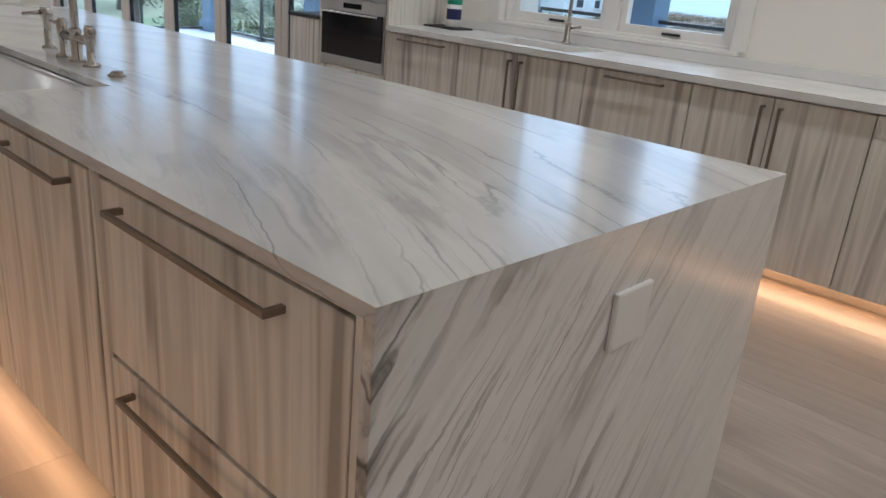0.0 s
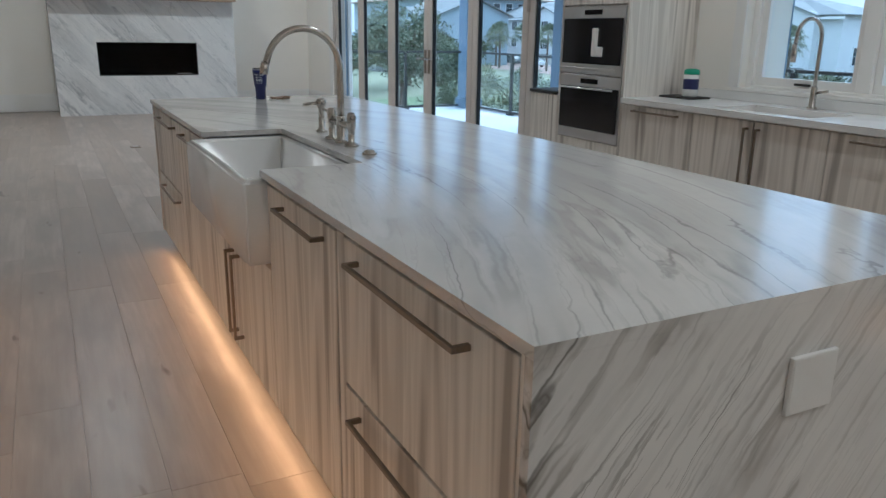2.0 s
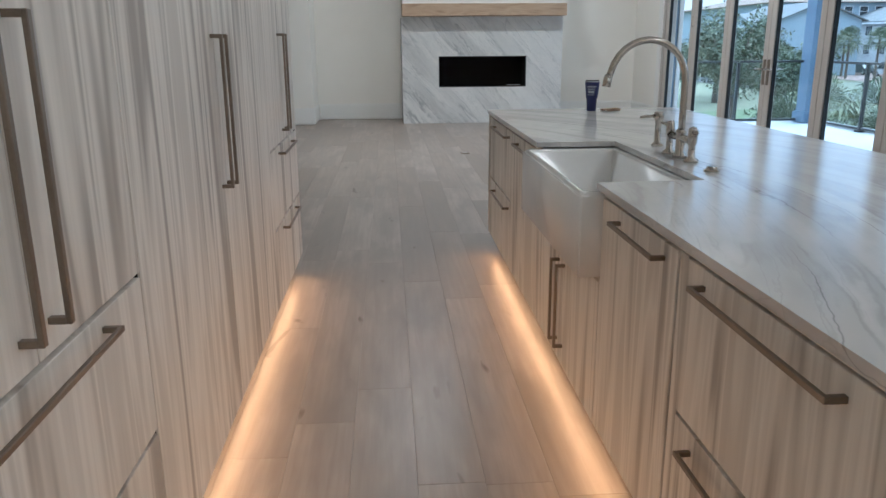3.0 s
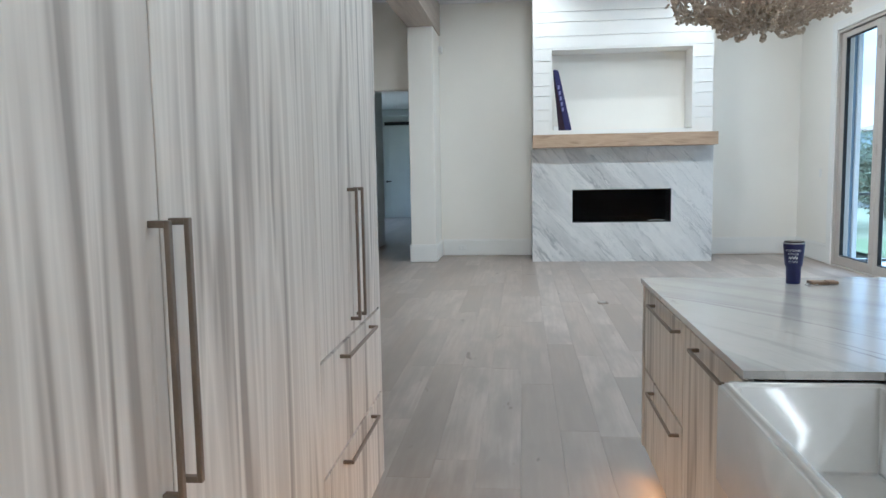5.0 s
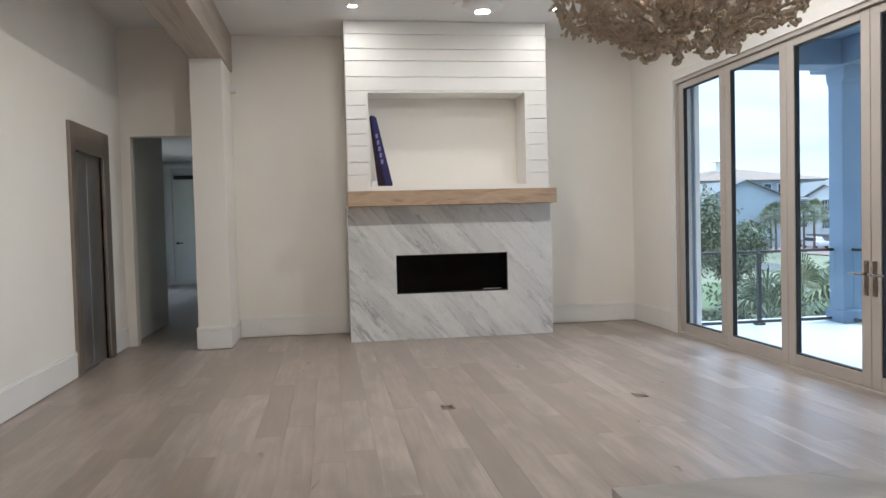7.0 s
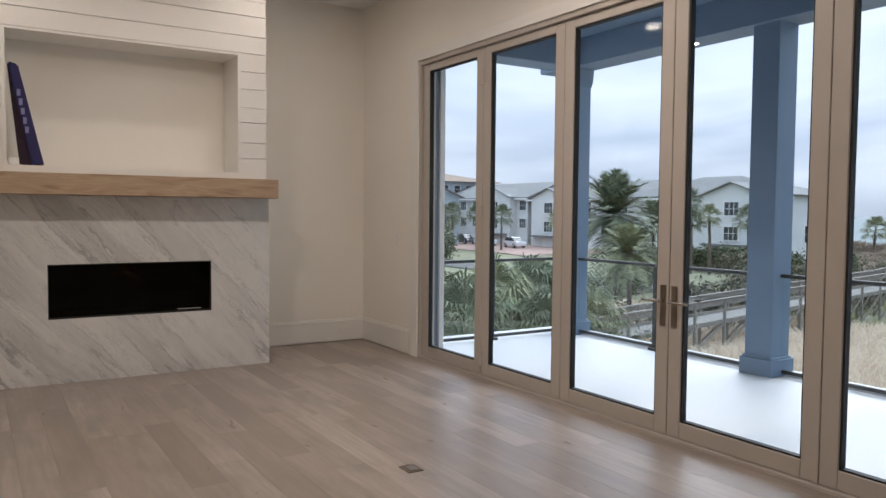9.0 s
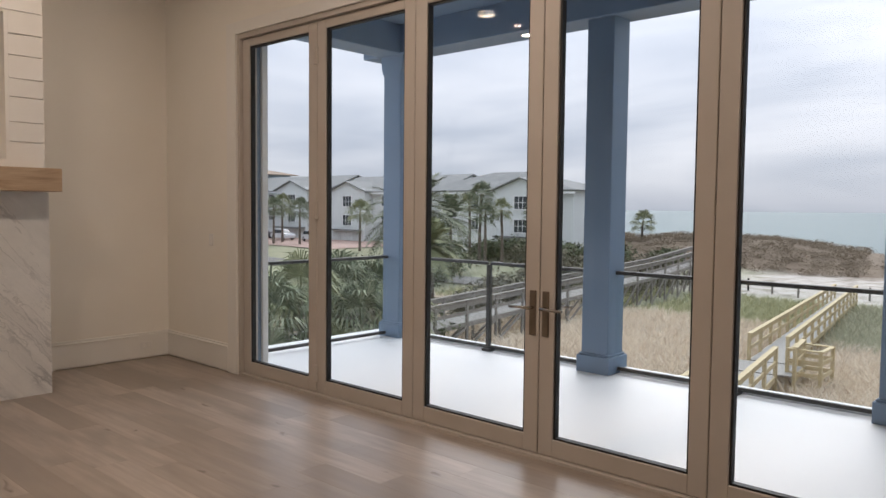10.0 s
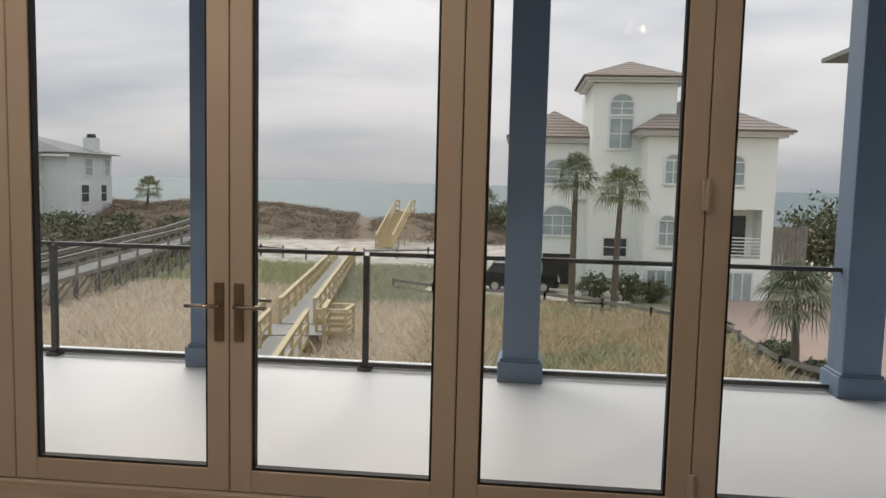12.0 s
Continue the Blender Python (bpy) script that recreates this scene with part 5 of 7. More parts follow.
for x in (-11.5, -8.3, -5.2):
    pl = thing("porch_downlight", "small lit downlight in the porch beam", "downlight", (x, 7.76, 3.74), 0, "porch downlights")
    bm = bmesh.new()
    spin(bm, [(0.05, -0.003), (0.07, -0.006), (0.072, 0.0), (0.05, 0.0)], 20)
    part("trim_ring", bm, M_PLASTIC, pl)
    bm = bmesh.new()
    spin(bm, [(0.002, -0.010), (0.047, -0.009), (0.049, -0.0065), (0.002, -0.0065)], 16)
    part("lens", bm, M_LAMPGLOW, pl)

# ---------------------------------------------------------------- ground, dune and sea
GZ = -4.9


def bump01(v, a, b):
    v = max(0.0, min(1.0, (v - a) / (b - a)))
    return v * v * (3 - 2 * v)


def ground_z(x, y):
    """Height of the land: flat behind the dune, a ridge of sand, then down under the sea."""
    z = GZ + 0.10 * noise.noise((x * 0.11, y * 0.11, 0)) + 0.05 * noise.noise((x * 0.5, y * 0.5, 3))
    ridge = bump01(y, 78, 89) * (1 - bump01(y, 94, 110))
    crest = 2.3 + 0.5 * noise.noise((x * 0.045, 1.7, 0)) + 0.4 * noise.noise((x * 0.16, y * 0.12, 5)) + 0.7 * bump01(-x, 28, 37) * (1 - bump01(-x, 60, 90))
    crest *= 1 - 0.4 * math.exp(-((x + 24.5) / 2.0) ** 2)
    z += ridge * crest
    z -= 4.0 * bump01(y, 100, 150)
    z += 1.0 * bump01(-x, 66, 90) * bump01(y, 50, 64) * (1 - bump01(y, 90, 110))
    return z


def spread(lo, hi, step, far):
    v, out = lo, []
    while v <= hi:
        out.append(v)
        v += step
    s = step
    left, right = [], []
    a, b = lo, out[-1]
    while s < far:
        s *= 1.45
        a, b = a - s, b + s
        left.insert(0, a)
        right.append(b)
    return left + out + right


M_GROUND = Mat("dune_ground", 0.95)
gm = M_GROUND
co = gm.coords()
sep = gm.node("ShaderNodeSeparateXYZ")
gm.link(co, sep.inputs[0])
n_big, n_mid, n_fine = gm.noise(co, 0.09, 4, 0.6), gm.noise(co, 0.6, 5, 0.65), gm.noise(co, 9.0, 4, 0.7)
straw = gm.ramp(n_mid, [(0.35, (0.34, 0.27, 0.18)), (0.65, (0.46, 0.38, 0.27))])
green = gm.ramp(n_mid, [(0.35, (0.18, 0.185, 0.11)), (0.65, (0.27, 0.265, 0.165))])
sand = gm.ramp(n_mid, [(0.36, (0.20, 0.175, 0.13)), (0.46, (0.33, 0.30, 0.26)), (0.54, (0.42, 0.385, 0.34)), (0.66, (0.48, 0.445, 0.40))])
scrub = gm.ramp(n_mid, [(0.35, (0.13, 0.095, 0.065)), (0.65, (0.21, 0.165, 0.115))])
ywarp = gm.math("ADD", sep.outputs["Y"], gm.math("MULTIPLY", gm.math("SUBTRACT", n_big, 0.5), 16.0))
xwarp = gm.math("ADD", sep.outputs["X"], gm.math("MULTIPLY", gm.math("SUBTRACT", n_big, 0.5), 14.0))


def step01(sock, a, b):
    mr = gm.node("ShaderNodeMapRange")
    mr.inputs["From Min"].default_value, mr.inputs["From Max"].default_value = a, b
    gm.link(sock, mr.inputs["Value"])
    return mr.outputs[0]


land = gm.mix(gm.math("MULTIPLY", step01(ywarp, 41, 45), 1.0), straw, green)
land = gm.mix(step01(xwarp, -11, -6), land, green)
land = gm.mix(step01(xwarp, -48, -56), land, green)
yw2 = gm.math("ADD", sep.outputs["Y"], gm.math("MULTIPLY", gm.math("SUBTRACT", n_big, 0.5), 6.0))
land = gm.mix(gm.math("MULTIPLY", step01(yw2, 56, 61), step01(xwarp, -40, -31)), land, sand)
land = gm.mix(gm.math("MULTIPLY", step01(yw2, 79, 81), step01(n_mid, 0.28, 0.34)), land, scrub)
land = gm.mix(step01(sep.outputs["Y"], 98, 104), land, sand)
gm.color(land)
gm.bump(n_fine, 0.5, 0.05)
xs, ys = spread(-75, 40, 1.6, 900), spread(8, 112, 1.6, 900)
gb = bmesh.new()
grid = [[gb.verts.new((x, y, ground_z(x, y))) for x in xs] for y in ys]
for r0, r1 in zip(grid, grid[1:]):
    for k in range(len(xs) - 1):
        gb.faces.new((r0[k], r0[k + 1], r1[k + 1], r1[k]))
structure("ground", gb, gm.m, "sandy ground with dry grass, green tufts and a dune", "ground", True)

M_SEA = Mat("sea_water", 0.55)
M_SEA.b.inputs["Specular IOR Level"].default_value = 0.12
wv = M_SEA.noise(M_SEA.coords((0.02, 0.12, 1)), 1.0, 5, 0.6)
M_SEA.color(M_SEA.ramp(wv, [(0.35, (0.095, 0.135, 0.14)), (0.65, (0.125, 0.165, 0.168))]))
M_SEA.bump(M_SEA.noise(M_SEA.coords((0.4, 1.2, 1)), 1.0, 5, 0.65), 0.5, 0.3)
bm = bmesh.new()
vs = [bm.verts.new(v) for v in ((-4000, 100, -6.2), (4000, 100, -6.2), (4000, 4200, -6.2), (-4000, 4200, -6.2))]
bm.faces.new(vs)
structure("water", bm, M_SEA.m, "calm grey-green sea to the horizon", "sea")

# lanes, drive and car park lie a little above the ground
M_PAVER = mottled("brick_pavers", (0.30, 0.205, 0.165), (0.40, 0.285, 0.235), 3.0, 0.85, 0.5, 24)
M_ASPHALT = mottled("worn_asphalt", (0.10, 0.095, 0.09), (0.15, 0.145, 0.135), 1.5, 0.9, 0.4, 30)
M_PATH = mottled("packed_sand", (0.46, 0.42, 0.36), (0.56, 0.52, 0.46), 1.5, 0.95, 0.4, 18)
for nm, q, mt, lab in (("road", (-16.0, -1.0, 43.2, 48.2), M_PATH, "pale packed sand lane behind the fence"), ("driveway", (2.7, 22.0, 24.0, 47.5), M_PAVER, "pinkish brick paver driveway"), ("car_park", (-135, -84, 62, 79), M_PAVER, "pinkish paved car park in front of the houses"),
                       ("road_far", (-150, -45, 48.5, 54), M_ASPHALT, "grey lane beyond the palms")):
    bm = bmesh.new()
    nx, ny = max(2, int((q[1] - q[0]) / 3)), max(2, int((q[3] - q[2]) / 3))
    gr = [[bm.verts.new((q[0] + (q[1] - q[0]) * i / nx, q[2] + (q[3] - q[2]) * j / ny, max(ground_z(q[0] + (q[1] - q[0]) * i / nx, q[2] + (q[3] - q[2]) * j / ny), GZ) + 0.09)) for i in range(nx + 1)] for j in range(ny + 1)]
    for r0, r1 in zip(gr, gr[1:]):
        for k in range(nx):
            bm.faces.new((r0[k], r0[k + 1], r1[k + 1], r1[k]))
    structure(nm, bm, mt, lab, "road")
bm = bmesh.new()
vs = [bm.verts.new((x, y, 0)) for x, y in ((-62, 22), (-40, 24), (-45, 36), (-66, 34))]
for v in vs:
    v.co.z = GZ + 0.42
bm.faces.new(vs)
structure("lawn", bm, mottled("mown_lawn", (0.10, 0.135, 0.05), (0.15, 0.18, 0.08), 2, 0.95, 0.6, 30), "bright green mown lawn", "lawn")

# ---------------------------------------------------------------- grasses and scrub
rs = random.Random(21)


def leafy(name, c0, c1, c2):
    """Foliage whose blades differ one from another."""
    m = Mat(name, 0.75)
    gi = m.node("ShaderNodeNewGeometry")
    m.color(m.ramp(gi.outputs["Random Per Island"], [(0.0, c0), (0.5, c1), (1.0, c2)]))
    m.b.inputs["Specular IOR Level"].default_value = 0.25
    return m.m


M_STRAW = leafy("dry_grass", (0.54, 0.44, 0.335), (0.73, 0.63, 0.50), (0.84, 0.76, 0.64))
M_TUFT = leafy("green_grass", (0.26, 0.265, 0.155), (0.42, 0.42, 0.25), (0.60, 0.555, 0.36))
M_GREYGRASS = leafy("grey_green_grass", (0.29, 0.29, 0.205), (0.44, 0.435, 0.315), (0.60, 0.565, 0.43))
M_SCRUB = leafy("brown_dune_scrub", (0.13, 0.095, 0.065), (0.215, 0.17, 0.12), (0.32, 0.275, 0.20))
M_BUSH = leafy("dark_green_leaves", (0.04, 0.048, 0.026), (0.085, 0.10, 0.05), (0.15, 0.165, 0.09))
M_BRUSH = leafy("tangled_brush", (0.055, 0.05, 0.035), (0.11, 0.105, 0.065), (0.20, 0.175, 0.12))
M_PALM = leafy("palm_green", (0.06, 0.075, 0.045), (0.135, 0.155, 0.095), (0.26, 0.28, 0.19))
M_PALMLT = leafy("palm_light_green", (0.09, 0.105, 0.05), (0.19, 0.205, 0.11), (0.32, 0.325, 0.19))
M_RUSSET = leafy("russet_dry_grass", (0.44, 0.31, 0.19), (0.60, 0.46, 0.31), (0.72, 0.62, 0.45))
M_TRUNK = mottled("palm_trunk_bark", (0.085, 0.065, 0.05), (0.17, 0.14, 0.11), 6, 0.95, 0.8, 40)


def blades(name, label, count, where, h0, h1, w, mat, clump=1):
    """Upright grass blades; where() gives a place on the plan."""
    verts, faces = [], []
    made = 0
    while made < count:
        x, y = where()
        for c in range(clump):
            px, py = x + rs.gauss(0, 0.16), y + rs.gauss(0, 0.16)
            z = ground_z(px, py) - 0.03
            a, h = rs.uniform(0, math.tau), rs.uniform(h0, h1)
            dx, dy = w * math.cos(a), w * math.sin(a)
            lx, ly = rs.gauss(0, 0.22) * h, rs.gauss(0, 0.22) * h
            k = len(verts)
            verts += [(px - dx, py - dy, z), (px + dx, py + dy, z), (px + lx + dx * 0.7, py + ly + dy * 0.7, z + h * 0.6), (px + lx * 2, py + ly * 2, z + h)]
            faces += [(k, k + 1, k + 2), (k, k + 2, k + 3)]
            made += 1
    me = bpy.data.meshes.new(name)
    me.from_pydata(verts, [], faces)
    me.materials.append(mat)
    tagged(new(name, me), label, "grass", "", "stuff")


def field(x0, x1, y0, y1, keep=lambda x, y: True, power=1.0):
    def pick():
        while True:
            x, y = rs.uniform(x0, x1), y0 + (y1 - y0) * rs.random() ** power
            if keep(x, y):
                return x, y
    return pick


def on_walk(x, y):
    return abs(x - (-13.65 - (y - 15) * 0.163)) < 1.1 or abs(x + 27.3 + (y - 12) * 0.088) < 1.1


def lane_edge(x):
    """The fence along the lane, where the rough grass ends."""
    return 41.6 - max(0.0, x + 8.0) * 0.5


def reed_end(x):
    """Where the dry reeds give way to green grass."""
    return (42.5 if x < -17 else 38.5) + 2.2 * noise.noise((x * 0.18, 0, 9)) + 1.2 * noise.noise((x * 0.9, 0, 2))


blades("dry_reeds", "dense dry straw-coloured reeds below the porch", 95000, field(-40, -7, 14, 47, lambda x, y: not on_walk(x, y) and y < reed_end(x) and x < -8.5 + 2.5 * noise.noise((y * 0.3, 0, 0)), 1.1), 0.3, 0.85, 0.024, M_STRAW, 5)
blades("green_grass", "rough green and yellow grass beside the lane", 30000, field(-12, 6, 17, 45, lambda x, y: x < 1.6 and y < lane_edge(x) and x > -11 + 2 * noise.noise((y * 0.3, 0, 0)), 1.2), 0.3, 0.85, 0.028, M_TUFT, 4)
blades("straw_mix", "dry tufts among the green grass", 26000, field(-11, 3, 17, 42, lambda x, y: noise.noise((x * 0.2, y * 0.2, 2)) > -0.2 and y < lane_edge(x) - 0.6 and x < 1.4), 0.35, 0.95, 0.026, M_RUSSET, 4)
blades("green_patch", "green grass before the sand", 20000, field(-44, -18.5, 40, 56, lambda x, y: y > reed_end(x) - 1 and noise.noise((x * 0.12, y * 0.2, 4)) > -0.35 and not on_walk(x, y)), 0.25, 0.7, 0.032, M_TUFT, 4)
blades("sea_oats", "grey-green sea grass before the sand", 24000, field(-18.5, -7, 37, 55, lambda x, y: y > reed_end(x) - 1.5 and not on_walk(x, y) and (x < -13 or y < lane_edge(x))), 0.25, 0.75, 0.028, M_GREYGRASS, 4)


def leaf_cloud(bm, cx, cy, cz, rx, ry, rz, count, size, rnd):
    """Small leaves through an uneven rounded mass."""
    made = 0
    while made < count:
        v = Vector((rnd.gauss(0, 1), rnd.gauss(0, 1), rnd.gauss(0, 1)))
        if v.length < 0.1:
            continue
        v = v.normalized()
        lump = 0.72 + 0.55 * noise.noise(v * 2.1 + Vector((cx, cy, 0)))
        r = lump * rnd.uniform(0.72, 1.05)
        p = Vector((cx + v.x * rx * r, cy + v.y * ry * r, cz + v.z * rz * r))
        a = Vector((rnd.uniform(-1, 1), rnd.uniform(-1, 1), rnd.uniform(-1, 1))).normalized() * size * rnd.uniform(0.6, 1.3)
        b = a.cross(v).normalized() * size * 0.45
        q = [bm.verts.new(p + d) for d in (-a, b, a, -b)]
        bm.faces.new(q)
        made += 1


scr = bmesh.new()
sr = random.Random(8)
n = 0
while n < 1700:
    x, y = sr.uniform(-85, 14), sr.uniform(79.5, 97)
    if abs(x + 19.7) < 1.9 and y < 84 or abs(x + 24.5 + (y - 84) * 0.2) < 0.9 or (noise.noise((x * 0.12, y * 0.15, 7)) < -0.42):
        continue
    s = sr.uniform(0.6, 1.3)
    leaf_cloud(scr, x, y, ground_z(x, y) + 0.2 * s, s * 1.4, s * 1.1, s * 0.5, 110, 0.085, sr)
    n += 1
tagged(part("dune_scrub", scr, M_SCRUB), "low brown leafless scrub over the dune", "scrub", "", "stuff")


thk = bmesh.new()
n = 0
while n < 330:
    y = sr.uniform(24, 66)
    x = -29.6 - (y - 12) * 0.088 - 9.0 * sr.random() ** 1.6
    s = sr.uniform(0.7, 1.25)
    leaf_cloud(thk, x, y, ground_z(x, y) + 0.45 * s, s * 1.2, s * 1.1, s * 0.85, 90, 0.1, sr)
    n += 1
tagged(part("thicket", thk, M_BRUSH), "dark tangled brush behind the grey boardwalk", "scrub", "", "stuff")


def bush(x, y, r, h, mat=M_BUSH, label="dense dark green shrub", size=0.16, count=900, up=0.0):
    o = thing("shrub", label, "shrub", (x, y, ground_z(x, y) + up), 0, "shrubs")
    bm = bmesh.new()
    br = random.Random(int(abs(x * 31 + y * 17)))
    leaf_cloud(bm, 0, 0, h * 0.5, r, r, h * 0.55, count, size, br)
    leaf_cloud(bm, r * 0.3, -r * 0.2, h * 0.45, r * 0.6, r * 0.6, h * 0.4, count // 3, size, br)
    part("leaves", bm, mat, o)
    bm = bmesh.new()
    for k in range(5):
        a = k * 1.26
        tube(bm, [(0, 0, -up - 0.15), (0.25 * r * math.cos(a), 0.25 * r * math.sin(a), h * 0.3), (0.55 * r * math.cos(a), 0.55 * r * math.sin(a), h * 0.62)], [0.06, 0.04, 0.02], 5)
    part("stems", bm, M_TRUNK, o)


for x, y, r, h in ((-60, 73.0, 3.4, 3.4), (-54, 74, 3.6, 3.0), (-49, 76, 3.0, 2.8), (-62, 72, 3.0, 3.0), (-66, 74, 3.0, 3.0), (-44, 79, 2.6, 2.4), (-70, 71, 3.2, 3.0)):
    bush(x, y, r, h, count=1100, size=0.22)
for x, y, r, h in ((-30, 24, 2.6, 2.6), (-36, 27, 3.0, 3.2), (-40, 31, 3.2, 3.2), (-44, 38, 3.4, 3.0), (-50, 47, 3.6, 3.2), (-56, 56, 4, 3.4), (-47, 26, 3.2, 3.6), (-54, 40, 3.6, 3.8), (-34, 15.5, 2.4, 2.8), (-37, 19.5, 2.6, 3.0), (-31.5, 12.8, 2.0, 2.2)):
    bush(x, y, r, h * 0.8, M_BUSH, "rounded green shrub below the porch", 0.17, 900)
for x, y, r, h in ((-33.5, 33, 1.9, 2.3), (-35.5, 38, 2.3, 2.8), (-36.5, 43.5, 2.5, 3.0), (-38.5, 49, 2.6, 3.2), (-36, 54, 2.3, 2.8), (-40.5, 57, 2.8, 3.2), (-46, 60, 3.0, 3.2), (-38, 63, 2.6, 2.6), (-44.5, 66, 3.0, 2.8), (-51, 62, 3.2, 3.4), (-41.5, 71, 2.8, 2.6)):
    bush(x, y, r, h, M_BRUSH, "tangled grey-brown and green brush beside the boardwalk", 0.15, 1000)
for x, y, r, h in ((-1.1, 44.6, 1.3, 1.8), (0.5, 44.8, 1.1, 1.4), (-2.9, 45.4, 1.2, 1.7), (1.8, 41, 0.9, 1.2), (1.2, 34.5, 1.1, 1.0), (2.6, 30.5, 0.9, 0.9), (2.9, 27.5, 0.9, 0.8)):
    bush(x, y, r, h, M_BUSH, "leafy green shrub beside the stucco house", 0.12, 700)
for x, y, r, h in ((12.9, 54, 3.6, 6.6), (17, 56, 4.4, 7.2), (-2, 86, 5, 3.4), (-8.5, 85, 3.6, 3.0), (6, 86, 4, 3.6)):
    bush(x, y, r, h, M_BUSH, "dark green evergreen scrub oak", 0.2, 1800)

# ---------------------------------------------------------------- palms


def fan_frond(bm, base, d, length, droop, size, rnd):
    """A fan leaf: a stalk, then narrow fingers that spread and hang."""
    d = d.normalized()
    side = d.cross(Vector((0, 0, 1)))
    side = side.normalized() if side.length > 0.05 else Vector((1, 0, 0))
    up = side.cross(d)
    hub = base + d * length + Vector((0, 0, -droop * length * 0.4))
    w = side * 0.018
    bm.faces.new([bm.verts.new(p) for p in (base - w, base + w, hub + w, hub - w)])
    for k in range(17):
        a = radians(-104 + 208 * k / 16)
        f = (d * math.cos(a) + side * math.sin(a)).normalized()
        ln = size * (0.72 + 0.28 * math.cos(a * 0.8)) * rnd.uniform(0.88, 1.1)
        mid = hub + f * ln * 0.55 + up * 0.03 * math.cos(a)
        tip = hub + f * ln + Vector((0, 0, -ln * (0.25 + 0.5 * droop) * rnd.uniform(0.7, 1.3)))
        s = f.cross(up).normalized() * size * 0.036
        va, vb, vc, vd = (bm.verts.new(p) for p in (hub, mid - s, tip, mid + s))
        bm.faces.new((va, vb, vc, vd))


def feather_frond(bm, base, d, length, droop, rnd):
    """A feather leaf: an arching rib with leaflets on both sides."""
    d = d.normalized()
    side = d.cross(Vector((0, 0, 1)))
    side = side.normalized() if side.length > 0.05 else Vector((1, 0, 0))
    n = 24
    pts = [base + d * length * t + Vector((0, 0, -droop * length * t * t)) for t in [k / n for k in range(n + 1)]]
    for k in range(n):
        w = side * 0.02 * (1 - k / n)
        bm.faces.new([bm.verts.new(p) for p in (pts[k] - w, pts[k] + w, pts[k + 1] + w * 0.9, pts[k + 1] - w * 0.9)])
    for k in range(2, n + 1):
        t = k / n
        ln = length * 0.28 * math.sin(math.pi * (0.12 + 0.8 * t)) * rnd.uniform(0.85, 1.1)
        f = (pts[k] - pts[k - 1]).normalized()
        for s in (-1, 1):
            tip = pts[k] + (side * s * 0.8 + f * 0.65).normalized() * ln + Vector((0, 0, 0.12 * ln - 0.3 * ln * rnd.random()))
            wd = f * 0.019 * length
            bm.faces.new([bm.verts.new(p) for p in (pts[k] - wd, pts[k] + wd, tip)])


def palm(kind, label, x, y, top, crown, fronds, seed, mat=None, base=None):
    z0 = ground_z(x, y) if base is None else base
    rnd = random.Random(seed)
    o = thing("palm_tree", label, "palm tree", (x, y, z0), 0, "palms")
    h = top - z0
    bm = bmesh.new()
    lean = rnd.uniform(-0.25, 0.25)
    steps = max(5, int(h / 0.35))
    r0 = 0.105 + 0.008 * h
    tube(bm, [(lean * (k / steps) ** 2, 0.1 * lean * math.sin(k), h * k / steps - (0.2 if k == 0 else 0)) for k in range(steps + 1)], [r0 * (1.25 - 0.45 * k / steps) * (1.06 if k % 2 else 0.96) for k in range(steps + 1)], 9)
    part("trunk", bm, M_TRUNK, o)
    bm = bmesh.new()
    head = Vector((lean, 0, h))
    for k in range(fronds):
        a = k * 2.39996 + rnd.uniform(-0.2, 0.2)
        e = radians(82 - 118 * (k / fronds) + rnd.uniform(-8, 8))
        d = Vector((math.cos(a) * math.cos(e), math.sin(a) * math.cos(e), math.sin(e)))
        if kind == "fan":
            fan_frond(bm, head, d, crown * rnd.uniform(0.42, 0.58), 0.25 + 0.5 * k / fronds, crown * rnd.uniform(0.5, 0.62), rnd)
        else:
            feather_frond(bm, head, d, crown * rnd.uniform(0.9, 1.1), 0.25 + 0.45 * k / fronds, rnd)
    part("crown", bm, mat or M_PALM, o)


CAB = "cabbage palm with fan leaves"
NEARP = "low cabbage palm with drooping fan leaves below the porch"
for k, (x, y, top, cr, nf) in enumerate(((-26.0, 14.2, -1.3, 1.9, 34), (-27.5, 16.4, -0.9, 2.0, 36), (-25.5, 17.6, -1.7, 1.8, 32), (-29.0, 19.2, -1.0, 2.0, 36), (-27.0, 20.6, -2.0, 1.8, 30), (-23.8, 12.4, -2.4, 1.7, 30), (-30.5, 22.5, -1.4, 2.0, 34),
                                         (-24.8, 16.0, -2.8, 1.7, 30))):
    palm("fan", NEARP, x, y, top - 0.75, cr * 1.1, nf - 10, 100 + k, M_PALMLT if k % 3 == 1 else M_PALM)
palm("feather", "bushy round pindo palm with grey-green feather leaves", -38, 34.3, -0.8, 2.6, 60, 200, M_PALMLT)
palm("feather", "large date palm with a broad crown of feather leaves", -51, 46, 1.5, 5.0, 70, 201, M_PALM)
palm("feather", "date palm with feather leaves behind the boardwalk", -56, 56, 0.6, 3.4, 44, 202, M_PALM)
for k, (x, y, top, cr) in enumerate(((-94, 66, 1.2, 2.2), (-101, 68, 1.9, 2.3), (-62.2, 68, 3.3, 2.0), (-58.8, 68, 1.5, 1.7), (-54, 68, 1.3, 1.9), (-64.5, 69, 2.2, 1.8), (-60.5, 67, 1.0, 1.8), (-81, 66, 1.0, 2.2), (-104, 64, 1.6, 2.3), (-110, 67, 1.0, 2.2), (-97.5, 64, 1.4, 2.2), (-52.0, 88, 0.2, 1.9))):
    palm("fan", CAB + " before the grey houses", x, y, top, cr, 30, 300 + k, M_PALMLT if k % 2 else M_PALM)
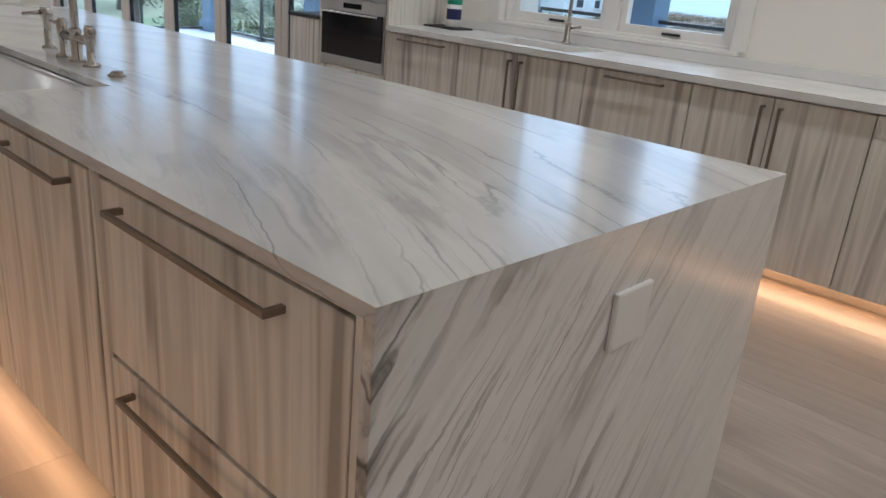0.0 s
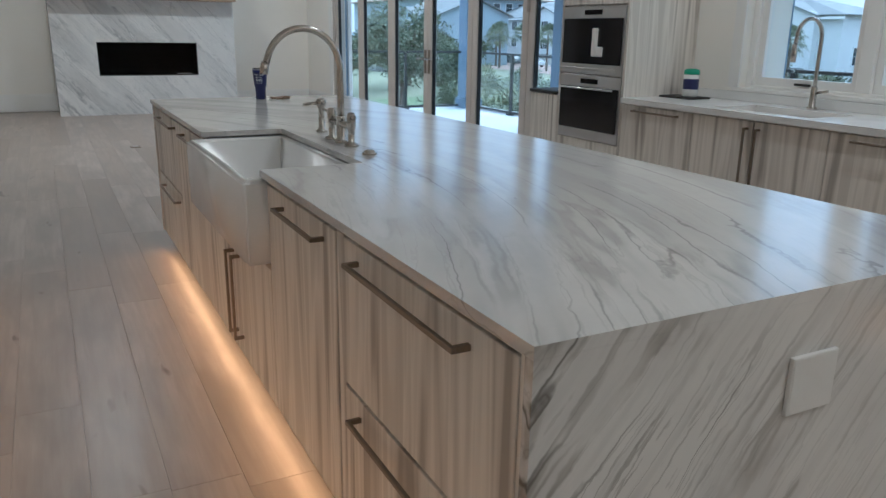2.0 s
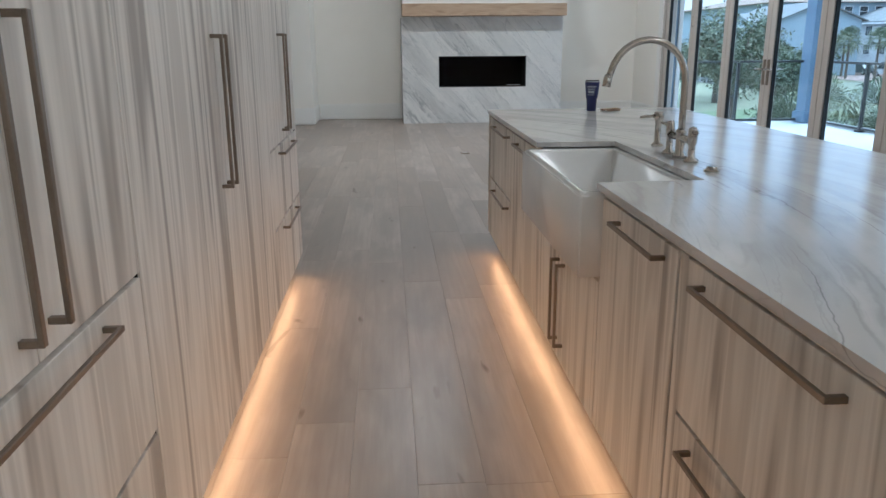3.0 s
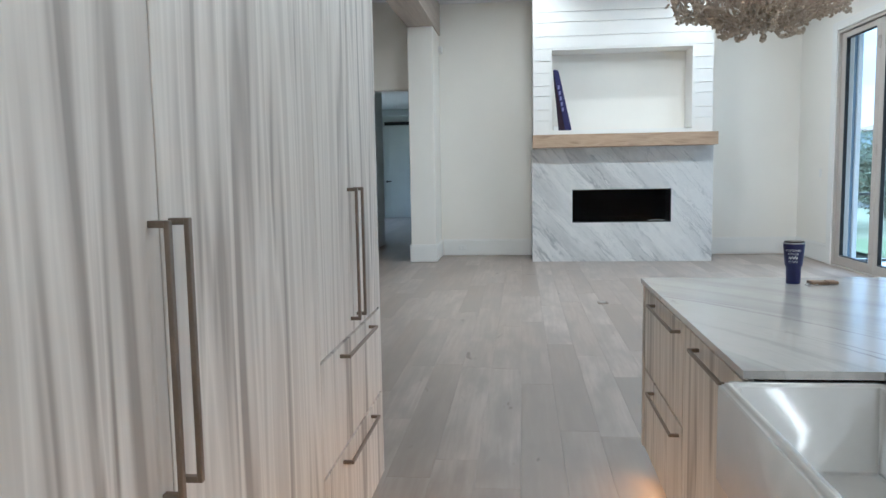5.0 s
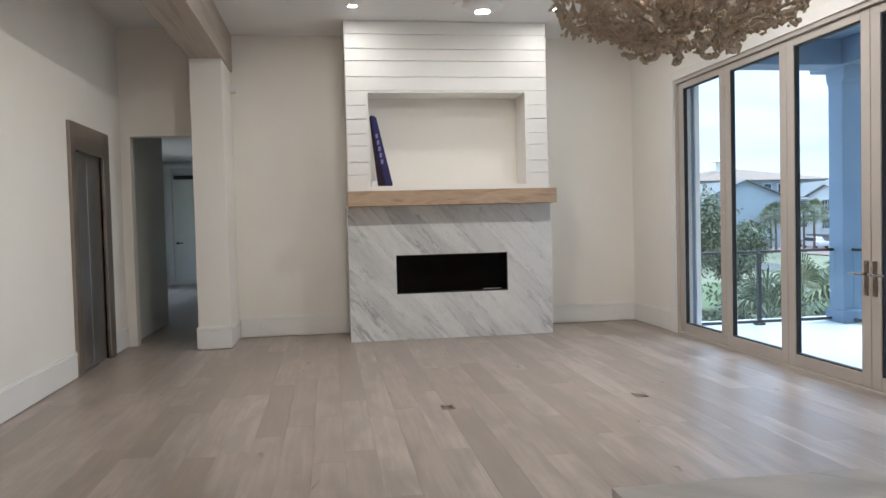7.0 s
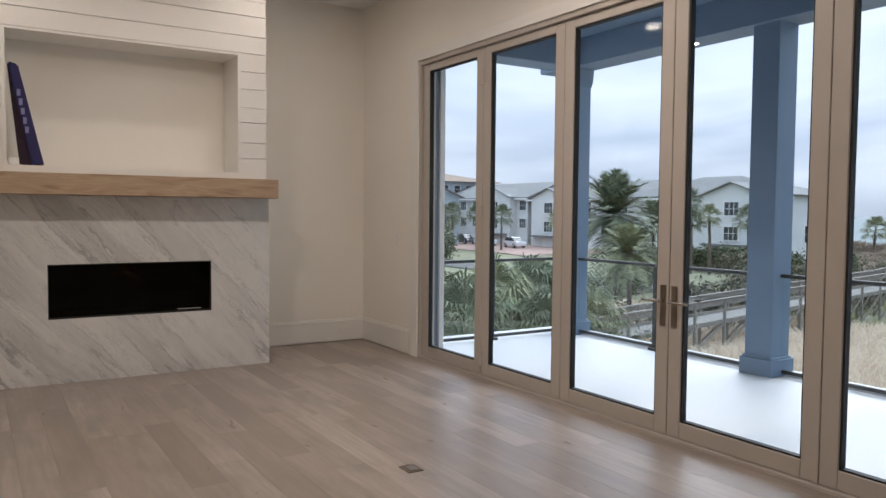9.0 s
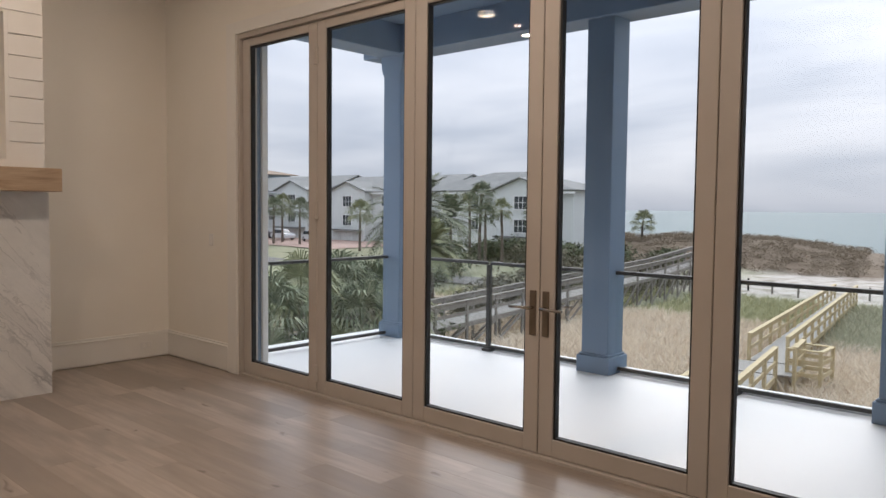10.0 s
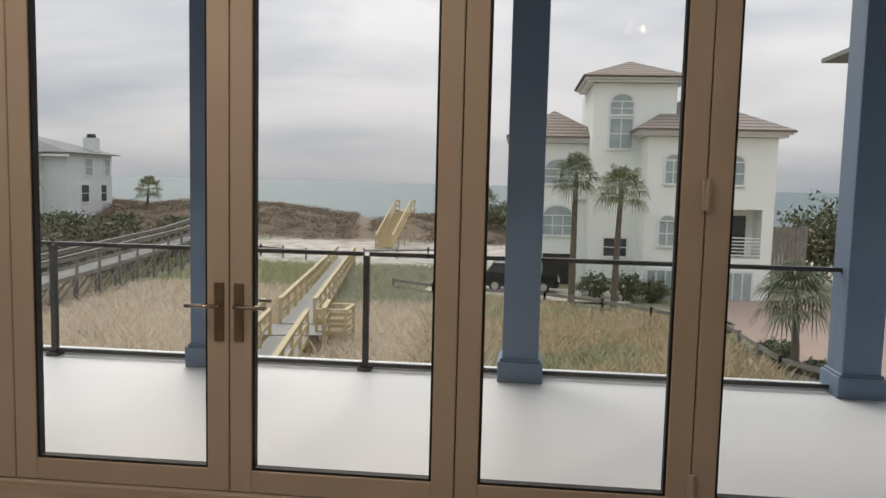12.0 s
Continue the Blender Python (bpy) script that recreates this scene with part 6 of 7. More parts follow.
palm("fan", CAB + " in front of the stucco house", -4.35, 42.6, 2.3, 1.5, 30, 401, M_PALM)
palm("fan", CAB + " in front of the stucco house", -2.05, 42.4, 1.65, 1.7, 30, 402, M_PALMLT)
palm("fan", "small cabbage palm beside the paver driveway", 2.35, 27.8, -1.9, 1.5, 34, 403, M_PALM)
palm("fan", CAB + " beyond the lane", -9.9, 60, 0.4, 1.5, 28, 404, M_PALM)
palm("fan", CAB + " beyond the lane", -7.2, 58, -0.6, 1.4, 28, 405, M_PALMLT)

# trees at the far left, beyond the lawn
for x, y, r, h in ((-42.6, 19.4, 3.1, 9.6), (-47, 24.5, 3.0, 7.2), (-70, 26, 5.0, 7.5), (-78, 34, 5.5, 8.0), (-66, 19, 4.5, 6.5), (-86, 40, 6, 8.5), (-92, 50, 5.5, 7.0)):
    o = thing("tree", "broad green tree beyond the lawn", "tree", (x, y, ground_z(x, y)), 0, "trees")
    bm = bmesh.new()
    tube(bm, [(0, 0, -0.2), (0.1, 0, h * 0.25), (0.0, 0.2, h * 0.55)], [0.35, 0.26, 0.12], 8)
    for k in range(6):
        a = k * 1.05
        tube(bm, [(0.05, 0.05, h * 0.3), (0.3 * r * math.cos(a), 0.3 * r * math.sin(a), h * 0.5), (0.6 * r * math.cos(a), 0.6 * r * math.sin(a), h * 0.66)], [0.14, 0.09, 0.04], 6)
    part("trunk", bm, M_TRUNK, o)
    bm = bmesh.new()
    tr_ = random.Random(int(-x * 7))
    for k in range(9):
        a = k * 2.4
        leaf_cloud(bm, r * 0.5 * math.cos(a), r * 0.5 * math.sin(a), h * (0.5 + 0.05 * (k % 5)), r * 0.5, r * 0.5, h * 0.2, 1100 if x > -60 else 500, 0.115 if x > -60 else 0.2, tr_)
    part("crown", bm, M_BUSH if x < -80 else M_PALM, o)

# ---------------------------------------------------------------- boardwalks and fences
M_YELLOW = mottled("new_yellow_timber", (0.42, 0.33, 0.185), (0.52, 0.42, 0.25), 3, 0.8, 0.3, 60, rnd=5.0)
M_GREY = mottled("weathered_grey_timber", (0.16, 0.145, 0.125), (0.27, 0.25, 0.225), 3, 0.9, 0.4, 60, rnd=5.0)
M_PLANKS = mottled("grey_walk_planks", (0.27, 0.255, 0.235), (0.36, 0.345, 0.32), 3, 0.9, 0.4, 50)


def lumber(bm, a, b, w, h):
    """A squared timber from a to b."""
    a, b = Vector(a), Vector(b)
    d = b - a
    side = d.cross(Vector((0, 0, 1)))
    side = side.normalized() * w / 2 if side.length > 1e-4 else Vector((w / 2, 0, 0))
    up = side.cross(d).normalized() * h / 2
    vs = [bm.verts.new(p + s * side + u * up) for p in (a, b) for s, u in ((-1, -1), (1, -1), (1, 1), (-1, 1))]
    for f in ((0, 3, 2, 1), (4, 5, 6, 7), (0, 1, 5, 4), (1, 2, 6, 5), (2, 3, 7, 6), (3, 0, 4, 7)):
        bm.faces.new([vs[i] for i in f])


def boardwalk(name, label, pts, width, mat, deck_mat, step=2.2, braces=False, stairs=False):
    o = thing(name, label, "boardwalk", (0, 0, 0))
    pts = [Vector(p) for p in pts]
    deck = bmesh.new()
    for a, b in zip(pts, pts[1:]):
        d = (b - a)
        flat = Vector((d.x, d.y, 0))
        side = flat.normalized().cross(Vector((0, 0, 1))) * width / 2
        m = max(1, int(flat.length / (0.3 if stairs else 0.16)))
        for k in range(m):
            p, q = a + d * (k / m), a + d * ((k + (0.9 if stairs else 0.93)) / m)
            if stairs:
                q.z = p.z
                lumber(deck, p - side * 0.98 + Vector((0, 0, -0.08)), p + side * 0.98 + Vector((0, 0, -0.08)), 0.03, 0.13)
            lumber(deck, (p + q) / 2 - side * 0.98, (p + q) / 2 + side * 0.98, (q - p).length, 0.045)
        n = max(1, round(flat.length / step))
        for s in (-1, 1):
            for k in range(n + 1):
                p = a + d * (k / n) + side * s
                bm = bmesh.new()
                lumber(bm, (p.x, p.y, ground_z(p.x, p.y) - 0.2), (p.x, p.y, p.z + 1.0), 0.11, 0.11)
                part("post", bm, mat, o)
                if braces and k < n:
                    p2 = a + d * ((k + 1) / n) + side * s
                    bm = bmesh.new()
                    lumber(bm, (p.x, p.y, ground_z(p.x, p.y) + 0.1), (p2.x, p2.y, p2.z - 0.2), 0.05, 0.13)
                    part("brace", bm, mat, o)
            for z, w, h in ((1.02, 0.17, 0.045), (0.88, 0.045, 0.15), (0.45, 0.045, 0.15), (-0.1, 0.05, 0.2)):
                bm = bmesh.new()
                up = Vector((0, 0, z))
                lumber(bm, a + side * s + up, b + side * s + up, w, h)
                part("rail", bm, mat, o)
    tagged(part("deck_boards", deck, deck_mat, o), "", "", "", "stuff")
    return o


YN = "new yellow timber boardwalk with board rails over the reeds"
boardwalk("boardwalk", YN, [(-13.65, 15.0, -4.05), (-15.62, 27.1, -4.05)], 1.35, M_YELLOW, M_PLANKS)
boardwalk("boardwalk_landing", "wider yellow timber landing half way along the boardwalk", [(-15.65, 27.3, -4.05), (-15.97, 29.3, -4.05)], 2.5, M_YELLOW, M_PLANKS)
boardwalk("boardwalk", YN, [(-16.0, 29.5, -4.05), (-20.6, 58.0, -4.45)], 1.35, M_YELLOW, M_PLANKS)
boardwalk("dune_stairs", "new yellow timber stairs with rails up the dune", [(-20.3, 73.0, -4.6), (-19.5, 79.6, -1.35)], 1.7, M_YELLOW, M_YELLOW, 2.0, False, True)
boardwalk("dune_landing", "yellow timber landing at the top of the dune stairs", [(-19.5, 79.6, -1.35), (-19.35, 81.6, -1.35)], 1.7, M_YELLOW, M_YELLOW, 2.0)
boardwalk("boardwalk", "long weathered grey boardwalk on braced posts", [(-27.6, 12.0, -3.9), (-28.9, 26.2, -3.55), (-30.9, 50.0, -2.9), (-31.7, 62.0, -2.1)], 1.35, M_GREY, M_PLANKS, 2.4, True)
lb = thing("side_landing", "small yellow timber bench landing beside the boardwalk", "landing", (-14.75, 28.6, GZ))
for x, y in ((-0.1, -0.5), (1.0, -0.5), (-0.1, 0.9), (1.0, 0.9)):
    bm = bmesh.new()
    lumber(bm, (x, y, -0.2), (x, y, 1.75), 0.11, 0.11)
    part("post", bm, M_YELLOW, lb)
for z in (0.45, 0.85, 1.3, 1.72):
    for a, b in (((-0.1, -0.5), (1.0, -0.5)), ((1.0, -0.5), (1.0, 0.9)), ((-0.1, 0.9), (1.0, 0.9))):
        bm = bmesh.new()
        lumber(bm, (*a, z), (*b, z), 0.16 if z > 1.6 else 0.05, 0.045 if z > 1.6 else 0.14)
        part("rail", bm, M_YELLOW, lb)


def fence(label, pts, mat, h=1.0, step=2.2, rails=(0.45, 0.85)):
    o = thing("fence", label, "fence", (0, 0, 0))
    for (xa, ya), (xb, yb) in zip(pts, pts[1:]):
        ln = math.hypot(xb - xa, yb - ya)
        n = max(1, round(ln / step))
        for k in range(n + 1):
            x, y = xa + (xb - xa) * k / n, ya + (yb - ya) * k / n
            bm = bmesh.new()
            lumber(bm, (x, y, ground_z(x, y) - 0.2), (x, y, ground_z(x, y) + h), 0.13, 0.13)
            part("post", bm, mat, o)
            if k < n:
                x2, y2 = xa + (xb - xa) * (k + 1) / n, ya + (yb - ya) * (k + 1) / n
                for z in rails:
                    bm = bmesh.new()
                    lumber(bm, (x, y, ground_z(x, y) + z), (x2, y2, ground_z(x2, y2) + z), 0.05, 0.16)
                    part("rail", bm, mat, o)


fence("weathered post and rail fence along the lane", [(-14.5, 43.6), (-12.0, 41.9), (-5.9, 40.5), (-3.1, 38.7), (-1.1, 36.4), (1.4, 33.6), (1.6, 27.0), (3.4, 23.0)], M_GREY)
fence("low weathered post fence before the sand", [(-38, 61.0), (-29, 62.5), (-24.5, 60.5)], M_GREY, 1.0, 2.6, (0.75,))
fence("low weathered post fence before the sand", [(-20.0, 62.0), (-15.0, 65), (-11, 66)], M_GREY, 1.0, 2.6, (0.75,))

# ---------------------------------------------------------------- houses
M_SIDING = mottled("pale_grey_siding", (0.57, 0.59, 0.58), (0.64, 0.66, 0.65), 0.6, 0.8, 0.1, 8)
M_SIDEBL = mottled("pale_blue_siding", (0.33, 0.39, 0.43), (0.38, 0.44, 0.48), 0.6, 0.8, 0.1, 8)
M_STUCCO = mottled("pale_stucco", (0.75, 0.78, 0.73), (0.82, 0.85, 0.80), 0.8, 0.9, 0.3, 20)
M_SHINGLE = mottled("grey_shingles", (0.16, 0.165, 0.16), (0.23, 0.235, 0.225), 0.8, 0.9, 0.4, 12)
M_HOUSETRIM = mottled("white_house_trim", (0.66, 0.67, 0.66), (0.74, 0.75, 0.74), 1.0, 0.6, 0.05, 20)
M_WINDOW = mottled("dark_window_glass", (0.03, 0.035, 0.04), (0.06, 0.07, 0.075), 0.7, 0.08, 0.0, 8)
M_BLIND = mottled("pale_window_blinds", (0.28, 0.34, 0.33), (0.36, 0.42, 0.41), 0.7, 0.25, 0.0, 8)
mt = Mat("brown_roof_tiles", 0.85)
tw_ = mt.node("ShaderNodeTexWave", Scale=1.0, Distortion=0.6, Detail=1.0)
tw_.bands_direction = "Z"
mt.link(mt.coords((1, 1, 1.35)), tw_.inputs["Vector"])
mt.color(mt.mix(mt.math("MULTIPLY", mt.noise(mt.coords(), 3.0, 4), 0.6), mt.ramp(tw_.outputs["Fac"], [(0.1, (0.08, 0.066, 0.056)), (0.4, (0.27, 0.225, 0.19))]), (0.21, 0.175, 0.15)))
mt.bump(tw_.outputs["Fac"], 0.8, 0.1)
M_TILE = mt.m


def house_window(parent, x, y, z, w, h, face=-1, glass_mat=None, arch=False, bars=1, along="x"):
    """A window on a facade: frame, pane and bars, standing a little proud."""
    def bx(bm, a0, a1, d0, d1, z0, z1):
        lo, hi = sorted((y + face * d0, y + face * d1)) if along == "x" else sorted((x + face * d0, x + face * d1))
        if along == "x":
            box(bm, x + a0, x + a1, lo, hi, z0, z1)
        else:
            box(bm, lo, hi, y + a0, y + a1, z0, z1)
    bm = bmesh.new()
    t = 0.13
    bx(bm, -w / 2 - t, -w / 2, 0, 0.09, z - t, z + h + t)
    bx(bm, w / 2, w / 2 + t, 0, 0.09, z - t, z + h + t)
    bx(bm, -w / 2, w / 2, 0, 0.09, z + h, z + h + t)
    bx(bm, -w / 2 - 0.05, w / 2 + 0.05, 0, 0.14, z - t, z)
    if arch and along == "x":
        n = 8
        lo, hi = sorted((y, y + face * 0.085))
        prism(bm, [(x + (w / 2 + t) * math.cos(math.pi * k / n), z + h + t + 0.35 * w * math.sin(math.pi * k / n)) for k in range(n + 1)], lo, hi)
    win = part("window", bm, M_HOUSETRIM, parent)
    bm = bmesh.new()
    bx(bm, -w / 2, w / 2, 0.005, 0.03, z, z + h)
    if arch and along == "x":
        lo, hi = sorted((y + face * 0.05, y + face * 0.095))
        prism(bm, [(x + w / 2 * 0.92 * math.cos(math.pi * k / 8), z + h + t * 0.6 + 0.3 * w * math.sin(math.pi * k / 8)) for k in range(9)], lo, hi)
    part("pane", bm, glass_mat or M_WINDOW, win)
    for k in range(bars):
        bm = bmesh.new()
        c = -w / 2 + w * (k + 1) / (bars + 1)
        bx(bm, c - 0.03, c + 0.03, 0.03, 0.055, z, z + h)
        part("mullion", bm, M_HOUSETRIM, win)
    bm = bmesh.new()
    bx(bm, -w / 2, w / 2, 0.03, 0.05, z + h * 0.5 - 0.03, z + h * 0.5 + 0.03)
    part("mullion", bm, M_HOUSETRIM, win)


def gable_roof(bm, x0, x1, y0, y1, z, rise, over=0.5, ridge="x", th=0.16):
    """A roof with two slopes, with thickness and overhang."""
    x0, x1, y0, y1 = x0 - over, x1 + over, y0 - over, y1 + over
    if ridge == "x":
        m = (y0 + y1) / 2
        prof = [(y0, z - 0.2), (m, z + rise), (y1, z - 0.2), (y1, z - 0.2 - th), (m, z + rise - th), (y0, z - 0.2 - th)]
        a = [bm.verts.new((x0, p, q)) for p, q in prof]
        b = [bm.verts.new((x1, p, q)) for p, q in prof]
    else:
        m = (x0 + x1) / 2
        prof = [(x0, z - 0.2), (m, z + rise), (x1, z - 0.2), (x1, z - 0.2 - th), (m, z + rise - th), (x0, z - 0.2 - th)]
        a = [bm.verts.new((p, y0, q)) for p, q in prof]
        b = [bm.verts.new((p, y1, q)) for p, q in prof]
    n = len(prof)
    for k in range(n):
        bm.faces.new((a[k], a[(k + 1) % n], b[(k + 1) % n], b[k]))
    for r in (a, b):
        bm.faces.new((r[0], r[1], r[4], r[5]))
        bm.faces.new((r[1], r[2], r[3], r[4]))
    bmesh.ops.recalc_face_normals(bm, faces=bm.faces[:])


def hip_roof(bm, x0, x1, y0, y1, z, rise, over=0.7, ridge=0.0, th=0.12):
    """Four slopes to a ridge of a given length along x."""
    x0, x1, y0, y1 = x0 - over, x1 + over, y0 - over, y1 + over
    cx, cy = (x0 + x1) / 2, (y0 + y1) / 2
    e = [bm.verts.new(v) for v in ((x0, y0, z), (x1, y0, z), (x1, y1, z), (x0, y1, z))]
    u = [bm.verts.new((v.co.x, v.co.y, z - th)) for v in e]
    ra, rb = bm.verts.new((cx - ridge / 2, cy, z + rise)), bm.verts.new((cx + ridge / 2 + 0.001, cy, z + rise))
    bm.faces.new((e[0], e[1], rb, ra))
    bm.faces.new((e[1], e[2], rb))
    bm.faces.new((e[2], e[3], ra, rb))
    bm.faces.new((e[3], e[0], ra))
    for k in range(4):
        bm.faces.new((e[k], u[k], u[(k + 1) % 4], e[(k + 1) % 4]))
    bm.faces.new(u)
    bmesh.ops.recalc_face_normals(bm, faces=bm.faces[:])


def gable_wall(bm, x0, x1, y, z, rise, th=0.2):
    prism(bm, [(x0, z), (x1, z), ((x0 + x1) / 2, z + rise)], y, y + th)


def townhouse(label, x0, x1, y0, wall, eave, rise, gables, cols, chimney=None, side=False, hip=False, deep=13.0):
    o = thing("townhouse", label, "house", (0, 0, 0), 0, "townhouses")
    z0 = GZ - 0.3
    y1 = y0 + deep
    bm = bmesh.new()
    box(bm, x0, x1, y0, y1, z0, eave)
    part("wall", bm, wall, o)
    bm = bmesh.new()
    if hip:
        hip_roof(bm, x0 - 4, x1, y0, y1, eave - 0.1, rise, 0.7, 6.0)
    else:
        gable_roof(bm, x0, x1, y0, y1, eave, rise, 0.7, "x")
    part("roof", bm, M_SHINGLE, o)
    for nm, xs_ in () if hip else (("gable_end", x0), ("gable_end", x1 - 0.2)):
        bm = bmesh.new()
        v = [bm.verts.new(p) for p in ((xs_, y0, eave), (xs_, y1, eave), (xs_, (y0 + y1) / 2, eave + rise), (xs_ + 0.2, y0, eave), (xs_ + 0.2, y1, eave), (xs_ + 0.2, (y0 + y1) / 2, eave + rise))]
        for f in ((0, 1, 2), (3, 5, 4), (0, 3, 4, 1), (1, 4, 5, 2), (2, 5, 3, 0)):
            bm.faces.new([v[i] for i in f])
        bmesh.ops.recalc_face_normals(bm, faces=bm.faces[:])
        part(nm, bm, wall, o)
    for gx0, gx1, out, gz in gables:
        bm = bmesh.new()
        box(bm, gx0, gx1, y0 - out, y0 - 0.01, z0, gz)
        gable_wall(bm, gx0, gx1, y0 - out, gz, (gx1 - gx0) * 0.155)
        part("bay", bm, wall, o)
        bm = bmesh.new()
        gable_roof(bm, gx0, gx1, y0 - out, y0 + 5, gz, (gx1 - gx0) * 0.17, 0.5, "y")
        part("bay_roof", bm, M_SHINGLE, o)
        mid = (gx0 + gx1) / 2
        for z in (gz - 2.6, gz - 5.6):
            house_window(o, mid - (gx1 - gx0) * 0.0, y0 - out, z, 2.0, 1.6, -1, None, False, 2)
        bm = bmesh.new()
        box(bm, gx0 + 0.6, gx1 - 0.6, y0 - out - 1.0, y0 - out - 0.001, GZ + 2.7, GZ + 2.95)
        part("porch_roof", bm, M_SHINGLE, o)
        bm = bmesh.new()
        box(bm, mid - 1.3, mid + 1.3, y0 - out - 0.06, y0 - out - 0.001, GZ + 0.2, GZ + 2.5)
        part("garage_door", bm, M_HOUSETRIM, o)
    for x in cols:
        for z in (eave - 2.4, eave - 5.4):
            house_window(o, x, y0, z, 1.7, 1.5, -1, None, False, 2)
        bm = bmesh.new()
        box(bm, x - 1.2, x + 1.2, y0 - 0.06, y0 - 0.001, GZ + 0.2, GZ + 2.4)
        part("door", bm, M_HOUSETRIM, o)
    bm = bmesh.new()
    box(bm, x0 - 0.7, x1 + 0.7, y0 - 0.74, y0 - 0.7, eave - 0.62, eave - 0.36)
    part("fascia", bm, M_HOUSETRIM, o)
    if side:
        for y, w in ((y0 + deep * 0.45, 1.5), (y0 + deep * 0.88, 1.2)):
            house_window(o, x1, y, eave - 2.6, w, 1.9, 1, M_BLIND, False, 0, "y")
            house_window(o, x1, y - 0.8, eave - 5.6, w, 1.9, 1, None, False, 0, "y")
    if chimney:
        cx, cy = chimney
        bm = bmesh.new()
        box(bm, cx - 0.7, cx + 0.7, cy - 0.6, cy + 0.6, eave - 0.5, eave + rise * 0.55 + 0.35)
        ck = part("chimney", bm, wall, o)
        bm = bmesh.new()
        box(bm, cx - 0.4, cx + 0.4, cy - 0.3, cy + 0.3, eave + rise * 0.55 + 0.35, eave + rise * 0.55 + 0.8)
        part("chimney_cap", bm, M_BLACK, ck)


GH = "three-storey pale grey house with a grey shingle roof"
townhouse("three-storey pale grey house with a chimney, near the sea", -78.5, -56.5, 79, M_SIDING, 4.1, 2.6, [(-68.2, -59.4, 0.9, 4.15)], [-72.4, -76.5], (-57.6, 85.6), True, True, 9.0)
townhouse(GH, -104.5, -79.5, 80, M_SIDING, 4.2, 2.5, [(-102.4, -94.0, 1.6, 4.25)], [-83.5, -87.0, -91.0])
townhouse(GH, -131.0, -105.5, 80, M_SIDING, 4.5, 2.6, [(-117.4, -108.6, 1.5, 4.55)], [-106.8, -121.0, -125.0, -129.0])
townhouse("pale blue house beyond the trees, with grey roofs", -131.0, -113.0, 58, M_SIDEBL, 4.4, 2.6, [(-126, -119, 1.4, 4.4)], [-116.0, -129])
big = thing("apartment_building", "large far building with a tan tiled hip roof", "building", (0, 0, 0))
bm = bmesh.new()
box(bm, -175, -132, 67, 92, GZ, 7.8)
part("wall", bm, M_SIDEBL, big)
bm = bmesh.new()
hip_roof(bm, -175, -132, 67, 92, 7.8, 3.0, 1.2, 18)
part("roof", bm, mottled("tan_roof_tiles", (0.22, 0.165, 0.12), (0.28, 0.215, 0.16), 1.0, 0.9, 0.4, 6), big)
bm = bmesh.new()
box(bm, -142.7, -141.2, 75.8, 77.4, 9.0, 12.0)
hip_roof(bm, -142.7, -141.2, 75.8, 77.4, 12.0, 0.6, 0.8, 0)
part("cupola", bm, M_STUCCO, big)
for k in range(8):
    for z in (-1.5, 2.0, 5.4):
        house_window(big, -132.0, 69 + k * 2.8, z, 1.4, 1.6, 1, None, False, 0, "y")

# the stucco house with a tower
sh = thing("stucco_house", "pale stucco beach house with a tower and brown tiled roofs", "house", (-1.4, 0, -0.1))
z0 = GZ - 0.8
MX0, MX1, MY0, ME = 1.4, 8.7, 46.0, 4.75
bm = bmesh.new()
box(bm, MX0, 5.55, MY0, 58, z0, ME)
box(bm, 8.05, MX1, MY0, 58, z0, ME)
box(bm, 5.55, 8.05, MY0, 58, z0, -2.25)
box(bm, 5.55, 8.05, MY0, 58, 0.62, ME)
box(bm, 5.55, 8.05, MY0 + 1.6, 58, -2.25, 0.62)
part("wall", bm, M_STUCCO, sh)
bm = bmesh.new()
box(bm, -1.6, 3.4, 48.5, 57, z0, 8.1)
part("tower", bm, M_STUCCO, sh)
bm = bmesh.new()
box(bm, -6.2, -1.602, 51.0, 58, z0, 4.5)
part("side_wing", bm, M_STUCCO, sh)
for nm, q, z, rise, ridge in (("roof", (MX0, MX1, MY0, 58), ME, 2.3, 1.5), ("tower_roof", (-1.6, 3.4, 48.5, 54.5), 8.1, 1.35, 0.2), ("wing_roof", (-6.2, -1.2, 51.0, 58), 4.5, 2.0, 0.1)):
    bm = bmesh.new()
    hip_roof(bm, q[0], q[1], q[2], q[3], z + 0.42, rise, 0.75, ridge)
    rf = part(nm, bm, M_TILE, sh)
    bm = bmesh.new()
    for o_, a, b in ((0.62, 0.2, 0.3), (0.42, 0.05, 0.2)):
        box(bm, q[0] - o_, q[1] + o_, q[2] - o_, q[3] + o_, z + a - 0.02, z + b - 0.02 + 0.1)
    part("cornice", bm, M_HOUSETRIM, rf)
house_window(sh, 0.12, 48.5, 4.15, 1.35, 1.75, -1, M_BLIND, False, 1)
house_window(sh, 0.12, 48.5, 6.2, 1.35, 0.75, -1, M_BLIND, True, 1)
house_window(sh, 6.35, MY0, 2.05, 1.05, 1.25, -1, M_BLIND, True, 1)
house_window(sh, 2.9, MY0, 2.05, 0.9, 1.3, -1, M_BLIND, True, 1)
house_window(sh, 2.7, MY0, -1.6, 0.9, 1.4, -1, M_BLIND, True, 1)
house_window(sh, -3.45, 51.0, 1.9, 1.9, 0.9, -1, M_BLIND, True, 1)
house_window(sh, -3.4, 51.0, -1.5, 2.0, 1.25, -1, M_BLIND, True, 2)
house_window(sh, 0.05, 48.5, -2.55, 1.4, 1.1, -1, M_WINDOW, False, 1)
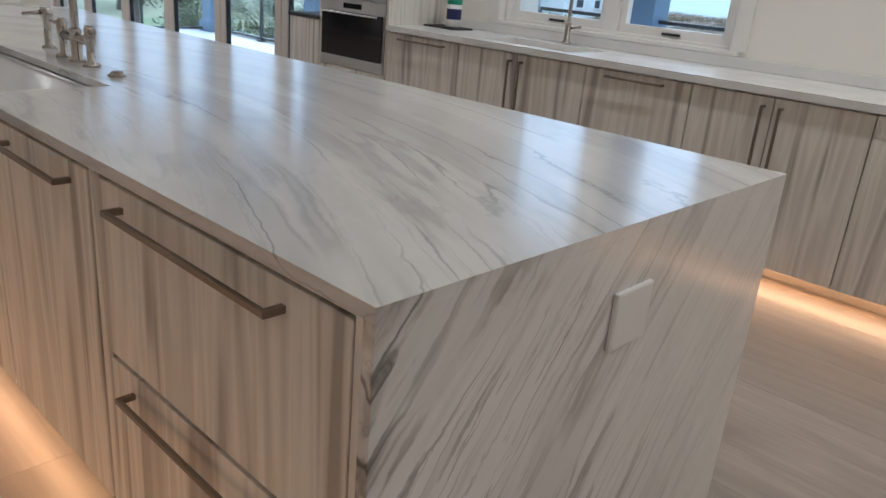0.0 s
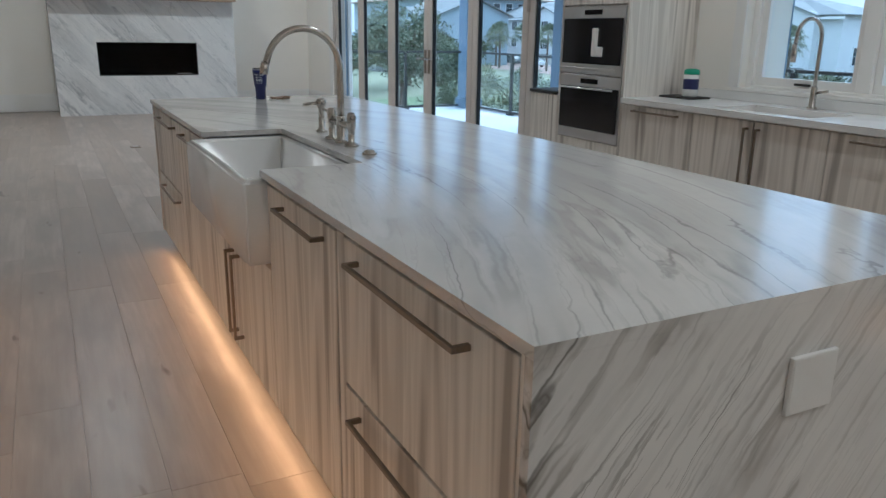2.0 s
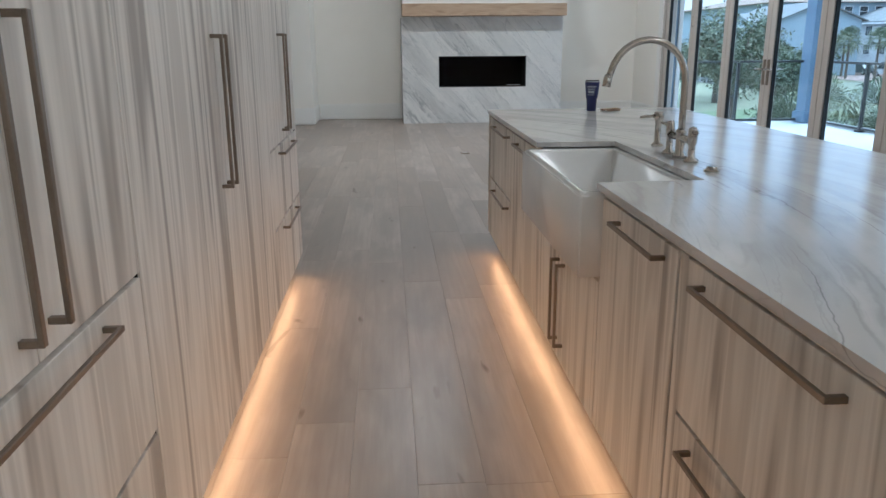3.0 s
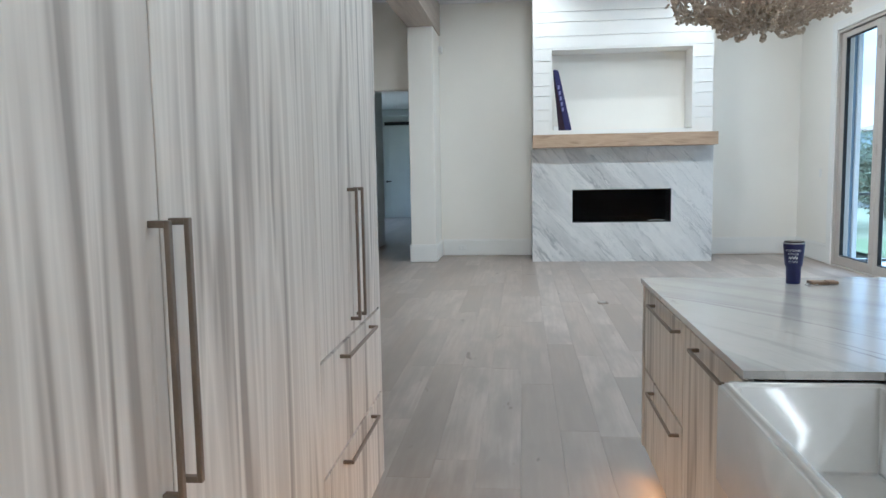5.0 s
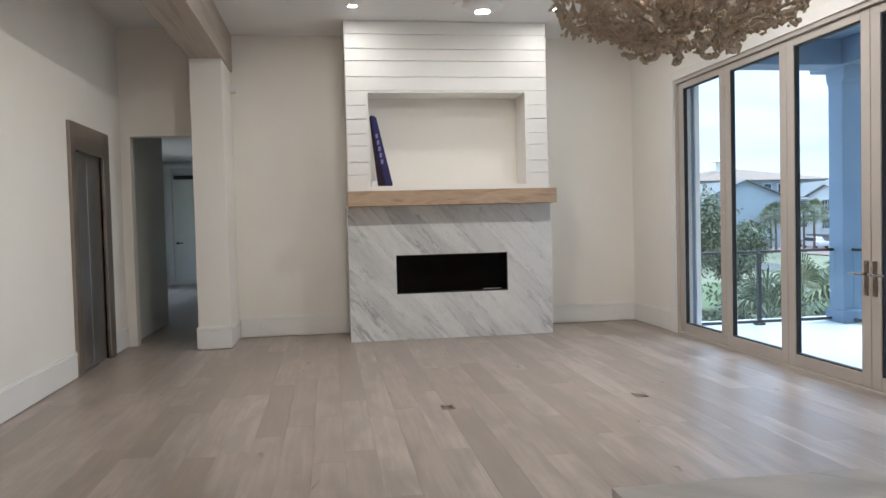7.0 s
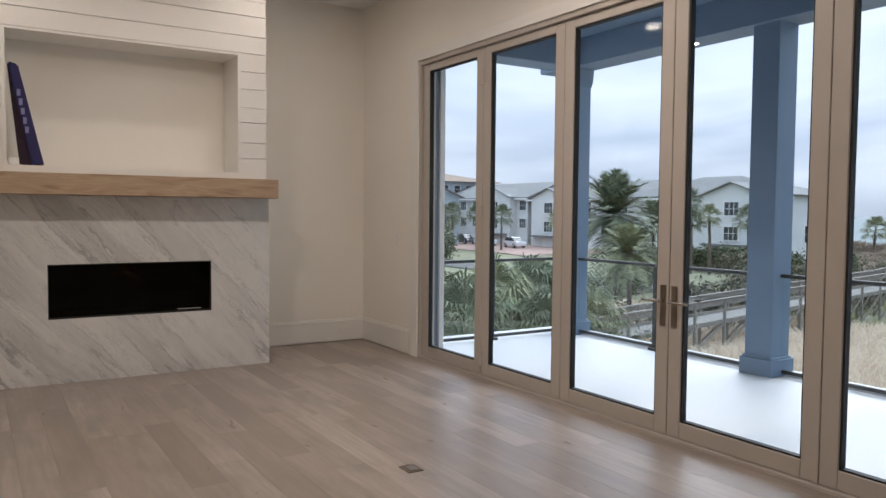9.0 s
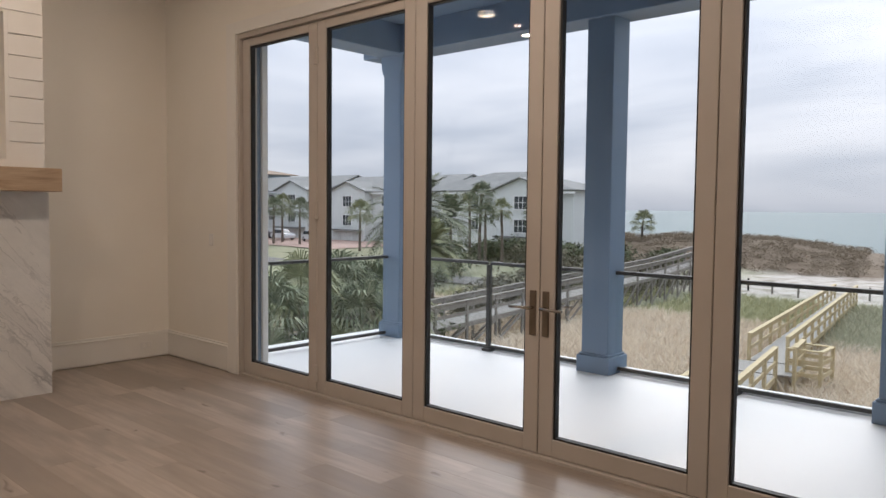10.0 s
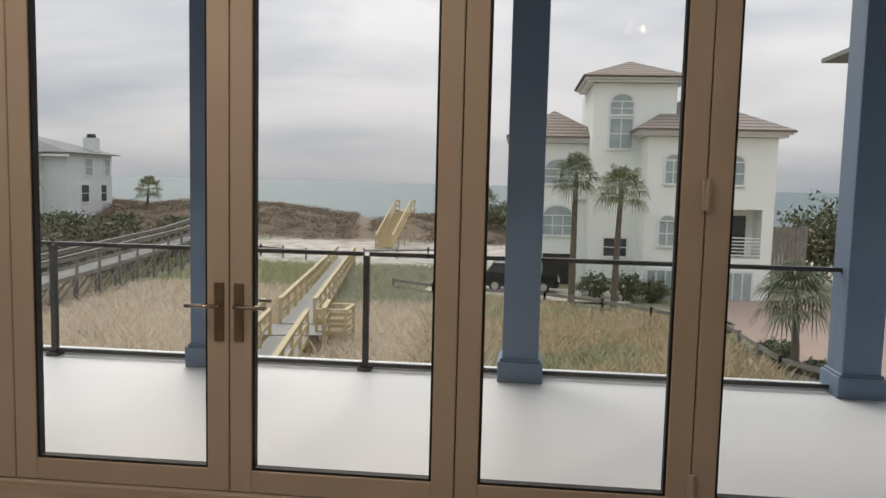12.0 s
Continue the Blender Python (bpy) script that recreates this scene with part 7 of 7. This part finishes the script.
house_window(sh, 0.05, 48.5, 1.3, 1.3, 0.9, -1, M_BLIND, False, 1)
for gx in (2.75, 6.6):
    bm = bmesh.new()
    box(bm, gx - 1.15, gx + 1.15, MY0 - 0.1, MY0 - 0.002, z0, -2.95)
    gd = part("garage_door", bm, M_HOUSETRIM, sh)
    for k in range(4):
        bm = bmesh.new()
        box(bm, gx - 1.05 + k * 0.54, gx - 0.61 + k * 0.54, MY0 - 0.13, MY0 - 0.102, GZ + 0.1, -3.1)
        part("pane", bm, M_BLIND, gd)
# no real opening: a black sheet on the wall gives the carport's shade
bm = bmesh.new()
box(bm, -4.3, -2.5, 50.94, 50.998, GZ, -2.75)
part("carport_shade_panel", bm, M_BLACK, sh, "black panel painted for the shade inside the carport")
bm = bmesh.new()
box(bm, 6.0, 7.6, MY0 + 1.54, MY0 + 1.598, -2.2, 0.2)
part("balcony_door", bm, M_WINDOW, sh)
for k in range(6):
    bm = bmesh.new()
    z = -2.05 + k * 0.2
    rod(bm, (5.55, MY0 + 0.06, z), (8.05, MY0 + 0.06, z), 0.035, None, 6)
    part("balcony_rail", bm, M_HOUSETRIM, sh)
bm = bmesh.new()
box(bm, -2.35, 0.2, 50.6, 50.998, 0.9, 1.1)
part("ledge", bm, M_HOUSETRIM, sh)
pf = thing("privacy_fence", "tall brown slatted fence beside the stucco house", "fence", (7.4, 50, GZ))
for k in range(14):
    bm = bmesh.new()
    box(bm, k * 0.24, k * 0.24 + 0.2, 0, 0.06, -0.1, 4.3)
    part("slat", bm, M_GREY, pf)
ne = thing("neighbour_roof_corner", "grey eave corner of the house beside the porch", "roof", (0, 0, 0))
bm = bmesh.new()
hip_roof(bm, 2.64, 12, 11.5, 22.5, 5.5, 2.4, 1.5, 2)
part("roof", bm, M_SHINGLE, ne)
bm = bmesh.new()
box(bm, 2.9, 12, 11.5, 22.0, GZ, 5.4)
part("wall", bm, M_STUCCO, ne)

# ---------------------------------------------------------------- cars
M_TYRE = mottled("tyre_rubber", (0.012, 0.012, 0.012), (0.022, 0.022, 0.022), 8, 0.85, 0.3, 80)


def car(label, x, y, turn, paint, z=None):
    o = thing("parked_car", label, "car", (x, y, (ground_z(x, y) if z is None else z) + 0.09), turn, "parked cars")
    bm = bmesh.new()
    prism(bm, [(-2.35, 0.35), (-2.38, 0.75), (-2.25, 1.0), (-1.25, 1.08), (1.9, 1.08), (2.32, 1.0), (2.38, 0.6), (2.3, 0.32)], -0.92, 0.92)
    bmesh.ops.bevel(bm, geom=bm.edges[:], offset=0.07, segments=2, affect="EDGES")
    part("body", bm, paint, o)
    bm = bmesh.new()
    prism(bm, [(-1.35, 1.05), (-0.55, 1.62), (1.55, 1.66), (2.15, 1.05)], -0.76, 0.76)
    bmesh.ops.bevel(bm, geom=bm.edges[:], offset=0.06, segments=2, affect="EDGES")
    part("windows", bm, M_WINDOW, o)
    bm = bmesh.new()
    prism(bm, [(-0.6, 1.60), (-0.45, 1.69), (1.5, 1.71), (1.7, 1.62)], -0.73, 0.73)
    part("roof", bm, paint, o)
    for wx in (-1.45, 1.45):
        for s in (-1, 1):
            bm = bmesh.new()
            rod(bm, (wx, s * 0.72, 0.36), (wx, s * 0.94, 0.36), 0.36, None, 20)
            wh = part("wheel", bm, M_TYRE, o)
            bm = bmesh.new()
            rod(bm, (wx, s * 0.94, 0.36), (wx, s * 0.95, 0.36), 0.22, None, 14)
            part("rim", bm, M_STEEL, wh)
    for s in (-1, 1):
        bm = bmesh.new()
        box(bm, -2.40, -2.30, s * 0.75 - 0.14, s * 0.75 + 0.14, 0.72, 0.85, 0.01)
        part("headlight", bm, M_HOUSETRIM, o)
        bm = bmesh.new()
        box(bm, 2.33, 2.40, s * 0.78 - 0.1, s * 0.78 + 0.1, 0.75, 0.98, 0.01)
        part("tail_light", bm, mottled("red_lens", (0.2, 0.01, 0.01), (0.3, 0.015, 0.015), 5, 0.2), o)


P_BLACK = mottled("black_car_paint", (0.008, 0.009, 0.011), (0.014, 0.015, 0.018), 1, 0.12, 0, 20)
P_WHITE = mottled("white_car_paint", (0.62, 0.63, 0.64), (0.70, 0.71, 0.72), 1, 0.15, 0, 20)
P_GREY = mottled("grey_car_paint", (0.05, 0.055, 0.06), (0.08, 0.085, 0.09), 1, 0.15, 0, 20)
car("black sport utility car parked on the lane", -7.2, 46.7, 178, P_BLACK)
car("white estate car in the car park", -106.5, 72, 175, P_WHITE)
car("white car in the car park by the houses", -99.3, 72.5, 170, P_WHITE)
car("dark grey car in the car park", -114, 73, 175, P_GREY)

# ---------------------------------------------------------------- oak floor, board by board
M_FLOOR = Mat("oak_boards", 0.36)
fm = M_FLOOR
oi = fm.node("ShaderNodeObjectInfo")
gi = fm.node("ShaderNodeNewGeometry")
rnd = fm.math("FRACT", fm.math("ADD", fm.math("MULTIPLY", oi.outputs["Random"], 7.31), gi.outputs["Random Per Island"]))
grain = fm.noise(fm.coords((1.6, 26, 26), 9.0), 1.0, 4, 0.6, 0.4)
broad = fm.noise(fm.coords((1.5, 6.0, 6.0), 9.0), 1.0, 3, 0.5, 0.3)
board = fm.ramp(rnd, [(0.0, (0.315, 0.265, 0.22)), (0.35, (0.385, 0.328, 0.28)), (0.7, (0.425, 0.366, 0.316)), (1.0, (0.475, 0.414, 0.362))])
col = fm.mix(fm.ramp(grain, [(0.38, (0.4, 0.4, 0.4)), (0.62, (0, 0, 0))]), board, (0.27, 0.22, 0.175))
col = fm.mix(fm.ramp(broad, [(0.34, (0.7, 0.7, 0.7)), (0.62, (0, 0, 0))]), col, (0.25, 0.215, 0.183))
knot = fm.noise(fm.coords((3.2, 8.0, 8.0), 9.0), 1.0, 2, 0.4, 0.8)
col = fm.mix(fm.ramp(knot, [(0.72, (0, 0, 0)), (0.78, (0.7, 0.7, 0.7))]), col, (0.12, 0.09, 0.065))
fm.color(col)
fm.bump(grain, 0.12, 0.002)
fm.roughness(broad, 0.29, 0.41)
BW = 0.215
fl = thing("floor", "greige oiled oak boards laid along the room", "floor", (0, 0, 0), kind="structure")
rs = random.Random(3)
shared = {}


def board_mesh(n):
    if n not in shared:
        bm = bmesh.new()
        b = 0.0009
        x0, x1, y0, y1 = 0.0002, n - 0.0002, 0.0002, BW - 0.0002
        lo = [bm.verts.new(v) for v in ((x0, y0, -0.02), (x1, y0, -0.02), (x1, y1, -0.02), (x0, y1, -0.02))]
        up = [bm.verts.new(v) for v in ((x0, y0, -b), (x1, y0, -b), (x1, y1, -b), (x0, y1, -b))]
        tp = [bm.verts.new(v) for v in ((x0 + b, y0 + b, 0), (x1 - b, y0 + b, 0), (x1 - b, y1 - b, 0), (x0 + b, y1 - b, 0))]
        for p, q in ((lo, up), (up, tp)):
            for k in range(4):
                bm.faces.new((p[k], p[(k + 1) % 4], q[(k + 1) % 4], q[k]))
        bm.faces.new(tp)
        shared[n] = mesh_of("plank", bm, fm.m)
    return shared[n]


rest = bmesh.new()
count = 0
rows_y = [SY - 0.05 + BW * k for k in range(int((NY - SY) / BW) + 2)]
for y in rows_y:
    x = -13.94 - rs.uniform(0, 1.8)
    while x < (EX if y > -1.5 else TE):
        n = rs.choice((1.2, 1.5, 1.8, 2.1, 2.4))
        edge = EX + 0.05 if y > -1.5 else TE + 0.1
        near = -12.5 < x + n / 2 < -1.2 and -1.2 < y < 4.4
        if near and count < 300:
            ob = new("plank", board_mesh(n))
            ob.parent = fl
            ob.location = (x, y, 0)
            count += 1
        elif x + n > -14.0:
            box(rest, max(x, -14.0) + 0.0006, min(x + n, edge) - 0.0006, y + 0.0005, y + BW - 0.0005, -0.02, -0.0004)
        x += n
for k in range(18):
    y = -4.9 + BW * k
    if y + BW > -1.4:
        break
    box(rest, -24.8, -14.0, y + 0.0005, y + BW - 0.0005, -0.02, -0.0004)
rest_ob = part("plank_rest", rest, fm.m, fl)
tagged(rest_ob, "more oak boards", "", "", "stuff")
